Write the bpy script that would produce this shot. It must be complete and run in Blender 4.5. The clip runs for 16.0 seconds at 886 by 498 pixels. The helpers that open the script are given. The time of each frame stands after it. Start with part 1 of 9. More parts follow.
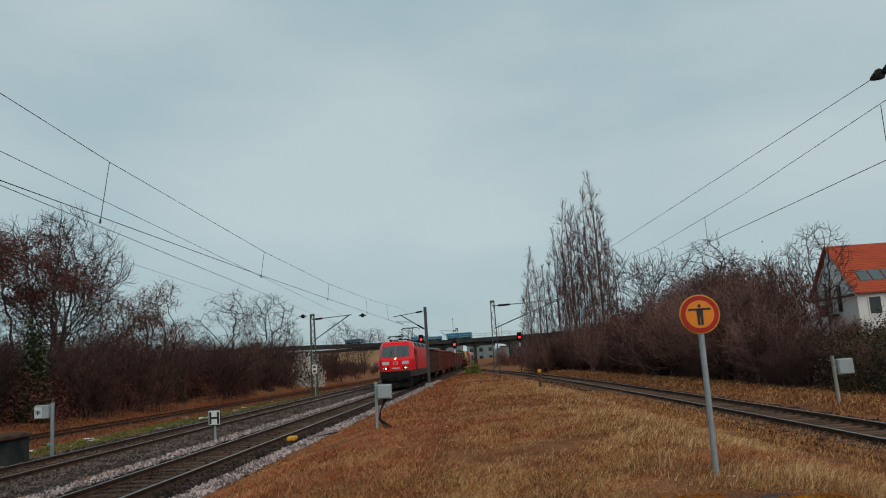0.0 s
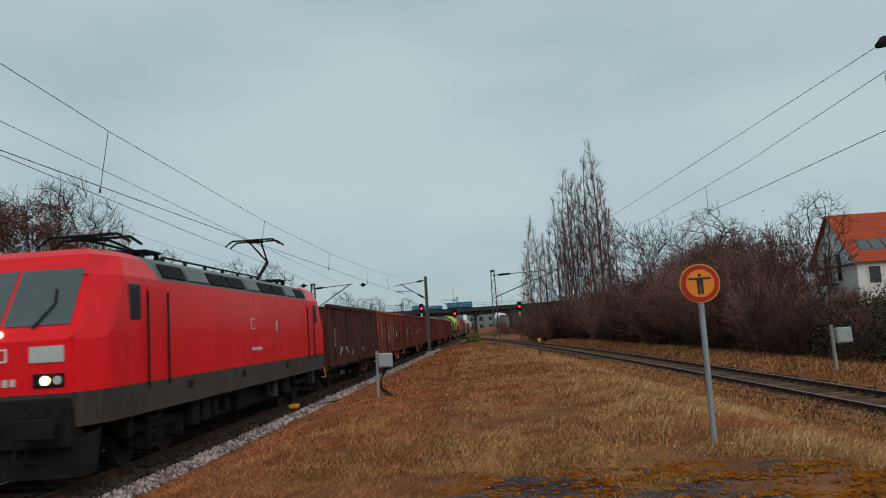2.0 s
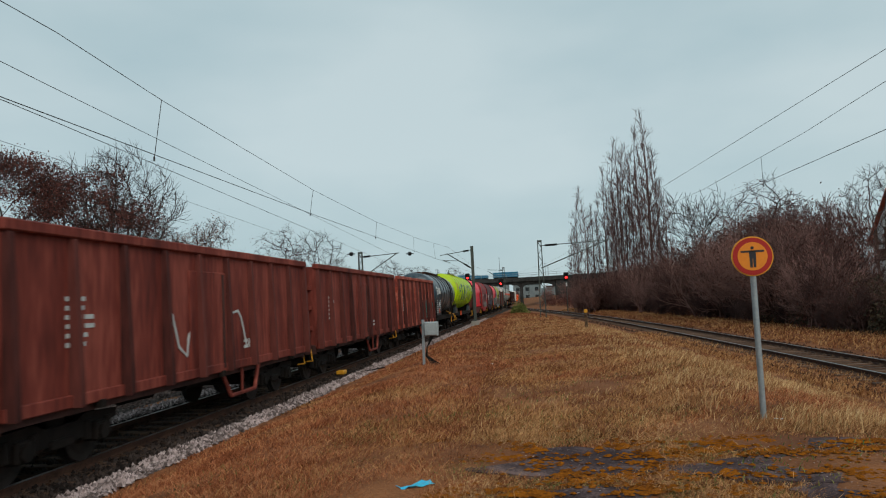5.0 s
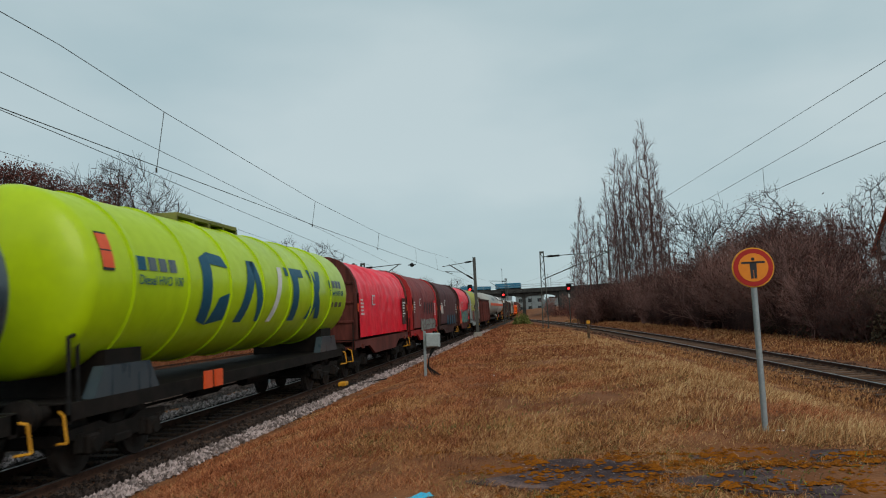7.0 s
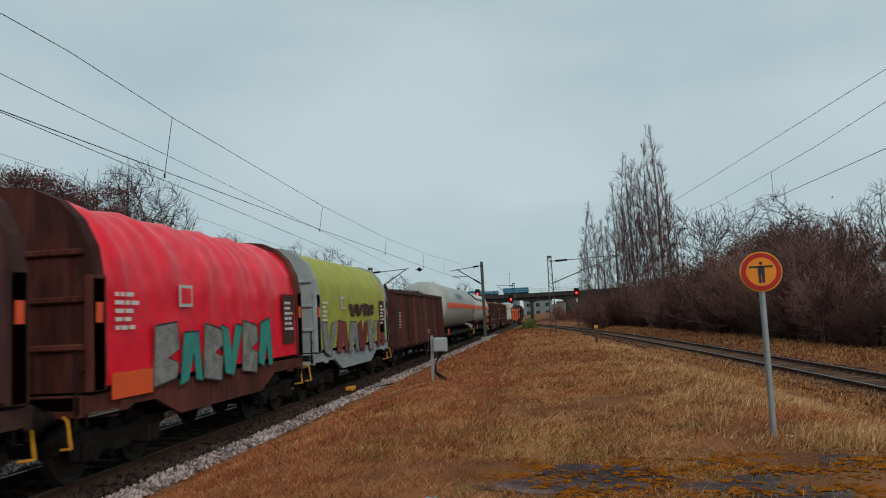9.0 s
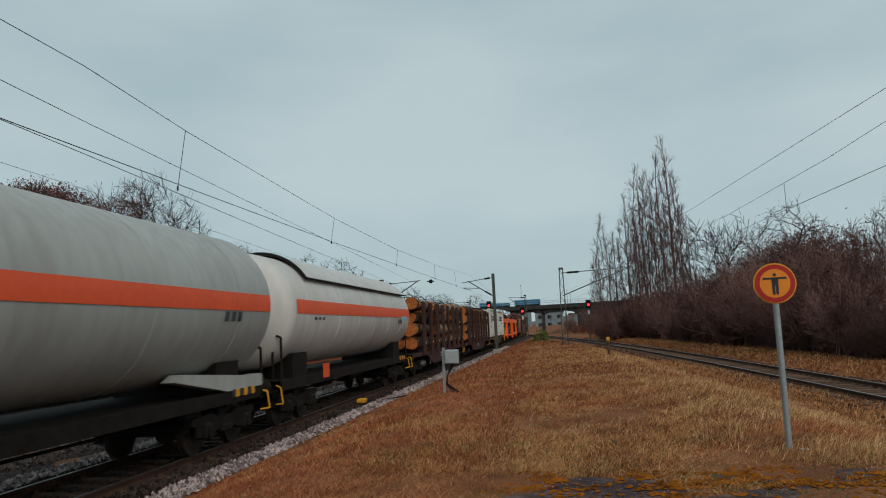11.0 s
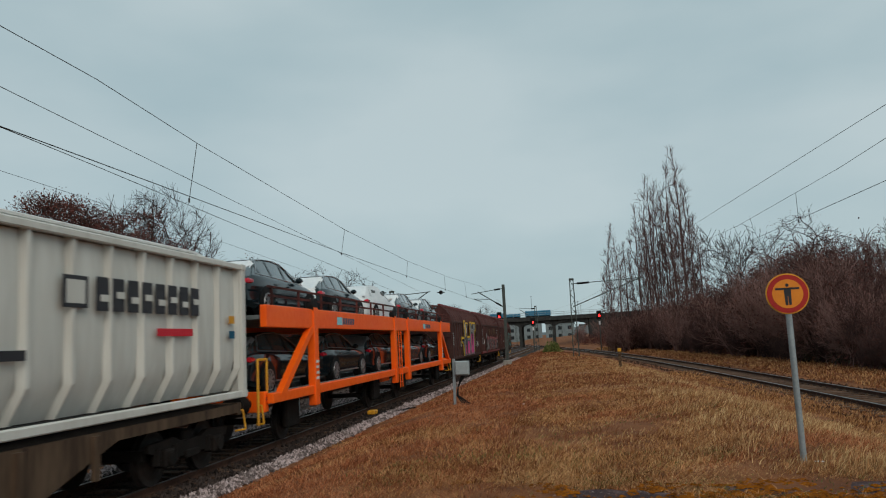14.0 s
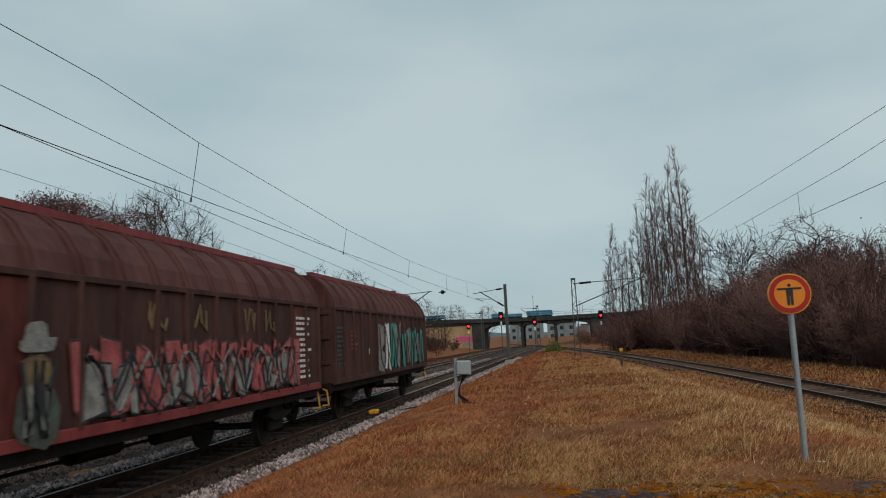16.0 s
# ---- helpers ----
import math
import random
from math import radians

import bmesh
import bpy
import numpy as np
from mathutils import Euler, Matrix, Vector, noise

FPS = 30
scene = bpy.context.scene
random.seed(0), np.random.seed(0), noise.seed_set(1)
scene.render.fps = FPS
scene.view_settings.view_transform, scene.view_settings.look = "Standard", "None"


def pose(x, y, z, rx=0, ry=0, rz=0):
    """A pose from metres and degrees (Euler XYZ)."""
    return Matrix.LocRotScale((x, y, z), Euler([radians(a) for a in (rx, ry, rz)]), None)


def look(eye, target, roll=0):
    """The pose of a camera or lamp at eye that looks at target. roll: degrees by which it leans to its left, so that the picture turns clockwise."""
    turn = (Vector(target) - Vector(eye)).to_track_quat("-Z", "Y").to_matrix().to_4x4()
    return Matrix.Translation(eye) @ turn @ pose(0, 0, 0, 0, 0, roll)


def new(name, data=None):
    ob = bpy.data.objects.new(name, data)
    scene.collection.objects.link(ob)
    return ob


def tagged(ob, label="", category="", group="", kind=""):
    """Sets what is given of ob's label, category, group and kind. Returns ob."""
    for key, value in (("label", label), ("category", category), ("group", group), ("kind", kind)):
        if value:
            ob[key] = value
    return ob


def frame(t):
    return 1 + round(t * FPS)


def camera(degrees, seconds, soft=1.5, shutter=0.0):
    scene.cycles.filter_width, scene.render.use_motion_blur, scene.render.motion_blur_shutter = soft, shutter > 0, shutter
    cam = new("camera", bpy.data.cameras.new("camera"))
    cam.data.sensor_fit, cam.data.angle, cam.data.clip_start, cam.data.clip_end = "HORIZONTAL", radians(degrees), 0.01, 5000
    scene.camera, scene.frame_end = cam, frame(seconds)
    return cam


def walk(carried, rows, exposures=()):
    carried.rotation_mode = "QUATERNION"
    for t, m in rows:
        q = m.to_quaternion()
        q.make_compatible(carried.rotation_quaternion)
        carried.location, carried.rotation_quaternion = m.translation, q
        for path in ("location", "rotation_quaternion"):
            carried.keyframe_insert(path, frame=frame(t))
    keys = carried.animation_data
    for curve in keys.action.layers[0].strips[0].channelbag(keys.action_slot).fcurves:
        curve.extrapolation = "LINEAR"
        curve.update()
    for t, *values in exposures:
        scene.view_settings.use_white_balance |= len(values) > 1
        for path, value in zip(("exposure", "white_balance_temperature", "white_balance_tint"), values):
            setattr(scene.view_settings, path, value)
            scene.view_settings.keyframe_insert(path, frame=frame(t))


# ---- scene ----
cam = camera(60.5, 16.0, soft=1.1, shutter=0.1)
EYE = (0.0, 0.0, 2.2)
# seconds, sideways drift, pitch, roll, yaw
TURNS = [
    (0, 0.0, 8.31, 3.6, 3.55),
    (0.5, -0.002, 8.04, 3.68, 3.57),
    (1, -0.003, 7.63, 3.61, 3.57),
    (1.5, -0.005, 7.0, 3.56, 3.58),
    (2, -0.007, 6.01, 3.62, 3.57),
    (2.5, -0.008, 5.19, 3.65, 3.6),
    (3, -0.01, 4.66, 3.45, 4.18),
    (3.5, -0.013, 3.87, 2.72, 5.52),
    (4, -0.015, 3.83, 2.66, 6.58),
    (6.5, 0.016, 4.46, 2.75, 7.16),
    (7, 0.021, 4.76, 2.76, 7.22),
    (7.5, 0.025, 4.87, 2.78, 7.6),
    (8, 0.03, 4.84, 2.69, 7.71),
    (8.5, 0.034, 4.99, 2.77, 7.74),
    (11, 0.03, 6.07, 2.78, 8.65),
    (11.5, 0.036, 6.67, 2.93, 9.21),
    (12, 0.042, 6.93, 2.87, 9.35),
    (13, 0.035, 7.0, 2.86, 9.41),
    (14, 0.027, 6.94, 2.85, 9.42),
    (15, 0.027, 6.95, 2.89, 9.5),
    (16, 0.027, 6.92, 2.78, 9.54),
]
walk(cam, [(t, pose(EYE[0] + dx, EYE[1], EYE[2], 90 + p, r, yw)) for t, dx, p, r, yw in TURNS], exposures=[(0.0, -0.08), (3.0, -0.08), (3.5, 0.09), (4.2, 0.09), (6.5, 0.0), (8.5, 0.0), (11.0, -0.09), (16.0, -0.09)])

# ---- sky and light: overcast winter day ----
SUN_UP, SUN_TURN = 38, 150
world = bpy.data.worlds.new("sky")
scene.world = world
world.use_nodes = True
wn, wl = world.node_tree.nodes, world.node_tree.links
wn.clear()
w_out = wn.new("ShaderNodeOutputWorld")
w_bg = wn.new("ShaderNodeBackground")
w_sky = wn.new("ShaderNodeTexSky")
w_sky.sky_type, w_sky.sun_disc = "NISHITA", False
w_sky.sun_elevation, w_sky.sun_rotation = radians(SUN_UP), radians(SUN_TURN)
w_tc = wn.new("ShaderNodeTexCoord")
w_map = wn.new("ShaderNodeMapping")
w_map.inputs["Scale"].default_value = (1.0, 1.0, 2.6)
w_n = wn.new("ShaderNodeTexNoise")
w_n.inputs["Scale"].default_value, w_n.inputs["Detail"].default_value, w_n.inputs["Roughness"].default_value = 1.7, 5.0, 0.45
w_ramp = wn.new("ShaderNodeValToRGB")
w_ramp.color_ramp.elements[0].position, w_ramp.color_ramp.elements[0].color = 0.32, (0.325, 0.475, 0.525, 1)
w_ramp.color_ramp.elements[1].position, w_ramp.color_ramp.elements[1].color = 0.68, (0.55, 0.66, 0.685, 1)
w_gain = wn.new("ShaderNodeMixRGB")
w_gain.blend_type = "MULTIPLY"
w_gain.inputs["Fac"].default_value, w_gain.inputs["Color2"].default_value = 1.0, (0.07, 0.07, 0.07, 1)
w_mix = wn.new("ShaderNodeMixRGB")
w_mix.inputs["Fac"].default_value = 0.9
wl.new(w_tc.outputs["Generated"], w_map.inputs["Vector"])
wl.new(w_map.outputs["Vector"], w_n.inputs["Vector"])
wl.new(w_n.outputs["Fac"], w_ramp.inputs["Fac"])
wl.new(w_sky.outputs["Color"], w_gain.inputs["Color1"])
wl.new(w_gain.outputs["Color"], w_mix.inputs["Color1"])
wl.new(w_ramp.outputs["Color"], w_mix.inputs["Color2"])
wl.new(w_mix.outputs["Color"], w_bg.inputs["Color"])
w_bg.inputs["Strength"].default_value = 1.0
wl.new(w_bg.outputs["Background"], w_out.inputs["Surface"])
sun_data = bpy.data.lights.new("sun", "SUN")
sun_data.energy, sun_data.angle, sun_data.color = 1.5, radians(40), (1.0, 0.9, 0.78)
sun = new("sun", sun_data)
sun.matrix_world = look((0, 0, 60), (-60 * math.sin(radians(SUN_TURN)) / math.tan(radians(SUN_UP)), -60 * math.cos(radians(SUN_TURN)) / math.tan(radians(SUN_UP)), 0))


# ---- materials ----
def mat(name, a, b=None, rough=0.7, metal=0.0, size=0.5, bump=0.15, island=0.0, objrand=0.0, fine=8.0, glow=0.0, streak=False, c=None, coat=0.0, spec=None):
    """Two colours mixed by noise at two scales, with grain in the relief and the gloss."""
    m = bpy.data.materials.new(name)
    m.use_nodes = True
    n, l = m.node_tree.nodes, m.node_tree.links
    s = n["Principled BSDF"]
    b = b or tuple(v * 0.7 for v in a)
    tc = n.new("ShaderNodeTexCoord")
    mp = n.new("ShaderNodeMapping")
    mp.inputs["Scale"].default_value = (1, 1, 0.18) if streak else (1, 1, 1)
    l.new(tc.outputs["Object"], mp.inputs["Vector"])
    big, small = n.new("ShaderNodeTexNoise"), n.new("ShaderNodeTexNoise")
    big.inputs["Scale"].default_value, big.inputs["Detail"].default_value, big.inputs["Roughness"].default_value = 1.0 / size, 4, 0.6
    small.inputs["Scale"].default_value, small.inputs["Detail"].default_value = fine / size, 3
    l.new(mp.outputs["Vector"], big.inputs["Vector"])
    l.new(mp.outputs["Vector"], small.inputs["Vector"])
    add = n.new("ShaderNodeMath")
    add.operation = "MULTIPLY_ADD"
    l.new(small.outputs["Fac"], add.inputs[0])
    add.inputs[1].default_value = 0.45
    l.new(big.outputs["Fac"], add.inputs[2])
    last = add
    for amount, node, socket in ((island, "ShaderNodeNewGeometry", "Random Per Island"), (objrand, "ShaderNodeObjectInfo", "Random")):
        if amount:
            src = n.new(node)
            ma = n.new("ShaderNodeMath")
            ma.operation = "MULTIPLY_ADD"
            l.new(src.outputs[socket], ma.inputs[0])
            ma.inputs[1].default_value = amount
            l.new(last.outputs[0], ma.inputs[2])
            mb = n.new("ShaderNodeMath")
            mb.operation = "SUBTRACT"
            l.new(ma.outputs[0], mb.inputs[0])
            mb.inputs[1].default_value = amount * 0.5
            last = mb
    ramp = n.new("ShaderNodeValToRGB")
    e = ramp.color_ramp.elements
    e[0].position, e[0].color = 0.5, (*a, 1)
    e[1].position, e[1].color = 0.95, (*b, 1)
    if c:
        k = e.new(0.72)
        k.color = (*c, 1)
    l.new(last.outputs[0], ramp.inputs["Fac"])
    l.new(ramp.outputs["Color"], s.inputs["Base Color"])
    s.inputs["Metallic"].default_value = metal
    s.inputs["Coat Weight"].default_value = coat
    s.inputs["Coat Roughness"].default_value = 0.04
    s.inputs["Specular IOR Level"].default_value = spec if spec is not None else (0.15 if rough > 0.7 else 0.3)
    rr = n.new("ShaderNodeMapRange")
    rr.inputs["To Min"].default_value, rr.inputs["To Max"].default_value = max(0.02, rough - 0.12), min(1, rough + 0.12)
    l.new(small.outputs["Fac"], rr.inputs["Value"])
    l.new(rr.outputs["Result"], s.inputs["Roughness"])
    if bump:
        bp = n.new("ShaderNodeBump")
        bp.inputs["Strength"].default_value, bp.inputs["Distance"].default_value = bump, 0.02
        l.new(small.outputs["Fac"], bp.inputs["Height"])
        l.new(bp.outputs["Normal"], s.inputs["Normal"])
    if glow:
        s.inputs["Emission Color"].default_value = (*a, 1)
        s.inputs["Emission Strength"].default_value = glow
    return m


M_GROUND = mat("dry_ground", (0.11, 0.038, 0.016), (0.29, 0.115, 0.045), 0.95, size=1.0, bump=0.8, fine=26, c=(0.19, 0.072, 0.028))
M_GRASS = mat("dry_grass", (0.13, 0.046, 0.017), (0.56, 0.31, 0.135), 0.9, size=0.9, bump=0, island=0.62, c=(0.34, 0.142, 0.05))
M_STRAW = mat("pale_straw", (0.26, 0.12, 0.05), (0.66, 0.45, 0.23), 0.9, size=1.0, bump=0, island=0.6, c=(0.46, 0.255, 0.11))
M_GREEN = mat("green_grass", (0.05, 0.085, 0.02), (0.2, 0.2, 0.06), 0.8, size=1.0, bump=0, island=0.5)
M_REDWEED = mat("red_weed", (0.12, 0.036, 0.017), (0.29, 0.105, 0.048), 0.9, size=0.8, bump=0, island=0.5)
M_BALLAST = mat("ballast_bed", (0.014, 0.010, 0.009), (0.07, 0.052, 0.046), 0.95, size=0.15, bump=0.8, fine=4, c=(0.032, 0.024, 0.021))
M_RUSSET = mat("russet_grass", (0.17, 0.05, 0.02), (0.50, 0.22, 0.105), 0.9, size=0.9, bump=0, island=0.65, c=(0.38, 0.118, 0.045))
M_STONE = mat("ballast_stone", (0.026, 0.019, 0.017), (0.15, 0.115, 0.105), 0.9, size=0.8, bump=0.2, island=0.6)
M_STONE_P = mat("pale_ballast_stone", (0.11, 0.085, 0.08), (0.46, 0.37, 0.36), 0.9, size=0.8, bump=0.2, island=0.6)
M_SLEEPER = mat("sleeper_wood", (0.04, 0.022, 0.015), (0.13, 0.078, 0.052), 0.9, size=0.4, bump=0.4, objrand=0.3)
M_RUST = mat("rusty_rail", (0.03, 0.015, 0.011), (0.085, 0.042, 0.028), 0.85, size=0.3, bump=0.2)
M_STEEL = mat("polished_rail", (0.28, 0.27, 0.27), (0.2, 0.19, 0.19), 0.35, 0.9, size=0.6, bump=0.02)
M_GALV = mat("galvanised_steel", (0.36, 0.40, 0.42), (0.26, 0.30, 0.32), 0.45, 0.5, size=0.2, bump=0.05)
M_GREYBOX = mat("grey_plastic_box", (0.32, 0.36, 0.37), (0.24, 0.27, 0.28), 0.6, size=0.25, bump=0.05)
M_BLACK = mat("black_rubber", (0.006, 0.006, 0.0065), (0.018, 0.018, 0.018), 0.7, size=0.2, bump=0.05, spec=0.12)
M_UNDER = mat("dirty_running_gear", (0.004, 0.0035, 0.003), (0.018, 0.013, 0.011), 0.75, size=0.35, bump=0.2)
M_WHEEL = mat("dark_wheel_steel", (0.012, 0.01, 0.009), (0.04, 0.032, 0.028), 0.6, 0.3, size=0.3, bump=0.1)
M_ORANGE_SIGN = mat("sign_orange", (0.75, 0.25, 0.02), (0.68, 0.2, 0.015), 0.45, size=0.4, bump=0.02)
M_RED_SIGN = mat("sign_red", (0.42, 0.02, 0.015), (0.34, 0.015, 0.012), 0.45, size=0.4, bump=0.02)
M_YELLOW = mat("warning_yellow", (0.75, 0.36, 0.02), (0.5, 0.22, 0.02), 0.5, size=0.3, bump=0.03)
M_WHITE = mat("white_marking", (0.72, 0.72, 0.70), (0.55, 0.55, 0.53), 0.6, size=0.3, bump=0.03)
M_MAST = mat("mast_paint", (0.045, 0.055, 0.05), (0.08, 0.085, 0.075), 0.7, size=0.5, bump=0.1)
M_WIRE = mat("wire_copper", (0.03, 0.03, 0.03), (0.05, 0.045, 0.04), 0.5, 0.5, size=0.5, bump=0)
M_CONC = mat("weathered_concrete", (0.20, 0.19, 0.17), (0.34, 0.32, 0.29), 0.9, size=1.2, bump=0.2, streak=True)
M_CONCD = mat("dark_bridge_steel", (0.018, 0.02, 0.02), (0.055, 0.053, 0.05), 0.8, size=1.0, bump=0.1)
M_WALLB = mat("sandy_wall", (0.30, 0.18, 0.09), (0.42, 0.29, 0.17), 0.9, size=2.0, bump=0.2, streak=True)
M_ASPH = mat("old_asphalt", (0.035, 0.024, 0.025), (0.19, 0.125, 0.115), 0.95, size=0.35, bump=0.6, fine=16, c=(0.07, 0.047, 0.049), spec=0.05)
M_MOSS = mat("rusty_moss", (0.06, 0.02, 0.006), (0.34, 0.11, 0.012), 0.95, size=0.2, bump=0.9, fine=8, c=(0.22, 0.07, 0.01), spec=0.0)
M_BARK = mat("bare_bark", (0.025, 0.018, 0.017), (0.07, 0.052, 0.048), 0.9, size=0.4, bump=0.3)
M_BARKR = mat("reddish_twigs", (0.03, 0.017, 0.016), (0.11, 0.062, 0.055), 0.9, size=0.8, bump=0, objrand=0.4)
M_BARKP = mat("poplar_bark", (0.05, 0.028, 0.026), (0.14, 0.082, 0.074), 0.9, size=0.6, bump=0.2)
M_DEADLEAF = mat("withered_leaves", (0.05, 0.018, 0.015), (0.16, 0.058, 0.046), 0.85, size=1.0, bump=0, island=0.6)
M_PALELEAF = mat("pinkish_withered_leaves", (0.11, 0.05, 0.035), (0.26, 0.13, 0.095), 0.85, size=1.0, bump=0, island=0.6)
M_IVY = mat("dark_ivy", (0.012, 0.022, 0.01), (0.05, 0.055, 0.025), 0.6, size=0.6, bump=0, island=0.6)
M_BRAMBLE = mat("bramble_leaves", (0.02, 0.019, 0.011), (0.085, 0.058, 0.034), 0.75, size=1.2, bump=0, island=0.7)
M_BLOSSOM = mat("pale_blossom", (0.4, 0.36, 0.32), (0.62, 0.58, 0.53), 0.9, size=0.6, bump=0, island=0.5)
M_TILE = mat("red_roof_tile", (0.42, 0.075, 0.035), (0.30, 0.06, 0.03), 0.8, size=0.8, bump=0.3, fine=10)
M_RENDER = mat("white_render", (0.66, 0.66, 0.66), (0.55, 0.55, 0.56), 0.9, size=1.5, bump=0.1)
M_GLASS = mat("dark_glass", (0.02, 0.025, 0.028), (0.03, 0.035, 0.04), 0.12, size=2.0, bump=0, coat=0.5)
M_SKYGLASS = mat("car_glass", (0.05, 0.07, 0.075), (0.07, 0.09, 0.10), 0.08, size=2.0, bump=0, coat=1.0)
M_BLUE = mat("blue_tarp", (0.02, 0.12, 0.22), (0.035, 0.19, 0.30), 0.6, size=0.8, bump=0.1)
M_LRED = mat("traffic_red_paint", (0.84, 0.008, 0.016), (0.7, 0.006, 0.012), 0.35, size=2.0, bump=0.02, coat=0.1, streak=True)
M_LGREY = mat("loco_grey_skirt", (0.034, 0.026, 0.023), (0.075, 0.06, 0.054), 0.6, size=0.6, bump=0.05, streak=True)
M_LROOF = mat("loco_roof_grey", (0.11, 0.125, 0.13), (0.17, 0.185, 0.19), 0.55, size=0.8, bump=0.1)
M_PANEL = mat("light_grey_panel", (0.42, 0.46, 0.46), (0.52, 0.55, 0.55), 0.5, size=0.4, bump=0.02)
M_HEAD = mat("headlight_glow", (1.0, 0.66, 0.34), (1.0, 0.75, 0.45), 0.3, size=1.0, bump=0, glow=3.5)
M_SIGRED = mat("signal_red_glow", (1.0, 0.02, 0.02), (1.0, 0.02, 0.02), 0.3, size=1.0, bump=0, glow=5.0)
M_WAGON = mat("brown_wagon_paint", (0.035, 0.011, 0.010), (0.15, 0.042, 0.034), 0.75, size=0.9, bump=0.12, streak=True, objrand=0.3)
M_WAGONM = mat("red_brown_wagon_paint", (0.085, 0.018, 0.014), (0.30, 0.078, 0.056), 0.72, size=0.8, bump=0.15, streak=True, c=(0.17, 0.036, 0.026))
M_WAGONR = mat("faded_red_wagon_paint", (0.14, 0.021, 0.014), (0.50, 0.145, 0.095), 0.7, size=0.7, bump=0.2, c=(0.29, 0.048, 0.027))
M_WAGOND = mat("dark_brown_wagon_paint", (0.035, 0.017, 0.016), (0.085, 0.04, 0.034), 0.75, size=0.7, bump=0.1, streak=True)
M_WROOF = mat("brown_wagon_roof", (0.055, 0.02, 0.018), (0.12, 0.05, 0.044), 0.75, size=0.9, bump=0.1, streak=True)
M_TANKG = mat("slate_tank_paint", (0.02, 0.042, 0.06), (0.06, 0.082, 0.098), 0.3, size=1.6, bump=0.04, streak=True, coat=0.25)
M_TANKB = mat("grimy_tank_belly", (0.06, 0.05, 0.048), (0.12, 0.095, 0.09), 0.7, size=0.8, bump=0.08)
M_LIME = mat("lime_tank_paint", (0.44, 0.62, 0.004), (0.36, 0.52, 0.004), 0.4, size=2.0, bump=0.02, coat=0.1)
M_CREAM = mat("worn_cream_marking", (0.50, 0.40, 0.31), (0.32, 0.19, 0.14), 0.7, size=0.25, bump=0.05)
M_LETTER = mat("petrol_blue_marking", (0.0, 0.085, 0.16), (0.0, 0.07, 0.13), 0.5, size=0.8, bump=0.02)
M_TARPR = mat("red_tarpaulin", (0.92, 0.012, 0.04), (0.74, 0.008, 0.03), 0.38, size=0.6, bump=0.5, fine=2)
M_REDFRAME = mat("bright_red_frame_paint", (0.42, 0.016, 0.018), (0.28, 0.02, 0.018), 0.55, size=0.6, bump=0.05)
M_TARPW = mat("weathered_red_tarpaulin", (0.13, 0.016, 0.018), (0.24, 0.045, 0.042), 0.6, size=0.8, bump=0.25, streak=True)
M_TARPB = mat("dark_brown_tarpaulin", (0.05, 0.016, 0.018), (0.10, 0.034, 0.036), 0.65, size=0.8, bump=0.25, streak=True)
M_TARPY = mat("yellow_green_tarpaulin", (0.38, 0.40, 0.035), (0.30, 0.30, 0.06), 0.55, size=0.6, bump=0.25)
M_GASW = mat("white_tank_paint", (0.58, 0.57, 0.55), (0.45, 0.43, 0.41), 0.45, size=1.8, bump=0.03, streak=True)
M_GASG = mat("grey_tank_paint", (0.38, 0.40, 0.38), (0.30, 0.30, 0.285), 0.5, size=1.8, bump=0.03, streak=True)
M_STRIPE = mat("orange_stripe", (0.78, 0.10, 0.025), (0.68, 0.085, 0.025), 0.5, size=1.0, bump=0.02)
M_LOG = mat("log_bark", (0.028, 0.015, 0.010), (0.30, 0.20, 0.125), 0.9, size=0.45, bump=0.9, objrand=0.45, c=(0.115, 0.07, 0.042))
M_LOGEND = mat("sawn_log_end", (0.27, 0.07, 0.018), (0.54, 0.19, 0.055), 0.85, size=0.15, bump=0.2, objrand=0.3)
M_CONT = mat("white_container_paint", (0.62, 0.62, 0.58), (0.50, 0.49, 0.45), 0.5, size=1.2, bump=0.03, streak=True)
M_INK = mat("black_marking", (0.02, 0.02, 0.025), (0.035, 0.035, 0.04), 0.6, size=0.5, bump=0.02)
M_REDM = mat("red_marking", (0.6, 0.015, 0.03), (0.5, 0.015, 0.03), 0.5, size=0.5, bump=0.02)
M_ORANGE = mat("orange_carrier_paint", (1.0, 0.135, 0.004), (0.92, 0.10, 0.004), 0.45, size=1.2, bump=0.04)
M_DECK = mat("grey_deck", (0.16, 0.18, 0.18), (0.10, 0.11, 0.11), 0.6, 0.3, size=0.4, bump=0.1)
M_BAND = mat("dark_tank_band", (0.02, 0.024, 0.028), (0.05, 0.05, 0.05), 0.6, size=0.5, bump=0.05)
M_CARN = mat("dark_car_paint", (0.004, 0.009, 0.012), (0.006, 0.012, 0.016), 0.14, 0.0, size=2.0, bump=0, coat=0.6, spec=0.12)
M_CARG = mat("grey_car_paint", (0.035, 0.04, 0.043), (0.05, 0.055, 0.06), 0.2, 0.2, size=2.0, bump=0, coat=0.6, spec=0.15)
M_FILM = mat("white_protective_film", (0.74, 0.77, 0.78), (0.62, 0.66, 0.68), 0.4, size=0.4, bump=0.3, fine=4)
M_GREYFILM = mat("grey_protective_film", (0.22, 0.24, 0.25), (0.30, 0.32, 0.33), 0.45, size=0.4, bump=0.3, fine=4)
M_RIM = mat("alloy_rim", (0.4, 0.41, 0.42), (0.3, 0.31, 0.32), 0.35, 0.8, size=0.2, bump=0)
M_TAIL = mat("tail_lamp_red", (0.55, 0.01, 0.03), (0.4, 0.01, 0.02), 0.2, size=0.5, bump=0, coat=0.8)
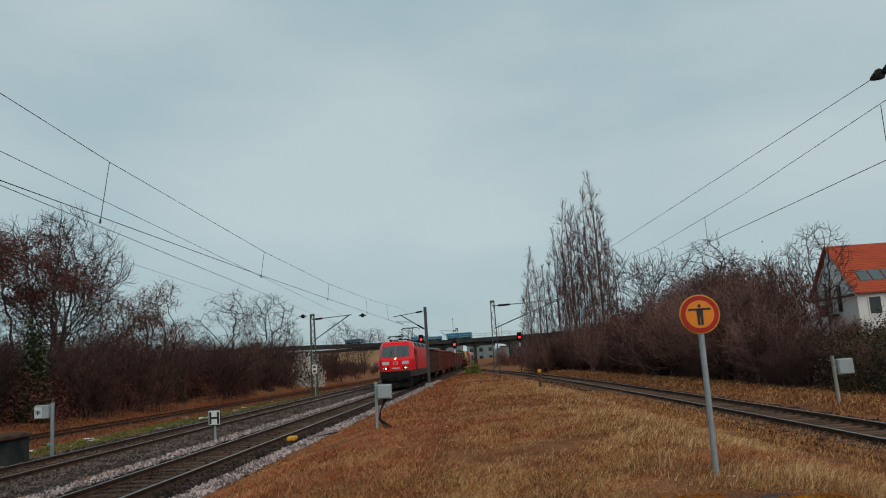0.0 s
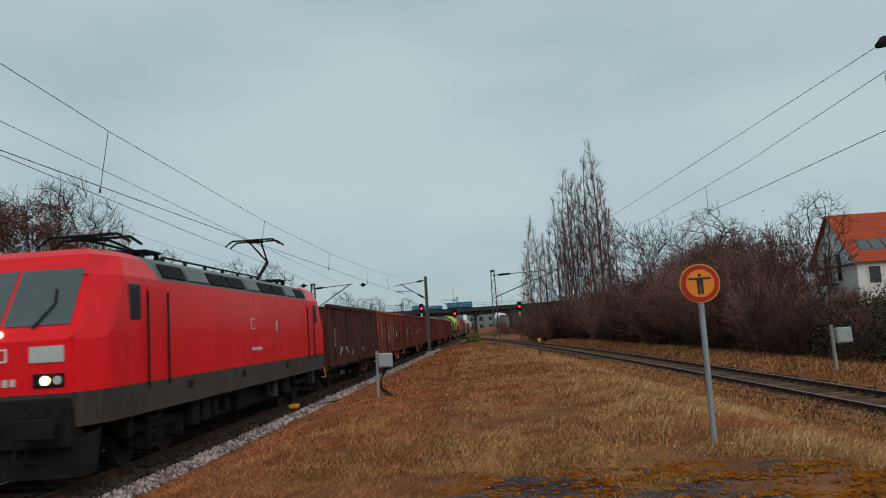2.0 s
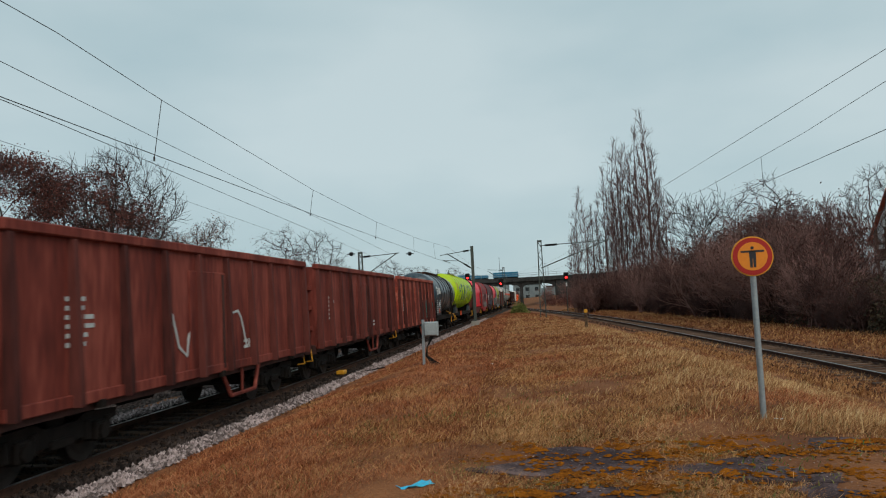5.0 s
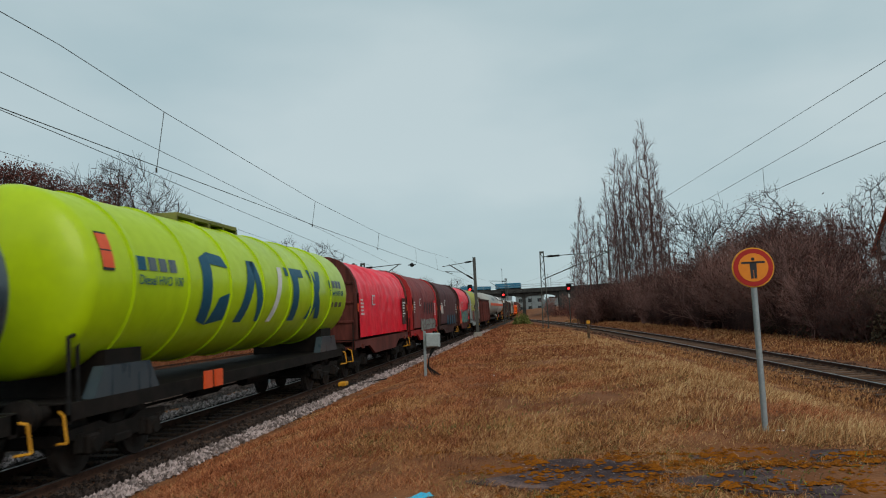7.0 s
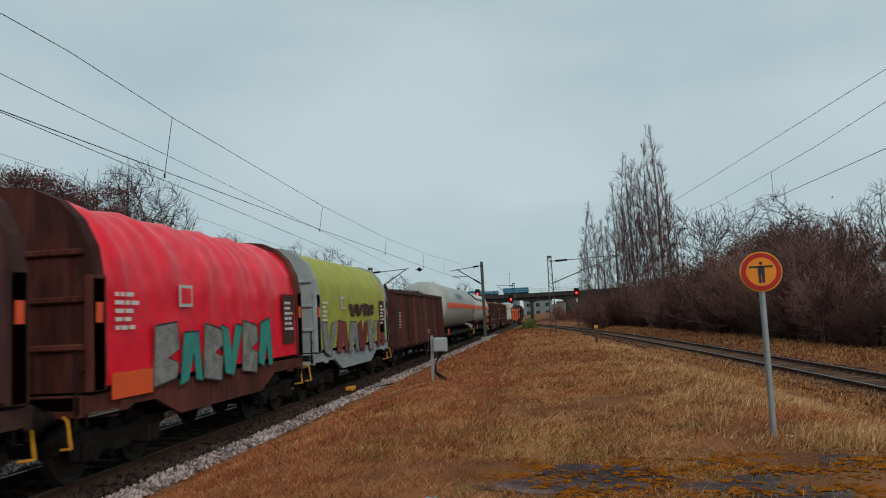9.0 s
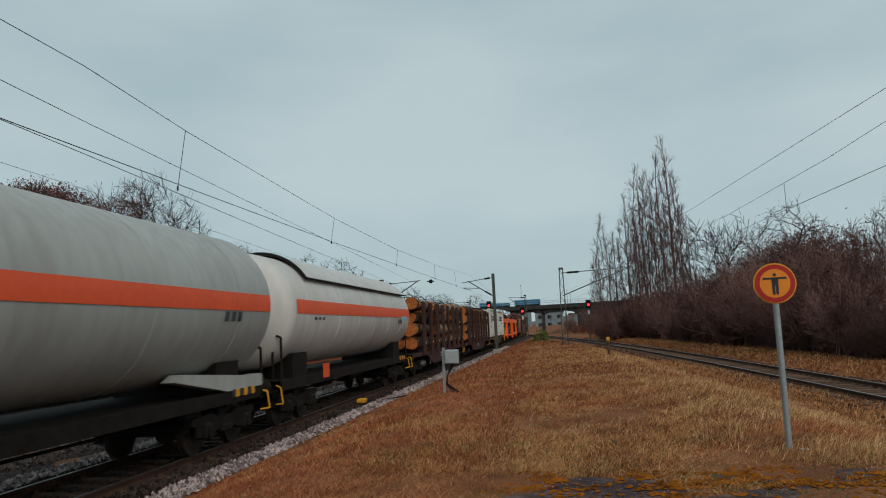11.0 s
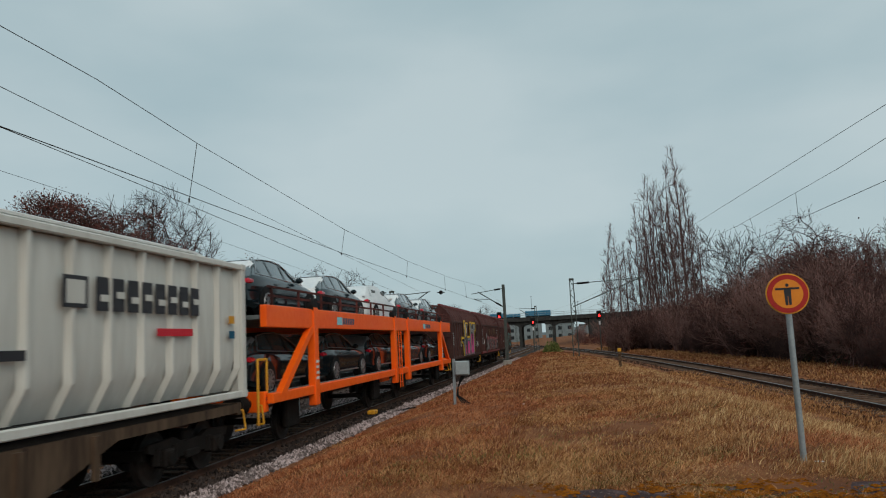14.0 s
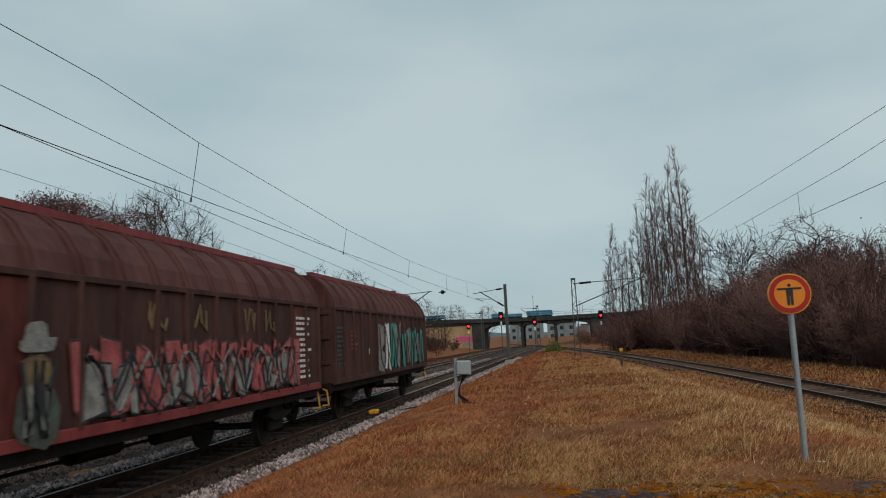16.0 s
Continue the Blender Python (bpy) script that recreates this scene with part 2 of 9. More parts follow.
M_PINK = mat("pink_spray_paint", (0.62, 0.06, 0.22), (0.5, 0.06, 0.2), 0.7, size=0.4, bump=0.03)
M_SPRAYR = mat("coral_spray_paint", (0.46, 0.12, 0.12), (0.2, 0.035, 0.035), 0.7, size=0.25, bump=0.03)
M_SPRAYG = mat("grey_spray_paint", (0.30, 0.30, 0.28), (0.11, 0.105, 0.10), 0.7, size=0.25, bump=0.03)
M_SPRAYT = mat("teal_spray_paint", (0.03, 0.30, 0.25), (0.04, 0.2, 0.18), 0.7, size=0.3, bump=0.03)
M_SPRAYB = mat("light_blue_spray_paint", (0.30, 0.62, 0.70), (0.24, 0.5, 0.58), 0.7, size=0.4, bump=0.03)
M_DULL = mat("dull_tan_spray_paint", (0.24, 0.16, 0.07), (0.07, 0.05, 0.035), 0.7, size=0.2, bump=0.03)
M_DULLG = mat("dull_green_spray_paint", (0.09, 0.11, 0.09), (0.04, 0.04, 0.035), 0.7, size=0.2, bump=0.03)
# Oil-brown stone, with the shade beneath the train darkened into its colour.
M_OIL_SHADE = mat("oily_shaded_stone", (0.010, 0.007, 0.006), (0.055, 0.040, 0.035), 0.85, size=0.8, bump=0.2, island=0.6)
M_TWIGR = mat("mauve_twigs", (0.065, 0.034, 0.03), (0.23, 0.128, 0.11), 0.9, size=0.8, bump=0, objrand=0.7)
M_LOGO = mat("stripped_log", (0.05, 0.026, 0.016), (0.46, 0.17, 0.055), 0.9, size=0.5, bump=0.4, objrand=0.2, c=(0.17, 0.095, 0.05))
M_SPRAYY = mat("yellow_spray_paint", (0.72, 0.45, 0.03), (0.6, 0.36, 0.03), 0.7, size=0.4, bump=0.03)
# Distance haze is mixed into these two blue-grey colours.
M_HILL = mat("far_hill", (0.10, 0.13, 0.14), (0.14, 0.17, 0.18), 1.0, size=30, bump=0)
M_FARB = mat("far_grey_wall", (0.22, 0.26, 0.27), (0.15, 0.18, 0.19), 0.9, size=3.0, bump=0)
M_LITTER = mat("blue_plastic", (0.03, 0.38, 0.6), (0.05, 0.5, 0.7), 0.4, size=0.2, bump=0.1)


# ---- mesh helpers ----
def part(name, bm, material, parent=None, label="", smooth=False, at=None):
    """Links a bmesh (or a finished mesh) as one object, under a thing or part."""
    if isinstance(bm, bpy.types.Mesh):
        me = bm
    else:
        me = bpy.data.meshes.new(name)
        bm.normal_update()
        bm.to_mesh(me)
        bm.free()
        for mm in (material if isinstance(material, (list, tuple)) else [material]):
            me.materials.append(mm)
        if smooth:
            me.polygons.foreach_set("use_smooth", [True] * len(me.polygons))
            me.set_sharp_from_angle(angle=radians(38))
    ob = new(name, me)
    if parent is not None:
        ob.parent = parent
    if at is not None:
        ob.matrix_basis = at if isinstance(at, Matrix) else Matrix.Translation(at)
    if label:
        ob["label"] = label
    return ob


def thing(name, label, category, at=(0, 0, 0), group="", kind=""):
    ob = new(name)
    ob.empty_display_size = 0.2
    ob.matrix_basis = at if isinstance(at, Matrix) else Matrix.Translation(at)
    return tagged(ob, label, category, group, kind)


def box(bm, x0, x1, y0, y1, z0, z1, bev=0.0, m=None, mi=0):
    r = bmesh.ops.create_cube(bm, size=1.0)
    vs = r["verts"]
    for v in vs:
        v.co = Vector((x0 + (v.co.x + 0.5) * (x1 - x0), y0 + (v.co.y + 0.5) * (y1 - y0), z0 + (v.co.z + 0.5) * (z1 - z0)))
        if m is not None:
            v.co = m @ v.co
    fs = {f for v in vs for f in v.link_faces}
    for f in fs:
        f.material_index = mi
    if bev:
        es = list({e for v in vs for e in v.link_edges})
        bmesh.ops.bevel(bm, geom=es, offset=bev, segments=1, affect="EDGES")


def newbox(*a, **k):
    bm = bmesh.new()
    box(bm, *a, **k)
    return bm


def cyl(bm, p, q, r, r2=None, n=12, caps=True, mi=0):
    p, q = Vector(p), Vector(q)
    d = q - p
    rot = d.to_track_quat("Z", "Y").to_matrix().to_4x4()
    m = Matrix.Translation((p + q) / 2) @ rot
    k = bmesh.ops.create_cone(bm, cap_ends=caps, segments=n, radius1=r, radius2=r if r2 is None else r2, depth=d.length, matrix=m)
    for f in {f for v in k["verts"] for f in v.link_faces}:
        f.material_index = mi


def newcyl(*a, **k):
    bm = bmesh.new()
    cyl(bm, *a, **k)
    return bm


def pipe(bm, pts, r, n=6):
    for a, b in zip(pts, pts[1:]):
        cyl(bm, a, b, r, n=n)


def loft(bm, rings, cap=True, closed=True, mi=0):
    """Joins rings of equal length with quads."""
    vs = [[bm.verts.new(p) for p in ring] for ring in rings]
    k = len(vs[0])
    for a, b in zip(vs, vs[1:]):
        for i in range(k if closed else k - 1):
            f = bm.faces.new((a[i], a[(i + 1) % k], b[(i + 1) % k], b[i]))
            f.material_index = mi
    if cap and closed:
        bm.faces.new(vs[0][::-1]).material_index = mi
        bm.faces.new(vs[-1]).material_index = mi
    bmesh.ops.recalc_face_normals(bm, faces=bm.faces)


def prism(bm, poly, x0, x1, axis=0):
    """A polygon in two coordinates, carried along the third (axis 0: poly is y,z; axis 1: poly is x,z)."""
    def p(a, b, c):
        return (c, a, b) if axis == 0 else (a, c, b)
    loft(bm, [[p(a, b, x0) for a, b in poly], [p(a, b, x1) for a, b in poly]])


def mesh_np(name, verts, faces, material, smooth=False):
    me = bpy.data.meshes.new(name)
    verts, faces = np.asarray(verts, np.float32), np.asarray(faces, np.int32)
    k = faces.shape[1]
    me.vertices.add(len(verts))
    me.vertices.foreach_set("co", verts.ravel())
    me.loops.add(faces.size)
    me.loops.foreach_set("vertex_index", faces.ravel())
    me.polygons.add(len(faces))
    me.polygons.foreach_set("loop_start", np.arange(0, faces.size, k, dtype=np.int32))
    me.polygons.foreach_set("use_smooth", np.full(len(faces), smooth))
    me.update(calc_edges=True)
    me.materials.append(material)
    return me


def tubes(segs, n=3):
    """Vertices and quads of open tubes from rows of p, q, r at p, r at q."""
    s = np.asarray(segs, np.float64)
    p, q, r0, r1 = s[:, 0:3], s[:, 3:6], s[:, 6], s[:, 7]
    d = q - p
    d /= np.linalg.norm(d, axis=1, keepdims=True) + 1e-9
    ref = np.where(np.abs(d[:, 2:3]) > 0.9, [[1.0, 0, 0]], [[0, 0, 1.0]])
    u = np.cross(d, ref)
    u /= np.linalg.norm(u, axis=1, keepdims=True) + 1e-9
    w = np.cross(d, u)
    v = np.zeros((len(s), 2 * n, 3))
    for i in range(n):
        a = 2 * math.pi * i / n
        o = u * math.cos(a) + w * math.sin(a)
        v[:, i], v[:, n + i] = p + o * r0[:, None], q + o * r1[:, None]
    base = np.arange(len(s))[:, None] * 2 * n
    f = np.stack([np.concatenate([base + i, base + (i + 1) % n, base + n + (i + 1) % n, base + n + i], 1) for i in range(n)], 1).reshape(-1, 4)
    return v.reshape(-1, 3), f


def leaf_quads(rng, pts, size, spread):
    """Small bent quads scattered round points."""
    pts = np.asarray(pts)
    c = pts + rng.normal(0, spread, pts.shape)
    a = rng.normal(size=c.shape)
    a /= np.linalg.norm(a, axis=1, keepdims=True)
    b = np.cross(a, rng.normal(size=c.shape))
    b /= np.linalg.norm(b, axis=1, keepdims=True)
    s = size * rng.uniform(0.6, 1.4, (len(c), 1))
    v = np.stack([c - a * s, c + b * s * 0.6, c + a * s, c - b * s * 0.6], 1).reshape(-1, 3)
    return v, np.arange(len(c) * 4).reshape(-1, 4)


# ---- ground and tracks ----
TX, TX2 = -7.95, -13.1


def right_x(y):
    return 9.3 - 0.02 * y - 0.0004 * y * y if y < 170 else -5.66 - 0.156 * (y - 170)


def third_x(y):
    return -20.6 + 0.055 * (min(max(y, 10), 92) - 34)


def ss(a, b, v):
    k = np.clip((v - a) / (b - a), 0, 1)
    return k * k * (3 - 2 * k)


def ground_z(x, y):
    plat = np.clip(0.58 - 0.0042 * (y - 9), 0.05, 0.6) + 0.22
    rx = np.where(y < 170, 9.3 - 0.02 * y - 0.0004 * y * y, -5.66 - 0.156 * (y - 170))
    z = -0.22 + plat * np.minimum(ss(-6.4, -2.6, x), 1 - ss(rx - 6.0, rx - 2.2, x))
    z = z + ss(rx + 2.2, rx + 3.4, x) * 0.25 + ss(rx + 5.5, rx + 15, x) * 1.5 + ss(rx + 15, rx + 40, x) * 1.3
    z = z + (1 - ss(-25.5, -22.5, x)) * 0.5 + (1 - ss(-42, -25, x)) * 1.3
    return z


def axis(points):
    out = []
    for a, b, st in points:
        out += list(np.arange(a, b, st))
    return np.array(out + [points[-1][1]])


def make_ground():
    xs = axis([(-900, -100, 100), (-100, -30, 7), (-30, -6.5, 1.0), (-6.5, -4.5, 0.25), (-4.5, 4, 0.25), (4, 18, 0.4), (18, 60, 4), (60, 100, 10), (100, 900, 100)])
    ys = axis([(-300, -20, 40), (-20, 3, 2), (3, 14, 0.3), (14, 60, 1.0), (60, 200, 5), (200, 400, 25), (400, 2400, 250)])
    X, Y = np.meshgrid(xs, ys)
    Z = ground_z(X, Y)
    rng = np.random.default_rng(4)
    bump = np.zeros_like(Z)
    for k in range(14):
        a, f, ph = rng.uniform(0, 6.28), rng.uniform(0.5, 5), rng.uniform(0, 6.28)
        bump += np.sin(f * (X * math.cos(a) + Y * math.sin(a)) + ph) * 0.05 / f
    Z = Z + bump * 0.35 * np.where((Y > 4) & (Y < 120), 1, 0.2)
    v = np.stack([X, Y, Z], -1).reshape(-1, 3)
    w = len(xs)
    i = (np.arange(len(ys) - 1)[:, None] * w + np.arange(w - 1)[None]).ravel()
    ob = new("ground", mesh_np("ground", v, np.stack([i, i + 1, i + w + 1, i + w], 1), M_GROUND, True))
    tagged(ob, "dry brown ground with withered grass along the railway", "ground", kind="structure")


make_ground()


def bed(name, cx, y0, y1, step, label, half=1.75, material=M_BALLAST):
    """A ballast bed with uneven shoulders."""
    rng = np.random.default_rng(len(name) + int(abs(cx(20)) * 10))
    prof = [(-half - 0.75, -0.36), (-half - 0.25, -0.22), (-half, -0.17), (-0.9, -0.19), (0, -0.2), (0.9, -0.19), (half, -0.17), (half + 0.25, -0.22), (half + 0.75, -0.36)]
    ys = np.arange(y0, y1, step)
    v = []
    for y in ys:
        for px, pz in prof:
            v.append((cx(y) + px + rng.normal(0, 0.04), y, pz + rng.normal(0, 0.015)))
    w = len(prof)
    i = (np.arange(len(ys) - 1)[:, None] * w + np.arange(w - 1)[None]).ravel()
    ob = new(name, mesh_np(name, v, np.stack([i, i + 1, i + w + 1, i + w], 1), material, True))
    return tagged(ob, label, "ballast", kind="structure")


def stones(name, cx, spans, count, y0, y1, material, label, seed, top=-0.16, size=0.034):
    """Loose ballast stones as small uneven octahedra."""
    rng = np.random.default_rng(seed)
    y = y0 * (y1 / y0) ** rng.uniform(0, 1, count)
    sp = np.array(spans)[rng.integers(0, len(spans), count)]
    off = rng.uniform(sp[:, 0], sp[:, 1])
    x = np.array([cx(v) for v in y]) + off
    z = top + rng.uniform(-0.03, 0.02, count) - np.clip(np.abs(off) - 2.2, 0, 1) * 0.25
    s = size * rng.uniform(0.6, 1.5, count) * (1 + y / 90)
    o = np.array([(1, 0, 0), (0, 1, 0), (-1, 0, 0), (0, -1, 0), (0, 0, 1), (0, 0, -1)], float)
    v = o[None] * s[:, None, None] * rng.uniform(0.55, 1.25, (count, 6, 1)) + rng.normal(0, 0.25, (count, 6, 3)) * s[:, None, None] + np.stack([x, y, z], 1)[:, None]
    f = np.array([(0, 1, 4), (1, 2, 4), (2, 3, 4), (3, 0, 4)])
    faces = (np.arange(count)[:, None, None] * 6 + f[None]).reshape(-1, 3)
    ob = new(name, mesh_np(name, v.reshape(-1, 3), faces, material))
    return tagged(ob, label, "ballast stones", kind="stuff")


def rails(cx, y0, y1, step, shine, label):
    """Two flat-bottomed rails on one track."""
    prof = [(-0.07, -0.15), (0.07, -0.15), (0.07, -0.135), (0.008, -0.11), (0.008, -0.045), (0.036, -0.035), (0.036, -0.006), (-0.036, -0.006), (-0.036, -0.035), (-0.008, -0.045), (-0.008, -0.11), (-0.07, -0.135)]
    for side in (-0.752, 0.752):
        root = thing("rail", label, "rail", kind="structure")
        ys = list(np.arange(y0, y1 + step, step))
        bm = bmesh.new()
        loft(bm, [[(cx(y) + side + a, y, b) for a, b in prof] for y in ys])
        part("rail_web", bm, M_RUST, root)
        bm = bmesh.new()
        loft(bm, [[(cx(y) + side + a, y, b) for a, b in ((-0.034, -0.0058), (0.034, -0.0058), (0.026, 0.0), (-0.026, 0.0))] for y in ys])
        part("running_surface", bm, M_STEEL if shine else M_RUST, root)


LINE = {"a": lambda y: TX, "b": lambda y: TX2, "c": third_x, "r": right_x}
bed("ballast_bed", LINE["a"], -30, 260, 0.5, "grey gravel bed of the main track", 2.2)
bed("ballast_bed", LINE["b"], -30, 260, 0.5, "brownish gravel bed of the second track", 2.3)
bed("ballast_bed", LINE["r"], -30, 300, 0.5, "brown overgrown gravel bed of the curved track", 1.5, M_GROUND)
bed("ballast_bed", LINE["c"], -30, 200, 1.0, "rusty overgrown gravel bed of the siding", 1.3, M_GROUND)
rails(LINE["a"], -30, 260, 290, True, "worn steel rail with bright top on the main track")
rails(LINE["b"], -30, 260, 290, True, "steel rail with brown web on the second track")
rails(LINE["r"], -30, 300, 4, True, "steel rail of the curved single track")
rails(LINE["c"], -30, 200, 6, False, "rusty rail of the disused siding")


# ---- wires and masts ----
def wire(name, pts, r, label, sag=0.0):
    bm = bmesh.new()
    for p, q in zip(pts, pts[1:]):
        p, q = Vector(p), Vector(q)
        k = 8 if sag else 1
        run = [p.lerp(q, i / k) - Vector((0, 0, sag * 4 * (i / k) * (1 - i / k))) for i in range(k + 1)]
        pipe(bm, run, r, 5)
    ob = part(name, bm, M_WIRE)
    return tagged(ob, label, "overhead wire")


MAST_Y = 68.0
wire("contact_wire", [(TX + 0.2, -40, 5.65), (TX - 0.21, 12, 5.72), (TX - 0.13, 27, 5.64), (TX + 0.3, MAST_Y, 5.55), (TX - 0.3, 130, 5.6), (TX, 240, 5.6)], 0.009, "dark overhead contact wire above the main track")
wire("messenger_wire", [(TX, -40, 7.6), (TX, 11.9, 7.13), (TX, 15.7, 6.9), (TX, 27.1, 6.5), (TX, 38.3, 6.4), (TX + 0.1, 52, 6.55), (TX + 0.3, MAST_Y, 7.0), (TX, 95, 6.5), (TX - 0.3, 130, 7.0), (TX, 240, 6.8)], 0.0075, "thin messenger wire carrying the contact wire")
for y, zt in ((15.6, 6.9), (27, 6.5), (38.2, 6.4), (50, 6.52), (60, 6.75)):
    bm = bmesh.new()
    lean = float(np.interp(y, [15, 40, 60], [-0.2, -0.08, 0.1]))
    cyl(bm, (TX + lean, y, 5.62), (TX, y, zt), 0.008, n=5)
    cyl(bm, (TX + lean, y, 5.56), (TX + lean, y, 5.66), 0.022, n=5)
    tagged(part("dropper", bm, M_WIRE), "thin dropper between messenger and contact wire", "dropper", "droppers of the overhead line")
wire("anchor_wire", [(-7.6, -20, 7.3), (-9.75, 14.5, 7.02), (-13.0, 67, 6.75)], 0.0075, "upper wire of the branching overhead line")
wire("branch_contact_wire", [(-7.0, -20, 6.15), (-9.5, 14.2, 6.2), (-12.9, 67, 5.75)], 0.008, "contact wire of the branching overhead line")
wire("siding_wire", [(-15.6, -20, 8.6), (-15.9, 34, 7.38), (-16, 52, 6.78), (-15.8, 68, 6.45)], 0.007, "thin feeder wire beside the siding")
wire("contact_wire", [(8.9, -30, 5.75), (8.6, 16, 5.77), (8.2, 27.1, 5.8), (6.4, 62, 5.75), (2.0, 112, 5.75), (-8, 185, 5.75)], 0.009, "dark overhead contact wire above the curved track")
wire("messenger_wire", [(8.9, -30, 7.8), (8.55, 15.6, 6.95), (8.35, 24, 6.78), (7.9, 36, 6.75), (6.2, 64, 7.3), (2.0, 112, 7.1), (-8, 185, 7.0)], 0.0075, "thin messenger wire above the curved track")
wire("tension_wire", [(9.4, 4, 7.6), (8.5, 16.4, 7.54), (6.74, 39.4, 7.5), (4.6, 62, 7.7)], 0.008, "tension wire with a dark insulator")
for x, y, zt in ((8.585, 16.0, 6.94), (8.2, 28, 6.76), (7.48, 42, 6.87)):
    bm = bmesh.new()
    cyl(bm, (x, y, 5.76), (x, y, zt), 0.008, n=5)
    cyl(bm, (x, y, 5.7), (x, y, 5.8), 0.022, n=5)
    tagged(part("dropper", bm, M_WIRE), "thin dropper between messenger and contact wire", "dropper", "droppers of the overhead line")
bm = bmesh.new()
for i in range(4):
    cyl(bm, Vector((8.52, 16.1, 7.545)).lerp(Vector((8.72, 14.6, 7.57)), i / 4 + 0.02), Vector((8.52, 16.1, 7.545)).lerp(Vector((8.72, 14.6, 7.57)), i / 4 + 0.2), 0.05, 0.13, n=8)
tagged(part("insulator", bm, M_BLACK), "dark ribbed insulator on the tension wire", "insulator")


def insulator_ball(x, y, z):
    bm = bmesh.new()
    bmesh.ops.create_icosphere(bm, subdivisions=2, radius=0.17, matrix=Matrix.Translation((x, y, z)))
    cyl(bm, (x - 0.3, y, z), (x + 0.3, y, z), 0.04, n=6)
    tagged(part("insulator", bm, M_BLACK), "black round weight on the overhead line", "insulator")


wire("anchor_wire", [(-14.0, 57.8, 6.2), (-14.4, 58.4, 6.2), (-15.8, 68, 6.55)], 0.007, "anchor wire tied to the lattice mast")
insulator_ball(-9.9, 60, 6.1)
insulator_ball(-14.2, 58, 6.2)


def solid_mast():
    """Tubular mast beside the main track with a bracket over it."""
    x, y = -5.55, MAST_Y
    root = thing("catenary_mast", "dark green steel catenary mast beside the main track", "mast", (x, y, 0.1))
    part("pole", newbox(-0.13, 0.13, -0.11, 0.11, -0.3, 6.9, bev=0.02), M_MAST, root)
    part("foundation", newbox(-0.35, 0.35, -0.35, 0.35, -0.4, 0.18, bev=0.03), M_CONC, root)
    bm = bmesh.new()
    pipe(bm, [(-0.1, 0, 6.55), (-2.9, 0, 6.2)], 0.03)
    part("top_tube", bm, M_MAST, root)
    bm = bmesh.new()
    pipe(bm, [(-0.1, 0, 4.9), (-2.3, 0, 6.35)], 0.045)
    part("bracket_tube", bm, M_MAST, root)
    bm = bmesh.new()
    pipe(bm, [(-1.2, 0, 5.62), (-2.7, 0, 5.75), (-2.0, 0, 5.5)], 0.025)
    part("steady_arm", bm, M_MAST, root)
    for p, q in (((-0.25, 0, 5.0), (-0.75, 0, 5.33)), ((-0.3, 0, 6.52), (-0.8, 0, 6.46))):
        part("insulator", newcyl(p, q, 0.08, n=8), M_BLACK, root)


solid_mast()


def lattice_mast(x, y, h, arm, ztip, label):
    root = thing("lattice_mast", label, "mast", (x, y, 0.0))
    for sx in (-1, 1):
        for sy in (-1, 1):
            bm = bmesh.new()
            cyl(bm, (sx * 0.26, sy * 0.2, -0.4), (sx * 0.15, sy * 0.12, h), 0.045, n=5)
            part("corner_angle", bm, M_MAST, root)
    k = int(h / 0.55)
    for sy in (-1, 1):
        bm = bmesh.new()
        for i in range(k):
            z0, z1 = i * h / k, (i + 1) * h / k
            s = 1 if i % 2 else -1
            w0, w1 = 0.26 - 0.11 * z0 / h, 0.26 - 0.11 * z1 / h
            cyl(bm, (s * w0, sy * (0.2 - 0.08 * z0 / h), z0), (-s * w1, sy * (0.2 - 0.08 * z1 / h), z1), 0.02, n=4)
        part("lacing", bm, M_MAST, root)
    bm = bmesh.new()
    pipe(bm, [(0, 0, h - 0.35), (arm * 0.55, 0, h - 0.25), (arm, 0, h - 0.15)], 0.035)
    part("top_tube", bm, M_MAST, root)
    bm = bmesh.new()
    pipe(bm, [(0, 0, h - 2.3), (arm * 0.95, 0, ztip)], 0.045)
    part("bracket_tube", bm, M_MAST, root)
    part("cap", newbox(-0.2, 0.2, -0.16, 0.16, h - 0.05, h + 0.12, bev=0.02), M_MAST, root)
    part("insulator", newcyl((arm * 0.08, 0, h - 0.34), (arm * 0.25, 0, h - 0.31), 0.09, n=8), M_BLACK, root)


lattice_mast(0.48, 66, 6.9, 6.0, 6.7, "grey lattice catenary mast between the tracks")
lattice_mast(-15.8, 68, 6.9, 3.6, 6.75, "dark lattice catenary mast beside the second track")
for x, y in ((-5.4, 130), (-16, 140), (-5.2, 225), (-10.5, 230), (-15.6, 228), (-2.5, 260), (-20, 250)):
    lattice_mast(x, y, 7.3, -2.8, 6.9, "distant grey lattice catenary mast")


def signal(x, y, ztop, label):
    root = thing("rail_signal", label, "signal", (x, y, 0))
    part("pole", newcyl((0, 0.15, -0.3), (0, 0.15, ztop), 0.07, n=8), M_MAST, root)
    part("signal_head", newbox(-0.36, 0.36, -0.05, 0.1, ztop - 1.25, ztop, bev=0.06), M_BLACK, root)
    part("red_lamp", newcyl((0, -0.06, ztop - 0.72), (0, -0.1, ztop - 0.72), 0.16, n=12), M_SIGRED, root, "glowing red signal lamp")
    bm = bmesh.new()
    cyl(bm, (0, -0.06, ztop - 0.28), (0, -0.2, ztop - 0.28), 0.13, n=10)
    part("hood", bm, M_BLACK, root)
    part("mast_plate", newbox(-0.12, 0.12, -0.02, 0.08, ztop - 2.0, ztop - 1.5), M_WHITE, root)


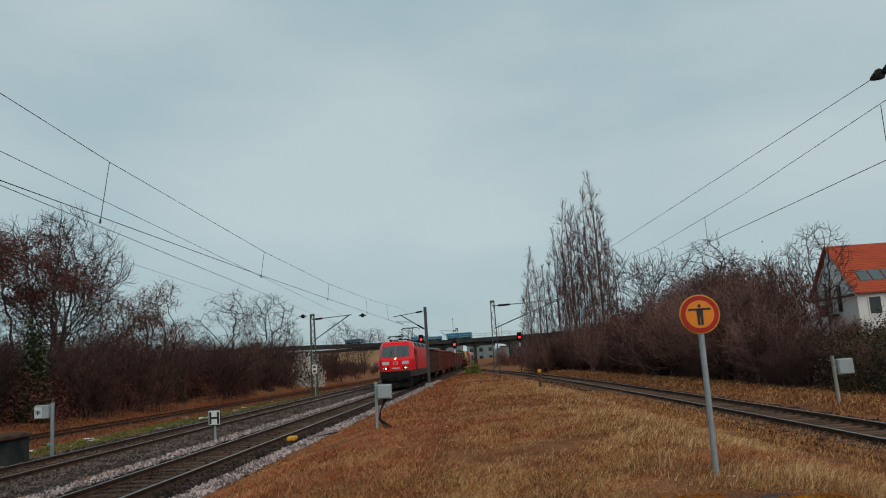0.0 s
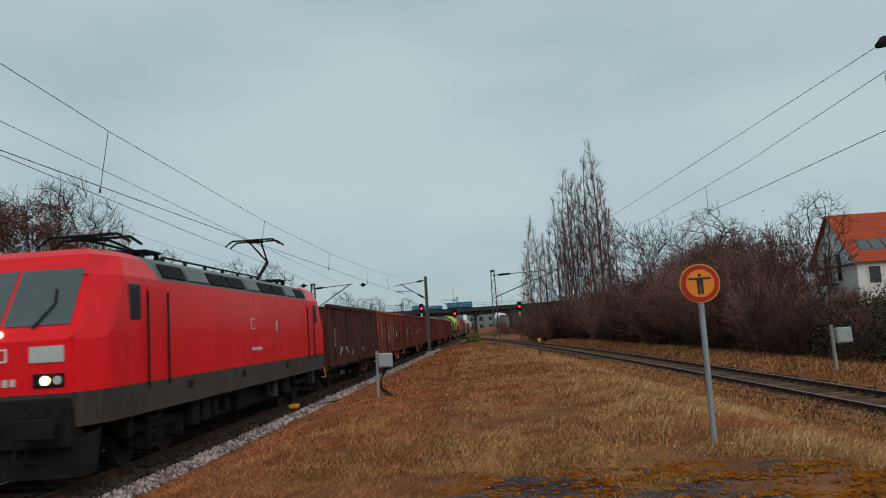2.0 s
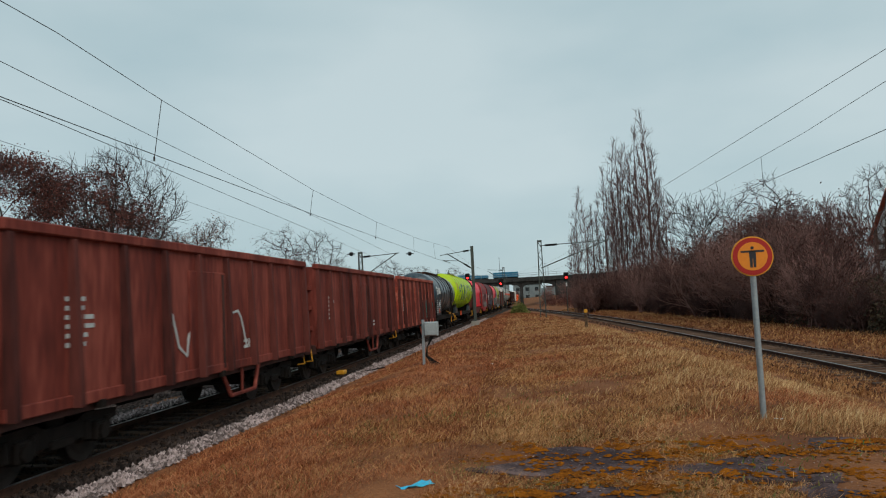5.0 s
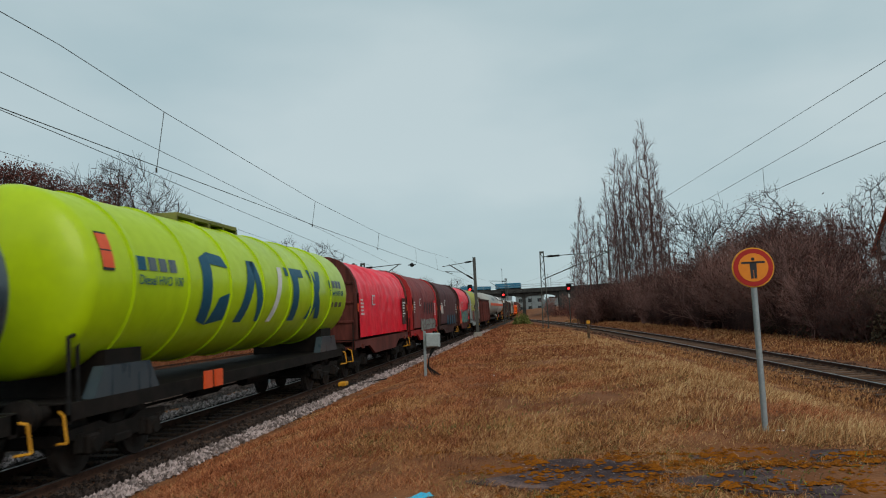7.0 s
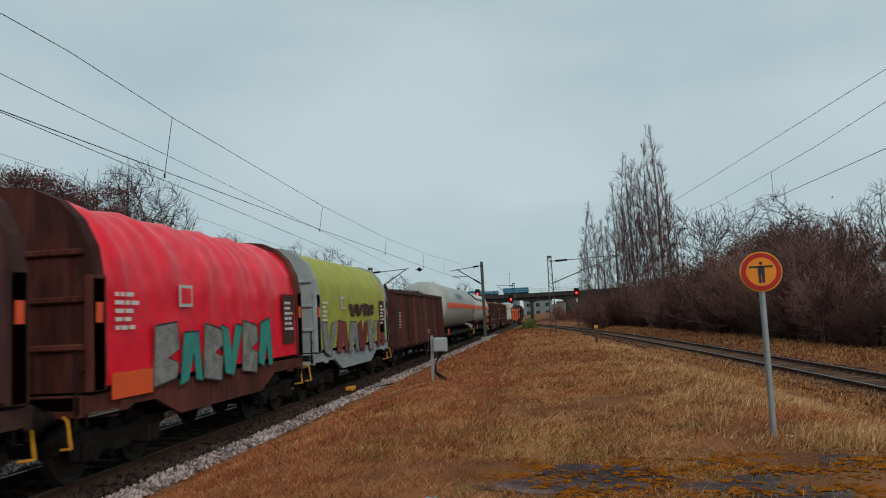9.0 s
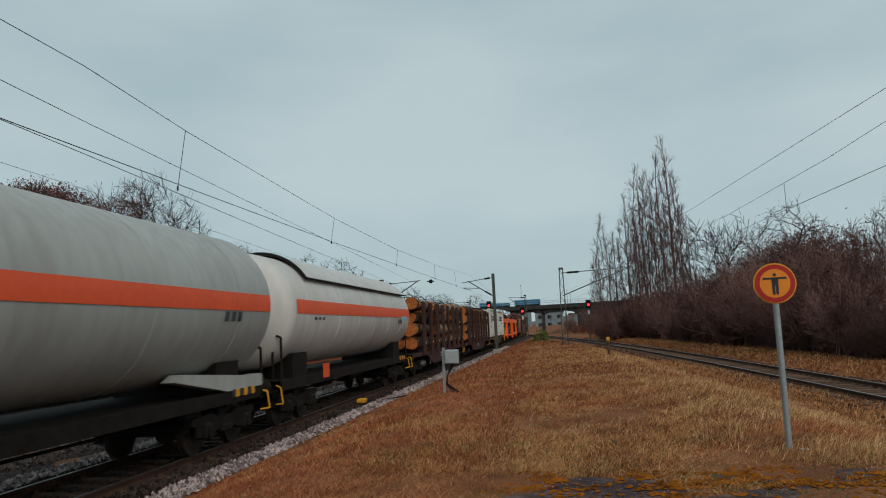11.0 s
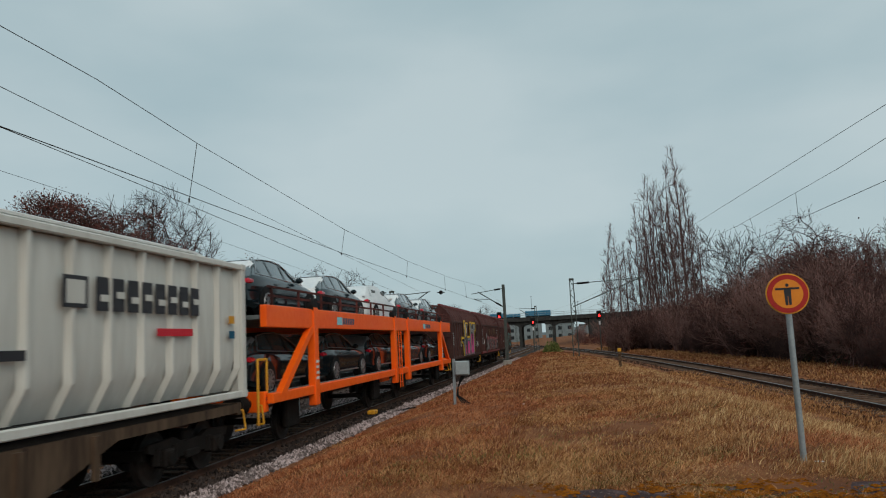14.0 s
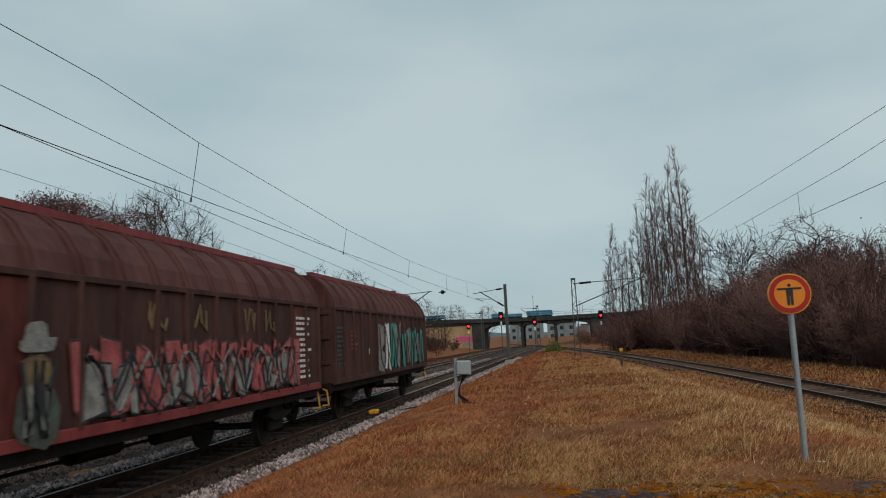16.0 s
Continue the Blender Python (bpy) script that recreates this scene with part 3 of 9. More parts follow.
signal(4.32, 110, 5.45, "railway signal showing red beside the curved track")
signal(-5.5, 120, 5.2, "railway signal showing red between the tracks")
signal(-10.45, 117, 6.25, "railway signal showing red beside the main track")
signal(-18.6, 140, 5.4, "distant railway signal showing red near the bridge wall")


# ---- road bridge ----
def road_bridge():
    y0, y1 = 183.0, 193.0
    root = thing("road_bridge", "dark road bridge on piers across the tracks", "bridge")
    bm = bmesh.new()
    loft(bm, [[(x, y0, z), (x, y1, z), (x, y1, z + 0.95), (x, y0, z + 0.95)] for x, z in ((-75, 7.4), (-43, 6.75), (-21.6, 6.15), (-8, 5.95), (8, 6.05), (40, 6.6), (70, 6.9))])
    part("deck", bm, M_CONCD, root, "dark concrete bridge deck")
    spans = [(-20.5, -11.6), (-11.4, -3.7), (-3.5, 4.6)]
    for a, b in spans:
        for yy in (y0 + 0.6, y1 - 1.0):
            k = 10
            top = [(a + (b - a) * i / k, 6.1) for i in range(k + 1)]
            low = [(a + (b - a) * i / k, 4.5 + 1.0 * math.sin(math.pi * i / k) ** 0.45) for i in range(k + 1)]
            bm = bmesh.new()
            loft(bm, [[(lo[0], yy, lo[1]), (lo[0], yy + 0.4, lo[1]), (hi[0], yy + 0.4, hi[1]), (hi[0], yy, hi[1])] for lo, hi in zip(low, top)])
            part("arched_girder", bm, M_CONCD, root)
    for x in (-11.5, -3.6):
        for yy in (y0 + 0.9, y1 - 1.0):
            part("pier", newbox(x - 0.32, x + 0.32, yy - 0.3, yy + 0.3, -0.5, 6.0, bev=0.04), M_CONCD, root)
    part("abutment", newbox(4.7, 8.5, y0 + 0.3, y1, -0.5, 6.0, bev=0.05), M_CONCD, root)
    part("abutment", newbox(-23.5, -20.6, y0 + 0.3, y1, -0.5, 6.1, bev=0.05), M_CONCD, root)
    part("wing_wall", newbox(-75, -23.5, y0 + 0.6, y1, -0.5, 5.6, bev=0.05), M_WALLB, root, "sandy retaining wall with pink spray paint")
    part("coping", newbox(-75, -23.5, y0 + 0.5, y1, 5.6, 6.3), M_CONCD, root)
    part("wing_wall", newbox(8.5, 70, y0 + 0.6, y1, -0.5, 6.1, bev=0.05), M_CONCD, root)
    rng = random.Random(3)
    for i in range(9):
        bm = bmesh.new()
        x = -27.5 + i * 0.62
        z0 = 1.9 + rng.uniform(-0.1, 0.1)
        prism(bm, [(x, z0), (x + 0.52, z0 - 0.1), (x + 0.6, z0 + 1.2), (x + 0.3, z0 + 1.0), (x + 0.05, z0 + 1.35)], y0 + 0.56, y0 + 0.61, axis=1)
        part("graffiti", bm, M_PINK, root, "pink spray-painted letters")
    for i in range(9):
        bm = bmesh.new()
        x = -26 + i * 0.6
        prism(bm, [(x, 0.7), (x + 0.4, 0.6), (x + 0.45, 1.5 + rng.uniform(0, 0.3)), (x + 0.1, 1.6)], y0 + 0.56, y0 + 0.61, axis=1)
        part("graffiti", bm, M_SPRAYG, root, "grey and teal spray-painted letters")
    for x in np.arange(-70, 68, 3.0):
        zz = np.interp(x, [-75, -43, -21.6, -8, 8, 40, 70], [8.35, 7.7, 7.1, 6.9, 7.0, 7.55, 7.85])
        part("railing_post", newbox(x - 0.04, x + 0.04, y0 + 0.05, y0 + 0.13, zz - 0.05, zz + 0.95), M_GALV, root)
    for dz in (0.5, 0.95):
        bm = bmesh.new()
        pipe(bm, [(x, y0 + 0.09, z + dz) for x, z in ((-75, 8.35), (-43, 7.7), (-21.6, 7.1), (-8, 6.9), (8, 7.0), (40, 7.55), (70, 7.85))], 0.04, 4)
        part("railing_bar", bm, M_GALV, root)


road_bridge()


def blue_truck(x, w, h, z):
    root = thing("truck_trailer", "blue tarpaulin truck trailer standing on the bridge", "truck", (x, 188, z))
    part("cargo_box", newbox(0, w, -1.2, 1.2, 0.55, 0.55 + h, bev=0.05), M_BLUE, root)
    part("chassis", newbox(0.1, w - 0.1, -1.0, 1.0, 0.35, 0.55), M_UNDER, root)
    for k in (0.2, 0.75):
        part("wheel", newcyl((w * k, -1.2, 0.3), (w * k, 1.2, 0.3), 0.3), M_BLACK, root)


blue_truck(-19.0, 3.2, 1.0, 6.75)
blue_truck(-15.2, 3.6, 0.7, 6.7)
blue_truck(-10.4, 6.2, 1.25, 6.7)
blue_truck(-35.5, 4.5, 0.8, 7.3)


def street_lamp(x, y, z, h):
    root = thing("street_lamp", "thin grey street lamp on the bridge", "lamp", (x, y, z))
    part("pole", newcyl((0, 0, 0), (0, 0, h), 0.09, 0.05, n=6), M_GALV, root)
    part("lamp_head", newbox(-0.15, 0.15, -0.5, 0.1, h - 0.05, h + 0.12, bev=0.03), M_GALV, root)


street_lamp(-8.85, 191.5, 6.85, 5.4)
street_lamp(2.5, 191, 6.9, 3.4)
street_lamp(3.2, 192, 6.9, 2.5)


# ---- far distance ----
def far_block(x0, x1, y0, y1, h, label, k):
    root = thing("distant_building", label, "building", (0, 0, 0))
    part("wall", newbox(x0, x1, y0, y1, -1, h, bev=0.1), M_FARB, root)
    part("roof", newbox(x0 - 0.3, x1 + 0.3, y0 - 0.3, y1 + 0.3, h, h + 0.4), M_CONCD, root)
    n = max(2, int((x1 - x0) / 3))
    for i in range(n):
        for z in np.arange(1.5, h - 1.5, 3.0):
            xc = x0 + (i + 0.5) * (x1 - x0) / n
            part("window", newbox(xc - 0.7, xc + 0.7, y0 - 0.05, y0 + 0.1, z, z + 1.4), M_GLASS, root)


far_block(-9, 2, 300, 312, 7, "grey distant building seen below the bridge", 0)
far_block(-26, -12, 330, 345, 8, "grey distant building behind the bridge", 1)
far_block(4, 22, 280, 295, 5.5, "grey low distant building behind the bridge", 2)
far_block(38, 56, 150, 165, 6.5, "grey low building behind the poplars", 3)


def far_hill():
    v, f = [], []
    k = 40
    for i in range(k + 1):
        x = -700 + 1900 * i / k
        h = 12 + 42 * math.exp(-((x - 420) / 230) ** 2) + 5 * math.sin(i * 1.3)
        v += [(x, 1250, -3), (x, 1350 + 20 * math.sin(i), h), (x, 1500, -3)]
    for i in range(k):
        a = i * 3
        f += [(a, a + 3, a + 4, a + 1), (a + 1, a + 4, a + 5, a + 2)]
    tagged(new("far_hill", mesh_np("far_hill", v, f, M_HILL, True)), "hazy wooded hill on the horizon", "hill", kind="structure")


far_hill()


# ---- signs, posts and boxes on the platform ----
def ring_disc(r, y0, y1, z, n=40):
    return newcyl((0, y0, z), (0, y1, z), r, n=n)


def warning_sign():
    root = thing("prohibition_sign", "round orange sign with a dark red rim on a grey pole", "sign", pose(2.62, 9.62, 0.53, 0, 0, -4))
    part("pole", newcyl((0, 0.04, -0.3), (0, 0.04, 2.27), 0.036, n=16), M_GALV, root, "galvanised steel pole")
    part("rim", ring_disc(0.243, -0.008, 0.008, 2.03), M_YELLOW, root, "thin orange edge")
    part("red_ring", ring_disc(0.228, -0.018, 0.006, 2.03), M_RED_SIGN, root, "dark red ring")
    part("face", ring_disc(0.172, -0.024, 0.004, 2.03), M_ORANGE_SIGN, root, "orange face")
    bm = bmesh.new()
    box(bm, -0.135, 0.135, -0.028, -0.02, 2.078, 2.102)
    prism(bm, [(-0.04, 2.1), (0.04, 2.1), (0.034, 1.895), (0.005, 1.895), (0.003, 2.0), (-0.003, 2.0), (-0.005, 1.895), (-0.034, 1.895)], -0.028, -0.021, axis=1)
    part("symbol", bm, M_INK, root, "black T-shaped symbol")
    part("symbol_dot", newcyl((0, -0.028, 2.132), (0, -0.02, 2.132), 0.02, n=14), M_INK, root)
    for z in (1.92, 2.14):
        part("clamp", newbox(-0.05, 0.05, 0.0, 0.085, z - 0.015, z + 0.015, bev=0.005), M_GALV, root)


warning_sign()


def junction_box(x, y, z, side, h, label):
    root = thing("junction_box", label, "box", pose(x, y, z, 0, 1.0 * side, 0))
    part("post", newbox(-0.035, 0.035, -0.035, 0.035, -0.3, h, bev=0.008), M_GALV, root)
    part("housing", newbox(0.04 * side, 0.42 * side, -0.14, 0.06, h - 0.44, h - 0.06, bev=0.02), M_GREYBOX, root, "grey plastic housing")
    part("lid", newbox(0.06 * side, 0.40 * side, -0.165, -0.135, h - 0.42, h - 0.08, bev=0.012), M_GREYBOX, root)
    for k in range(4):
        bm = bmesh.new()
        o = 0.03 * k
        pipe(bm, [(0.2 * side + o, 0, h - 0.44), (0.1 * side, -0.02, h - 0.75), (0.06 * side + o * 0.5, -0.05, 0.25), (0.2 * side + o * 2, -0.08, 0.06), (0.4 * side + o * 3, -0.1, -0.05)], 0.014, 6)
        part("cable", bm, M_BLACK, root, "black cable")


junction_box(-3.13, 20.5, 0.5, 1, 1.22, "grey junction box on a post with black cables")


def post_box():
    root = thing("junction_box", "grey junction box on a weathered post in the grass", "box", pose(11.45, 26.5, 0.1, 0, -1.5, 0))
    part("post", newcyl((0, 0, -0.2), (0, 0, 1.42), 0.06, 0.055, n=10), M_CONC, root)
    part("housing", newbox(0.1, 0.62, -0.1, 0.12, 0.78, 1.3, bev=0.02), M_GREYBOX, root)
    part("lid", newbox(0.13, 0.59, -0.13, -0.1, 0.81, 1.27, bev=0.01), M_GREYBOX, root)
    part("bracket", newbox(-0.02, 0.14, -0.02, 0.04, 1.0, 1.08), M_GALV, root)


post_box()


def left_box():
    root = thing("cabinet_on_post", "small grey box with blue sticker on a post", "box", (-14.45, 24.6, 0))
    part("post", newbox(-0.045, 0.045, -0.045, 0.045, -0.3, 1.62, bev=0.01), M_GALV, root)
    part("housing", newbox(-0.55, -0.08, -0.12, 0.12, 1.12, 1.56, bev=0.02), M_GREYBOX, root)
    part("sticker", newbox(-0.54, -0.3, -0.126, -0.12, 1.16, 1.5), M_PANEL, root, "pale sticker with dark strokes")
    bm = bmesh.new()
    for a in (-0.5, 0.5, 1.57):
        box(bm, -0.1, 0.1, -0.004, 0.0, -0.015, 0.015, m=Matrix.Translation((-0.42, -0.127, 1.33)) @ Matrix.Rotation(a, 4, "Y"))
    part("strokes", bm, M_LETTER, root)


left_box()


def old_platform():
    root = thing("platform", "low old platform with a concrete edge and mossy wall", "platform", kind="structure")
    for y in np.arange(-20, 24, 2.0):
        part("coping_slab", newbox(-15.5, -14.72, y + 0.015, y + 1.985, 0.6, 0.78, bev=0.05), M_SLEEPER, root)
    part("retaining_wall", newbox(-15.4, -14.85, -20, 24, -0.4, 0.62), M_CONCD, root)
    part("fill", newbox(-18.6, -15.4, -20, 24, -0.4, 0.7, bev=0.04), M_GROUND, root)


old_platform()


def h_board():
    root = thing("stop_board", "small white board with a black letter H beside the track", "sign", (-10.25, 27.9, -0.2))
    part("stake", newbox(-0.03, 0.03, 0.02, 0.08, 0, 0.85), M_GALV, root)
    part("board", newbox(-0.24, 0.24, -0.02, 0.02, 0.55, 1.12, bev=0.01), M_INK, root, "black board")
    part("board_face", newbox(-0.21, 0.21, -0.026, -0.018, 0.58, 1.09), M_WHITE, root)
    cu = bpy.data.curves.new("letter", "FONT")
    cu.body, cu.size, cu.extrude, cu.align_x, cu.offset = "H", 0.6, 0.003, "CENTER", 0.012
    t = new("letter", cu)
    t.data.materials.append(M_INK)
    t.parent = root
    t.matrix_basis = pose(0, -0.03, 0.62, 90, 0, 0)


h_board()


def km_board():
    root = thing("speed_board", "small white board with black figures on a thin post", "sign", (-15.3, 66, 0))
    part("post", newcyl((0, 0.05, -0.3), (0, 0.05, 2.5), 0.045, n=8), M_GALV, root)
    part("board", newbox(-0.22, 0.22, -0.03, 0.02, 1.72, 2.5, bev=0.01), M_WHITE, root)
    part("figure_bar", newbox(-0.13, 0.13, -0.038, -0.028, 2.2, 2.38), M_INK, root)
    part("figure_bar", newbox(-0.13, 0.13, -0.038, -0.028, 1.84, 2.02), M_INK, root)


km_board()


def marker_post():
    root = thing("marker_post", "short weathered wooden post with a yellow top", "post", (2.5, 40.6, 0.4))
    part("stake", newbox(-0.07, 0.07, -0.07, 0.07, -0.3, 0.85, bev=0.015), M_LOG, root)
    part("cap", newbox(-0.09, 0.09, -0.09, 0.09, 0.83, 1.0, bev=0.02), M_YELLOW, root)


marker_post()


def rail_contact():
    root = thing("rail_contact", "yellow rail contact box with a cable beside the rail", "track device", (-6.72, 25.4, -0.12))
    part("housing", newbox(-0.14, 0.14, -0.22, 0.22, 0, 0.14, bev=0.03), M_YELLOW, root)
    bm = bmesh.new()
    pipe(bm, [(0.1, 0.1, 0.05), (0.5, 0.5, 0.02), (0.9, 0.8, 0.05), (1.3, 1.0, 0.1)], 0.02)
    part("cable", bm, M_BLACK, root)


rail_contact()


def litter(name, x, y, z, s, material, label, seed):
    rng = random.Random(seed)
    bm = bmesh.new()
    bmesh.ops.create_grid(bm, x_segments=5, y_segments=3, size=1)
    for v in bm.verts:
        v.co = Vector((v.co.x * s, v.co.y * s * 0.35, rng.uniform(0, 0.25) * s))
    bmesh.ops.solidify(bm, geom=bm.faces[:], thickness=0.004)
    tagged(part(name, bm, material, at=pose(x, y, z, 0, 0, rng.uniform(0, 180))), label, "litter")


litter("plastic_scrap", -1.13, 6.55, 0.62, 0.16, M_LITTER, "crumpled blue plastic scrap lying in the grass", 1)
litter("plastic_scrap", -16.9, 28.5, -0.05, 0.28, M_SPRAYT, "crumpled teal plastic scrap beside the track", 2)
litter("paper_scrap", -15.2, 40, -0.05, 0.35, M_WHITE, "crumpled white paper scrap beside the track", 3)
litter("paper_scrap", 2.75, 9.5, 0.62, 0.05, M_WHITE, "tiny white paper scrap at the sign's foot", 4)
rng = random.Random(40)
for i in range(14):
    yy = rng.uniform(25, 62)
    litter("paper_scrap", rng.uniform(TX2 - 4.2, TX2 - 1.9), yy, -0.12, rng.uniform(0.08, 0.22), rng.choice([M_WHITE, M_PANEL, M_STONE_P, M_LOGEND]), "small crumpled pale scrap of rubbish beside the track", 50 + i)
litter("paper_scrap", -1.2, 19, 0.58, 0.06, M_WHITE, "tiny white paper scrap in the grass", 5)


# ---- house behind the bushes ----
def house():
    root = thing("house", "white house with a steep red tiled roof and skylights", "house", pose(31.35, 66.45, 1.6))
    x1, d, e, r = 16.0, 8.6, 4.3, 8.4
    bm = bmesh.new()
    prism(bm, [(0, -1.5), (d, -1.5), (d, e), (d / 2, r), (0, e)], 0, x1)
    part("wall", bm, M_RENDER, root, "white rendered wall")
    k = 26
    for side in (0, 1):
        roof = part("roof", newbox(-0.3, x1 + 0.3, 0, 0.06, 0, 0.06), M_TILE, root, "red tiled roof slope", at=(0, 0, 0))
        a = Vector((0, -0.45 if side == 0 else d + 0.45, e - 0.38))
        b = Vector((0, d / 2, r + 0.12))
        n = 20
        for i in range(n):
            bm = bmesh.new()
            p, q = a.lerp(b, i / n), a.lerp(b, (i + 1) / n)
            up = Vector((0, 0, 0.1))
            loft(bm, [[(x, p.y, p.z + 0.05), (x, q.y, q.z + 0.05), (x, q.y, q.z + 0.12), (x, p.y, p.z + 0.16)] for x in (-0.35, x1 + 0.35)])
            part("tile_course", bm, M_TILE, roof)
        if side == 0:
            for i in range(4):
                x = 0.75 + i * 1.08
                p, q = a.lerp(b, 0.21), a.lerp(b, 0.41)
                bm = bmesh.new()
                loft(bm, [[(xx, p.y, p.z + 0.14), (xx, q.y, q.z + 0.14), (xx, q.y, q.z + 0.24), (xx, p.y, p.z + 0.24)] for xx in (x, x + 0.95)])
                part("skylight", bm, M_SKYGLASS, roof, "glazed skylight")
    for x, z, w, h in ((1.4, 2.1, 1.15, 1.6), (5.2, 2.1, 1.15, 1.6), (9, 2.1, 1.15, 1.6), (1.4, -0.6, 1.15, 1.6), (5.2, -0.6, 1.15, 1.6)):
        win = part("window", newbox(x - w / 2, x + w / 2, -0.06, 0.06, z, z + h), M_WHITE, root, "window with dark panes")
        part("pane", newbox(x - w / 2 + 0.1, x + w / 2 - 0.1, -0.075, -0.05, z + 0.1, z + h - 0.1), M_GLASS, win)
    for y, z, w, h in ((3.2, 2.6, 0.7, 2.4), (5.2, 2.6, 0.7, 2.4), (3.2, -0.6, 0.8, 1.9)):
        win = part("window", newbox(-0.06, 0.06, y - w / 2, y + w / 2, z, z + h), M_LGREY, root, "tall dark gable window")
        part("pane", newbox(-0.08, -0.05, y - w / 2 + 0.06, y + w / 2 - 0.06, z + 0.06, z + h - 0.06), M_GLASS, win)
    part("verge_board", newbox(-0.36, -0.3, -0.4, d + 0.4, e - 0.55, e - 0.35), M_SLEEPER, root)
    balcony = part("balcony", newbox(-1.0, -0.01, 3.6, 5.6, 2.3, 2.45, bev=0.02), M_SLEEPER, root, "brown wooden gable balcony")
    part("balcony_rail", newbox(-1.0, -0.95, 3.6, 5.6, 2.45, 3.3), M_SLEEPER, balcony)
    for y in (3.7, 5.5):
        part("balcony_post", newbox(-1.0, -0.86, y - 0.08, y + 0.08, -1.5, 5.2), M_SLEEPER, balcony)


house()


# ---- trees and shrubs ----
def unit(v):
    return v / (np.linalg.norm(v) + 1e-9)


def grow(segs, tips, rng, p, d, length, r, level, top, P):
    n = P["n"][level]
    for i in range(n):
        d = unit(d + rng.normal(0, P["wob"] * (P.get("trunk", 0.6) if level == 0 else 1), 3) + np.array([0, 0, P["up"][level]]))
        q = p + d * length / n
        r1 = max(r * (1 - 0.75 * (i + 1) / n), P["rmin"])
        segs.append((*p, *q, max(r * (1 - 0.75 * i / n), P["rmin"]), r1))
        p = q
        if level < top and i >= P["skip"][level]:
            for _ in range(P["kids"][level]):
                a = radians(P["ang"][level] * rng.uniform(0.7, 1.25))
                side = unit(np.cross(d, rng.normal(size=3)))
                grow(segs, tips, rng, p, d * math.cos(a) + side * math.sin(a), length * P["ratio"][level] * rng.uniform(0.7, 1.15) * (1 - P["taper"] * i / n), r1 * 0.7, level + 1, top, P)
    if level >= top - 1:
        tips.append(p)


BROAD = dict(n=(5, 4, 4, 3, 2), kids=(3, 2, 2, 2), ang=(50, 42, 40, 38), ratio=(0.85, 0.62, 0.55, 0.5), skip=(1, 1, 0, 0), up=(0.1, 0.14, 0.08, 0.05, 0.03), wob=0.11, rmin=0.014, taper=0.25)
SHRUB = dict(n=(4, 3, 2), kids=(3, 3), ang=(34, 38), ratio=(0.5, 0.5), skip=(0, 0), up=(0.08, 0.06, 0.04), wob=0.16, rmin=0.009, taper=0.3)


def tree_meshes(key, seed, height, r, P, top, leaf=0, leaf_size=0.1, bark=None, leaf_mat=None, trunk_part=0.62, stems=1):
    """Wood and leaves of one slim tree or many-stemmed shrub."""
    rng = np.random.default_rng(seed)
    segs, tips = [], []
    for k in range(stems):
        b = np.array([0.0, 0, -0.3]) if stems == 1 else np.array([rng.uniform(-0.9, 0.9), rng.uniform(-0.9, 0.9), -0.2])
        d = np.array([0.0, 0, 1.0]) if stems == 1 else unit(np.array([rng.normal(0, 0.32), rng.normal(0, 0.32), 1.0]))
        grow(segs, tips, rng, b, d, height * trunk_part * (1 if stems == 1 else rng.uniform(0.6, 1.1)), r, 0, top, P)
    segs = np.array(segs)
    k = height / max(segs[:, 5].max(), 0.1)
    segs[:, :6] *= k
    tips = np.array(tips) * k
    v, f = tubes(segs, 3)
    wood = mesh_np(key + "_wood", v, f, bark or M_BARK)
    lm = None
    if leaf:
        v, f = leaf_quads(rng, tips[rng.integers(0, len(tips), leaf)], leaf_size, 0.22)
        lm = mesh_np(key + "_leaves", v, f, leaf_mat or M_DEADLEAF)
    return wood, lm


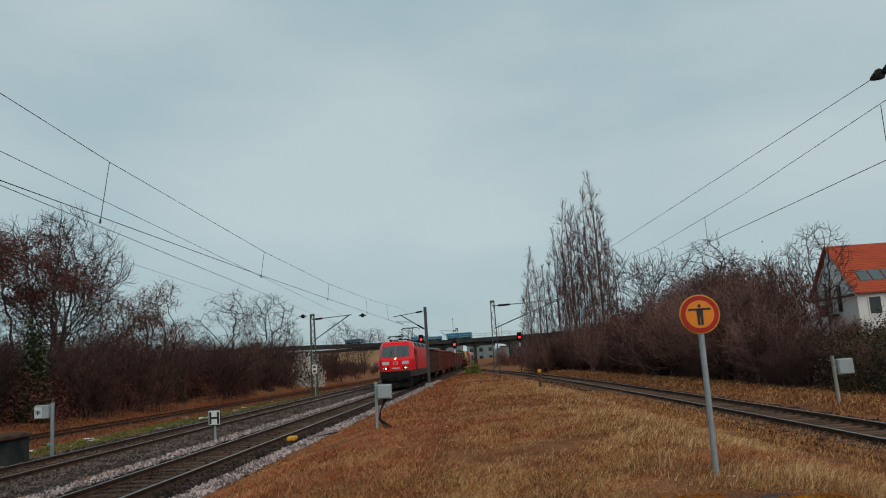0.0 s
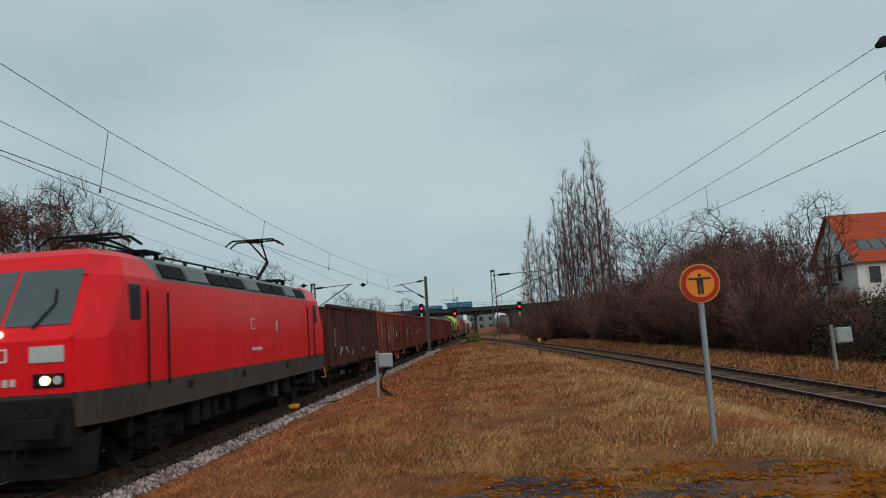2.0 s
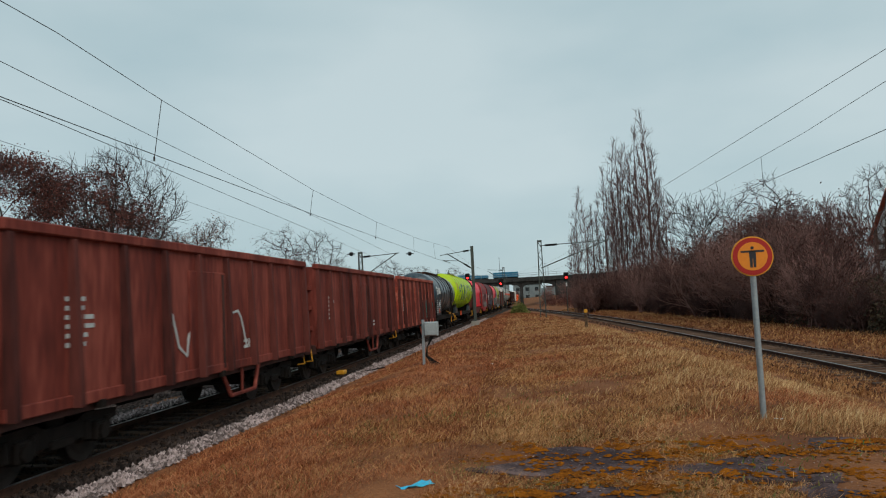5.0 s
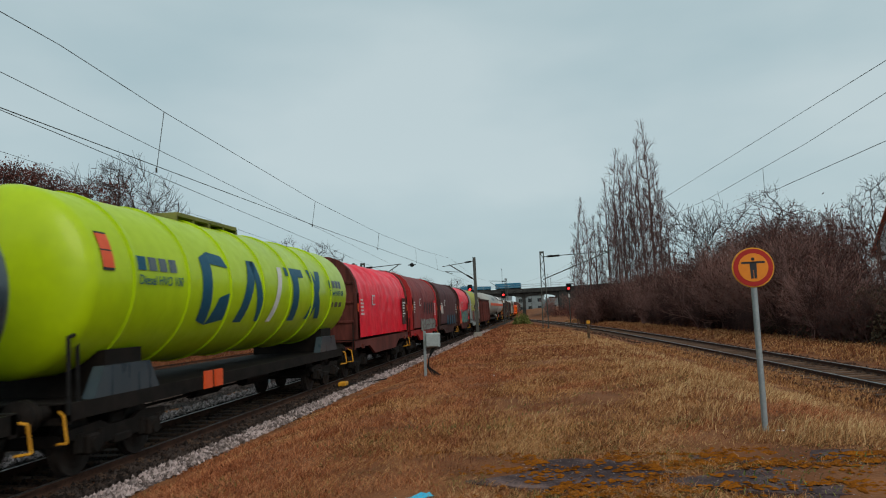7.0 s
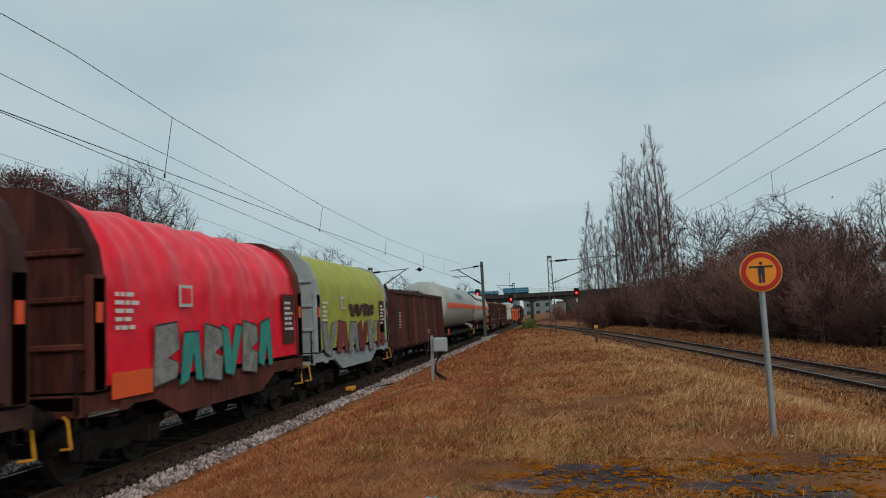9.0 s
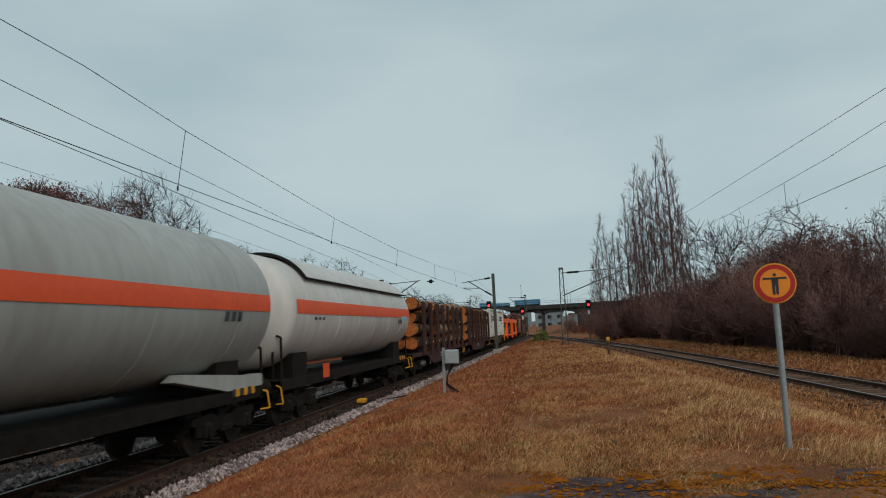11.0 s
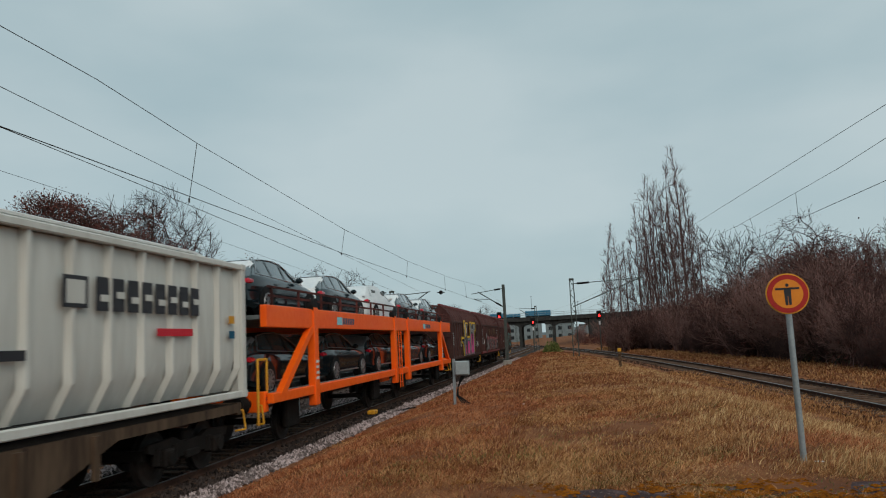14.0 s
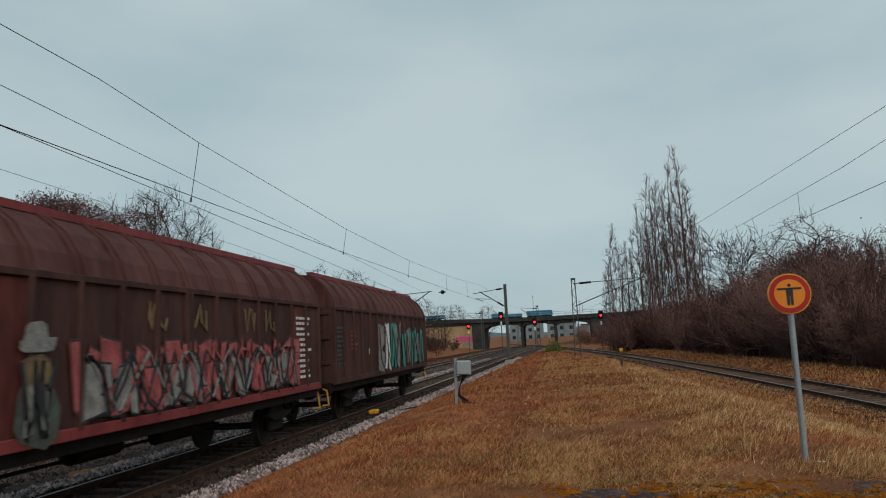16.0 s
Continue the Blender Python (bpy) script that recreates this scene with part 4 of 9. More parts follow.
def colony_tree(key, seed, masses, count, step=0.42, leaf=0, leaf_size=0.05, bark=None, leaf_mat=None, fork=2.2, twigs=3, twig=0.7, stems=1, foot=0.5, rise=0.08, fine=1.0, wob=0.16):
    """A tree whose limbs grow towards points scattered in rounded masses: rows of x, y, z, radius, half height."""
    rng = np.random.default_rng(seed)
    w = np.array([m[3] ** 2 * m[4] for m in masses])
    pick = rng.choice(len(masses), count, p=w / w.sum())
    M = np.array(masses)[pick]
    d = rng.normal(size=(count, 3))
    d *= (rng.uniform(0.15, 1, (count, 1)) ** 0.4) / np.linalg.norm(d, axis=1, keepdims=True)
    goal = M[:, :3] + d * M[:, [3, 3, 4]]
    pos, par = [], []
    for k in range(stems):
        a = 2 * math.pi * k / stems + seed
        p, last = np.array([foot * math.cos(a), foot * math.sin(a), -0.3]) * (stems > 1) + np.array([0, 0, -0.3]) * (stems == 1), -1
        out = np.array([math.cos(a), math.sin(a), 0]) * (0.16 if stems > 1 else 0.0)
        while p[2] < fork:
            pos.append(p)
            par.append(last)
            last = len(pos) - 1
            p = p + unit(np.array([0, 0, 1.0]) + out + rng.normal(0, 0.07, 3)) * step
    P = np.array(pos)
    dist = np.linalg.norm(goal[:, None] - P[None], axis=2)
    near, gap = dist.argmin(1), dist.min(1)
    alive = np.ones(count, bool)
    for _ in range(90):
        if not alive.any():
            break
        pull = {}
        for g in np.nonzero(alive)[0]:
            pull.setdefault(int(near[g]), []).append(g)
        start = len(pos)
        for node, gs in pull.items():
            v = goal[gs] - pos[node]
            v = unit((v / (np.linalg.norm(v, axis=1, keepdims=True) + 1e-6)).mean(0) + rng.normal(0, wob, 3) + np.array([0, 0, rise]))
            pos.append(pos[node] + v * step)
            par.append(node)
        fresh = np.array(pos[start:])
        dd = np.linalg.norm(goal[:, None] - fresh[None], axis=2)
        best = dd.min(1)
        better = best < gap
        near[better] = start + dd.argmin(1)[better]
        gap[better] = best[better]
        alive &= gap > step * 1.25
    pos = np.array(pos)
    n = len(pos)
    area, kids = np.zeros(n), np.zeros(n, int)
    for k in range(n - 1, -1, -1):
        if kids[k] == 0:
            area[k] = (0.016 * fine) ** 2.2
        if par[k] >= 0:
            area[par[k]] += area[k]
            kids[par[k]] += 1
    rad = area ** (1 / 2.2)
    idx = [k for k in range(n) if par[k] >= 0]
    segs = [(*pos[par[k]], *pos[k], min(rad[par[k]], rad[k] * 1.4), rad[k]) for k in idx]
    ends_ = [k for k in range(n) if kids[k] == 0 or (rad[k] < 0.035 and k % 2)]
    for k in ends_:
        if par[k] < 0:
            continue
        ahead = unit(pos[k] - pos[par[k]])
        for _ in range(twigs):
            v = unit(ahead + rng.normal(0, 0.5, 3) + np.array([0, 0, 0.12 + rise]))
            mid = pos[k] + v * twig * rng.uniform(0.3, 0.6)
            tip = mid + unit(v + rng.normal(0, 0.35, 3)) * twig * rng.uniform(0.3, 0.6)
            segs += [(*pos[k], *mid, 0.013 * fine, 0.011 * fine), (*mid, *tip, 0.011 * fine, 0.008 * fine)]
    v, f = tubes(np.array(segs), 3)
    wood = mesh_np(key + "_wood", v, f, bark or M_BARK)
    lm = None
    if leaf:
        v, f = leaf_quads(rng, goal[rng.integers(0, count, leaf)], leaf_size, 0.26)
        lm = mesh_np(key + "_leaves", v, f, leaf_mat or M_DEADLEAF)
    return wood, lm


def crown(seed, height, width, low, count, flat=0.55, size=1.5):
    """Rounded masses over a dome-shaped crown."""
    rng = random.Random(seed)
    out = []
    for i in range(count):
        a = 2.4 * i + rng.uniform(-0.5, 0.5)
        k = math.sqrt((i + 0.5) / count)
        top = height - size * flat - (height - low) * 0.55 * k ** 2.2
        z = top - (rng.uniform(0, 0.55) * (top - low) if i % 3 == 2 else 0)
        r = size * rng.uniform(0.75, 1.2)
        out.append((math.cos(a) * k * (width - 0.7 * r), math.sin(a) * k * (width - 0.7 * r), z, r, r * flat))
    return out


def tree(meshes, x, y, label, scale=1.0, turn=0.0, name="tree", category="tree", group=""):
    z = float(ground_z(np.array(x), np.array(y)))
    root = thing(name, label, category, Matrix.Translation((x, y, z)) @ Matrix.Rotation(turn, 4, "Z") @ Matrix.Scale(scale, 4), group)
    part("stem" if name == "shrub" else "trunk", meshes[0], None, root)
    if meshes[1]:
        part("crown", meshes[1], None, root, "withered leaves")
    return root


T_LEAFY = colony_tree("leafy", 1, crown(1, 11.8, 5.0, 5.2, 19, 0.5, 1.15), 560, 0.42, 10500, 0.055, fork=2.6, stems=3, foot=0.5)
T_LEAFY2 = colony_tree("leafy2", 8, crown(8, 11.2, 4.6, 5.0, 16, 0.5, 1.15), 500, 0.42, 9500, 0.055, fork=2.4, stems=2, foot=0.4)
T_BARE = colony_tree("bare", 2, [(0, 0, 8.0, 4.3, 4.2), (0.4, 0, 9.2, 3.2, 2.8)], 560, 0.42, fork=3.0, twigs=4, twig=1.2, stems=2, foot=0.3, rise=0.22)
T_SPARSE = colony_tree("sparse", 3, crown(3, 9.8, 3.0, 3.4, 12, 0.8, 1.2), 420, 0.36, 4200, 0.05, leaf_mat=M_PALELEAF, fork=1.6, stems=3, foot=0.3)
T_CROOK = colony_tree("crooked", 7, crown(7, 9.4, 4.2, 4.4, 10, 0.4, 1.3), 230, 0.4, 500, 0.05, fork=2.6, twigs=3)
T_BARE2 = colony_tree("bare2", 4, [(0, 0, 5.9, 3.0, 3.6)], 420, 0.36, fork=1.5, twigs=3, twig=0.8, stems=2, foot=0.25)
T_SLIM = tree_meshes("slim", 14, 9.5, 0.12, BROAD, 3, trunk_part=0.7)
for m, x, y, s, a, lab in (
        (T_LEAFY, -27.2, 45.0, 0.97, 0.4, "broad tree with withered rust-brown leaves"), (T_LEAFY2, -33.5, 45.5, 1.1, 2.1, "broad tree with withered rust-brown leaves"),
        (T_LEAFY, -31.8, 43.0, 1.02, 3.9, "broad tree with withered rust-brown leaves"), (T_LEAFY2, -29.5, 50.0, 0.86, 5.0, "broad tree with withered rust-brown leaves"),
        (T_BARE, -29.0, 50.0, 1.1, 0.2, "tall bare spreading tree"), (T_BARE, -33.5, 58, 0.95, 3.3, "tall bare spreading tree"),
        (T_SPARSE, -25.6, 58, 0.98, 0.2, "tree with sparse pinkish-brown leaves"), (T_SPARSE, -29.6, 59, 0.9, 2.7, "tree with sparse pinkish-brown leaves"), (T_LEAFY2, -28.6, 62, 0.66, 4.4, "small tree with withered brown leaves"),
        (T_CROOK, -26.0, 75, 1.12, 0.9, "bare crooked tree beside the siding"), (T_CROOK, -28.5, 80, 0.86, 2.2, "bare crooked tree beside the siding"), (T_BARE2, -25.2, 86, 1.12, 4.0, "bare rounded tree beside the siding"),
        (T_BARE2, -24.8, 92, 0.82, 5.0, "bare rounded tree beside the siding"), (T_BARE2, -25, 150, 0.95, 1.4, "small bare tree near the bridge"), (T_BARE2, -31, 160, 1.15, 2.9, "small bare tree near the bridge"), (T_BARE2, -21.5, 122, 0.62, 0.3, "small bare tree beside the siding"),
        (T_BARE2, -22, 205, 1.2, 1.2, "bare tree behind the bridge"), (T_BARE2, -31, 208, 1.2, 2.2, "bare tree behind the bridge"),
        (T_SLIM, 15.0, 70, 1.2, 1.5, "slender bare tree above the bushes"), (T_CROOK, 19.6, 68, 1.12, 0.6, "bare tree above the bushes"), (T_BARE2, 24.4, 57, 0.92, 4.1, "bare tree beside the house"), (T_BARE2, 22.2, 72, 0.86, 5.2, "bare tree above the bushes"),
        (T_BARE2, 27.0, 76, 0.84, 2.0, "bare tree above the bushes")):
    tree(m, x, y, lab, s, a)


def spindle(height, width, low):
    """Masses stacked into the slim upright outline of a poplar."""
    out = []
    for k in range(9):
        u = k / 8
        z = low + (height - low - 1.0) * u
        out.append((0, 0, z, width * (0.55 + 0.75 * u) * (1 - u ** 2.2) + 0.35, (height - low) / 11))
    return out


P1 = colony_tree("poplar_a", 5, spindle(24, 2.5, 3.5), 1300, 0.5, 2600, 0.05, M_BARKP, M_DEADLEAF, fork=2.5, twigs=5, twig=1.3, stems=3, foot=0.35, rise=0.7, fine=1.5, wob=0.05)
P2 = colony_tree("poplar_b", 6, spindle(20, 2.2, 2.5), 1050, 0.5, 2000, 0.05, M_BARKP, M_DEADLEAF, fork=2.0, twigs=5, twig=1.2, stems=2, foot=0.3, rise=0.7, fine=1.5, wob=0.05)
P3 = colony_tree("poplar_c", 9, spindle(20, 2.0, 2.5), 1000, 0.5, 2000, 0.05, M_BARKP, M_DEADLEAF, fork=2.0, twigs=5, twig=1.2, stems=2, foot=0.25, rise=0.7, fine=1.5, wob=0.05)
for m, x, h, y, a in ((P2, 6.2, 16.4, 100, 0.6), (P3, 7.7, 13.6, 101, 2.0), (P3, 9.4, 18.3, 101, 5.1), (P1, 11.2, 21.6, 100, 1.7), (P2, 12.4, 21.4, 102, 3.0), (P1, 14.4, 24.4, 100, 0), (P3, 15.8, 19.4, 102, 4.0), (P2, 16.9, 15.6, 102, 0.9), (P3, 13.2, 17.0, 98, 2.6), (P2, 10.2, 15.0, 98, 4.4), (P3, 5.2, 11.0, 102, 3.4)):
    tree(m, x, y, "tall narrow bare poplar with upright branches", h / (24.0 if m is P1 else 20.0), a, group="row of poplars")

SH = [tree_meshes("shrub%d" % k, 20 + k, 5.2, 0.045, SHRUB, 2, 900 if k != 2 else 0, 0.05, M_BARKR, M_DEADLEAF, 0.75, 13) for k in range(3)]
SHR = [tree_meshes("shrub_r%d" % k, 30 + k, 5.2, 0.045, SHRUB, 2, 600, 0.05, M_TWIGR, M_DEADLEAF, 0.75, 13) for k in range(3)]
rng = random.Random(12)


def thicket(count, xf, y0, y1, hf, label, group, kinds=SH):
    for i in range(count):
        y = y0 * (y1 / y0) ** ((i + rng.random()) / count)
        x = xf(y, rng.random())
        h = hf(x, y) * rng.uniform(0.68, 1.14)
        if x / y > 0.4:
            h = min(h, 2.0)
        tree(kinds[rng.randrange(3)], x, y, label, h / 5.2, rng.uniform(0, 6.28), "shrub", "shrub", group)


thicket(100, lambda y, k: -23.6 - 8 * k, 24, 135, lambda x, y: 5.3 + 0.12 * (-23.6 - x), "dense leafless brown shrub beside the siding", "shrubs along the siding")
thicket(44, lambda y, k: -33 - 8 * k, 26, 130, lambda x, y: 6.2, "tall leafless shrub behind the siding", "shrubs along the siding")
thicket(26, lambda y, k: -24 - 10 * k, 135, 178, lambda x, y: 3.4, "leafless brown shrub before the bridge wall", "shrubs along the siding")
thicket(90, lambda y, k: right_x(y) + 5.4 + 9 * k, 27, 118, lambda x, y: float(np.interp(y, [27, 33, 45, 60, 80, 120], [1.6, 2.4, 5.8, 7.3, 6.2, 4.6])) + 0.05 * (x - right_x(y) - 6), "dense leafless reddish-brown shrub on the bank", "shrubs on the bank", SHR)
thicket(26, lambda y, k: 5.6 + 12 * k, 93, 99, lambda x, y: 4.4, "leafless brown shrub below the poplars", "shrubs on the bank", SHR)
thicket(46, lambda y, k: right_x(y) + 4.9 + 1.6 * k, 33, 100, lambda x, y: 2.4, "low leafless dark shrub at the foot of the bank", "shrubs on the bank", SH)
thicket(24, lambda y, k: right_x(y) + 6.0 + 16 * k, 110, 176, lambda x, y: 4.2, "leafless brown shrub below the poplars", "shrubs on the bank", SHR)


def leaf_mass(name, boxes_, count, size, material, label, seed, flat=1.0):
    """Undergrowth: loose leaves and dry stalks filling low mounds."""
    rng = np.random.default_rng(seed)
    pts = []
    for x, y, rx, ry, h in boxes_:
        k = max(10, int(count * rx * ry * h / sum(b[2] * b[3] * b[4] for b in boxes_)))
        d = rng.normal(size=(k, 3))
        d /= np.linalg.norm(d, axis=1, keepdims=True)
        d *= rng.uniform(0.55, 1.0, (k, 1)) * (1 + 0.18 * np.sin(d[:, :1] * 7 + x) * np.cos(d[:, 1:2] * 6 + y))
        px, py = x + d[:, 0] * rx, y + d[:, 1] * ry
        pts.append(np.stack([px, py, ground_z(px, py) + np.abs(d[:, 2]) * h], 1))
    v, f = leaf_quads(rng, np.concatenate(pts), size, 0.03)
    tagged(new(name, mesh_np(name, v, f, material)), label, "undergrowth", kind="stuff")


rr = random.Random(77)
leaf_mass("undergrowth", [(-24.5 - rr.uniform(0, 5), 24 + i * 2.6, 2.2, 2.4, rr.uniform(1.6, 3.0)) for i in range(44)], 70000, 0.06, M_DEADLEAF, "brown withered undergrowth below the shrubs", 1)
leaf_mass("undergrowth", [(right_x(28 + i * 2.6) + 6.4 + rr.uniform(0, 4), 28 + i * 2.6, 2.2, 2.4, rr.uniform(1.3, 2.4)) for i in range(54)], 60000, 0.06, M_DEADLEAF, "reddish-brown withered undergrowth on the bank", 2)
leaf_mass("bramble", [(15.2, 27.5, 2.4, 2.6, 2.4), (17.5, 29, 3, 3, 2.4), (15.0, 31.5, 2.2, 2.4, 2.3), (17.5, 34.5, 3, 3, 2.4), (15, 36, 2, 2, 2.2), (19, 25, 3, 3, 2.2), (14.2, 40, 1.6, 2.4, 2.2), (13.8, 45, 1.5, 2.4, 1.9), (14.0, 34.5, 1.3, 1.5, 2.4), (13.4, 29, 1.0, 1.4, 1.5)], 52000, 0.055, M_BRAMBLE, "dense brambles with dark green and brown leaves", 3)
leaf_mass("ivy", [(-25.2, 41, 1.0, 1.0, 5.5), (-26.3, 37.5, 0.9, 0.9, 4.2), (-25.0, 60, 0.8, 0.8, 2.5)], 6500, 0.11, M_IVY, "dark evergreen ivy over stems", 4)
leaf_mass("blossom_bush", [(-23.2, 96, 2.4, 2.4, 4.6)], 1600, 0.13, M_BLOSSOM, "bush in pale blossom beside the siding", 5)
leaf_mass("low_bush", [(-2.2, 95, 1.2, 1.2, 1.3)], 1500, 0.1, M_GREEN, "small green bush at the end of the grass strip", 6)

# ---- asphalt and moss on the old platform ----
PATCHES = [(0.25, 7.55, 0.85, 0.72), (2.35, 8.15, 0.85, 0.38), (2.75, 7.05, 1.6, 0.62), (0.3, 6.1, 0.6, 0.4), (3.6, 6.2, 1.6, 0.7), (-0.1, 4.6, 1.6, 0.7), (2.4, 4.6, 1.8, 0.9)]


def asphalt_patch(x, y, rx, ry, seed):
    rng = random.Random(seed)
    bm = bmesh.new()
    n = 34
    ph = [rng.uniform(0, 6.28) for _ in range(4)]
    ring, low = [], []
    for i in range(n):
        a = 2 * math.pi * i / n
        k = 1 + 0.12 * math.sin(2 * a + ph[0]) + 0.1 * math.sin(3 * a + ph[1]) + 0.07 * math.sin(7 * a + ph[2]) + rng.uniform(-0.05, 0.05)
        px, py = x + rx * k * math.cos(a), y + ry * k * math.sin(a)
        z = float(ground_z(np.array(px), np.array(py))) + 0.012
        ring.append((px, py, z))
        low.append((px * 1.0, py, z - 0.1))
    loft(bm, [low, ring])
    ob = part("asphalt_patch", bm, M_ASPH)
    tagged(ob, "cracked dark asphalt patch with pale lichen specks", "asphalt", kind="structure")


for i, p in enumerate(PATCHES):
    asphalt_patch(*p, i + 3)


def inside_patch(x, y, grow_by=1.0):
    k = np.zeros(len(x), bool)
    for px, py, rx, ry in PATCHES:
        k |= ((x - px) / (rx * grow_by)) ** 2 + ((y - py) / (ry * grow_by)) ** 2 < 1
    return k


def moss():
    """Low moss cushions round and between the asphalt patches."""
    rng = np.random.default_rng(9)
    n = 9500
    which = rng.integers(0, len(PATCHES), n)
    P = np.array(PATCHES)[which]
    a = rng.uniform(0, 6.28, n)
    k = rng.normal(1.05, 0.3, n)
    clump = np.sin(a * 3 + which * 2) + np.sin(a * 7 + which)
    keep = clump > 0.15
    x, y = (P[:, 0] + P[:, 2] * k * np.cos(a))[keep], (P[:, 1] + P[:, 3] * k * np.sin(a))[keep]
    sx, sy = rng.uniform(-1.4, 4.6, 9000), rng.uniform(4.8, 9.3, 9000)
    spot = np.sin(2.1 * sx + 0.7) * np.cos(2.6 * sy) + 0.7 * np.sin(5.3 * sx - 4.1 * sy + 1.0) + rng.normal(0, 0.25, 9000) > 0.95
    x, y = np.concatenate([x, sx[spot]]), np.concatenate([y, sy[spot]])
    n = len(x)
    z = ground_z(x, y) + 0.02
    s = rng.uniform(0.01, 0.04, n)
    m = 7
    ang = np.arange(m) * 2 * math.pi / m
    rim = np.stack([x[:, None] + s[:, None] * np.cos(ang) * rng.uniform(0.7, 1.4, (n, m)), y[:, None] + s[:, None] * np.sin(ang) * rng.uniform(0.7, 1.4, (n, m)), np.repeat(z[:, None], m, 1)], -1)
    topv = np.stack([x, y, z + s * 0.45], -1)[:, None]
    v = np.concatenate([rim, topv], 1).reshape(-1, 3)
    f = np.stack([np.stack([np.arange(n) * (m + 1) + i, np.arange(n) * (m + 1) + (i + 1) % m, np.arange(n) * (m + 1) + m], 1) for i in range(m)], 1).reshape(-1, 3)
    tagged(new("moss", mesh_np("moss", v, f, M_MOSS, True)), "rust-orange moss cushions round the asphalt", "moss", kind="stuff")


moss()


def specks():
    rng = np.random.default_rng(10)
    n = 3500
    x, y = rng.uniform(-1.2, 4.5, n), rng.uniform(4, 8.6, n)
    k = inside_patch(x, y, 0.9)
    x, y = x[k], y[k]
    v, f = leaf_quads(rng, np.stack([x, y, ground_z(x, y) + 0.016], 1), 0.011, 0.0)
    v = v.reshape(-1, 4, 3)
    v[:, :, 2] = (v[:, :, 2] - v[:, :, 2].mean(1, keepdims=True)) * 0.15 + v[:, :, 2].mean(1, keepdims=True) + 0.002
    tagged(new("gravel_specks", mesh_np("gravel_specks", v.reshape(-1, 3), f, M_STONE_P)), "pale gravel and lichen specks on the asphalt", "gravel", kind="stuff")


specks()


# ---- grass ----
def blades(name, x, y, h, w, material, label, seed, lean=0.5, wind=(0.25, 0.0)):
    rng = np.random.default_rng(seed)
    n = len(x)
    z = ground_z(x, y) - 0.01
    a = rng.uniform(0, 6.28, n)
    tip = np.stack([h * (rng.normal(0, lean, n) + wind[0]), h * (rng.normal(0, lean, n) + wind[1]), h * rng.uniform(0.6, 1, n)], 1)
    base = np.stack([x, y, z], 1)
    side = np.stack([np.cos(a), np.sin(a), np.zeros(n)], 1) * w[:, None]
    mid = base + tip * np.array([0.35, 0.35, 0.6])
    v = np.stack([base - side, base + side, mid + side * 0.8, mid - side * 0.8, base + tip], 1).reshape(-1, 3)
    k = np.arange(n)[:, None] * 5
    f3 = np.concatenate([k + np.array([[0, 1, 2]]), k + np.array([[0, 2, 3]]), k + np.array([[3, 2, 4]])])
    tagged(new(name, mesh_np(name, v, f3, material)), label, "grass", kind="stuff")


def scatter(n, y0, y1, xa, xb, seed, power=1.0):
    rng = np.random.default_rng(seed)
    y = y0 * (y1 / y0) ** (rng.uniform(0, 1, n) ** power)
    lo, hi = np.array([xa(v) for v in y]), np.array([xb(v) for v in y])
    return lo + (hi - lo) * rng.uniform(0, 1, n), y, rng


def field(x, y, f, ph):
    return np.sin(f * x + ph) * np.cos(f * 0.8 * y + ph * 2) + 0.6 * np.sin(f * 2.3 * x - f * 1.7 * y + ph)


def seam(y):
    """The old kerb line that parts the russet strip from the straw."""
    return -0.7 - 0.029 * y


lx, rx_ = (lambda y: -5.95), (lambda y: max(right_x(y) - 2.5, -5.2))
x, y, rng = scatter(280000, 5.5, 95, lx, rx_, 1)
k = ~inside_patch(x, y, 1.02) | (rng.random(len(x)) < 0.03)
near_patch = inside_patch(x, y, 1.6)
k &= ~near_patch | (rng.random(len(x)) < 0.7)
x, y = x[k], y[k]
h = np.where(x < -4.9, 0.6, 1.0) * (0.065 + 0.03 * np.clip(field(x, y, 0.7, 1.0) + 0.6 * field(x, y, 2.1, 3.0), -1.2, 1.5)) * rng.uniform(0.5, 1.6, len(x)) + 0.028
h *= np.where(inside_patch(x, y, 1.7), 0.5, 1.0)
h *= 0.85
tone = field(x, y, 0.55, 2.2) + 0.5 * field(x, y, 1.9, 0.4) + rng.normal(0, 0.45, len(x)) + np.where(x < seam(y), 0.9, -0.5)
for name, sel, mm, lab, sd in (("dry_grass", tone < 0.3, M_GRASS, "short withered brown grass on the old platform", 2), ("russet_grass", tone >= 0.3, M_RUSSET, "short pinkish-brown withered grass on the old platform", 3)):
    blades(name, x[sel], y[sel], h[sel], 0.0016 + 0.00028 * y[sel], mm, lab, sd, 0.85)
x, y, rng = scatter(110000, 7.5, 70, seam, rx_, 3)
edge = np.where(y < 30, 0.18 + 0.82 * ss(0.2, 3.6, x + 0.5 * field(x, y, 0.9, 0.7)), 0.5)
clump = np.clip(0.55 + 0.45 * field(x, y, 1.3, 0.3) + 0.3 * field(x, y, 3.1, 1.3), 0, 1)
k = (rng.random(len(x)) < edge * clump) & ~inside_patch(x, y, 1.5)
x, y, clump = x[k], y[k], clump[k]
blades("straw_grass", x, y, rng.uniform(0.06, 0.26, len(x)) * (0.5 + 0.5 * clump) * np.where(x > 5.0, 0.6, 1.0) * np.where(x < 2.0, 0.6, 1.0), 0.0016 + 0.0003 * y, M_STRAW, "tall pale straw-coloured grass", 4, 0.3, (0.35, 0.05))
x, y, rng = scatter(2600, 7.5, 60, lambda y: seam(y) - 0.2 - 0.004 * y, lambda y: seam(y) + 0.2 + 0.004 * y, 61)
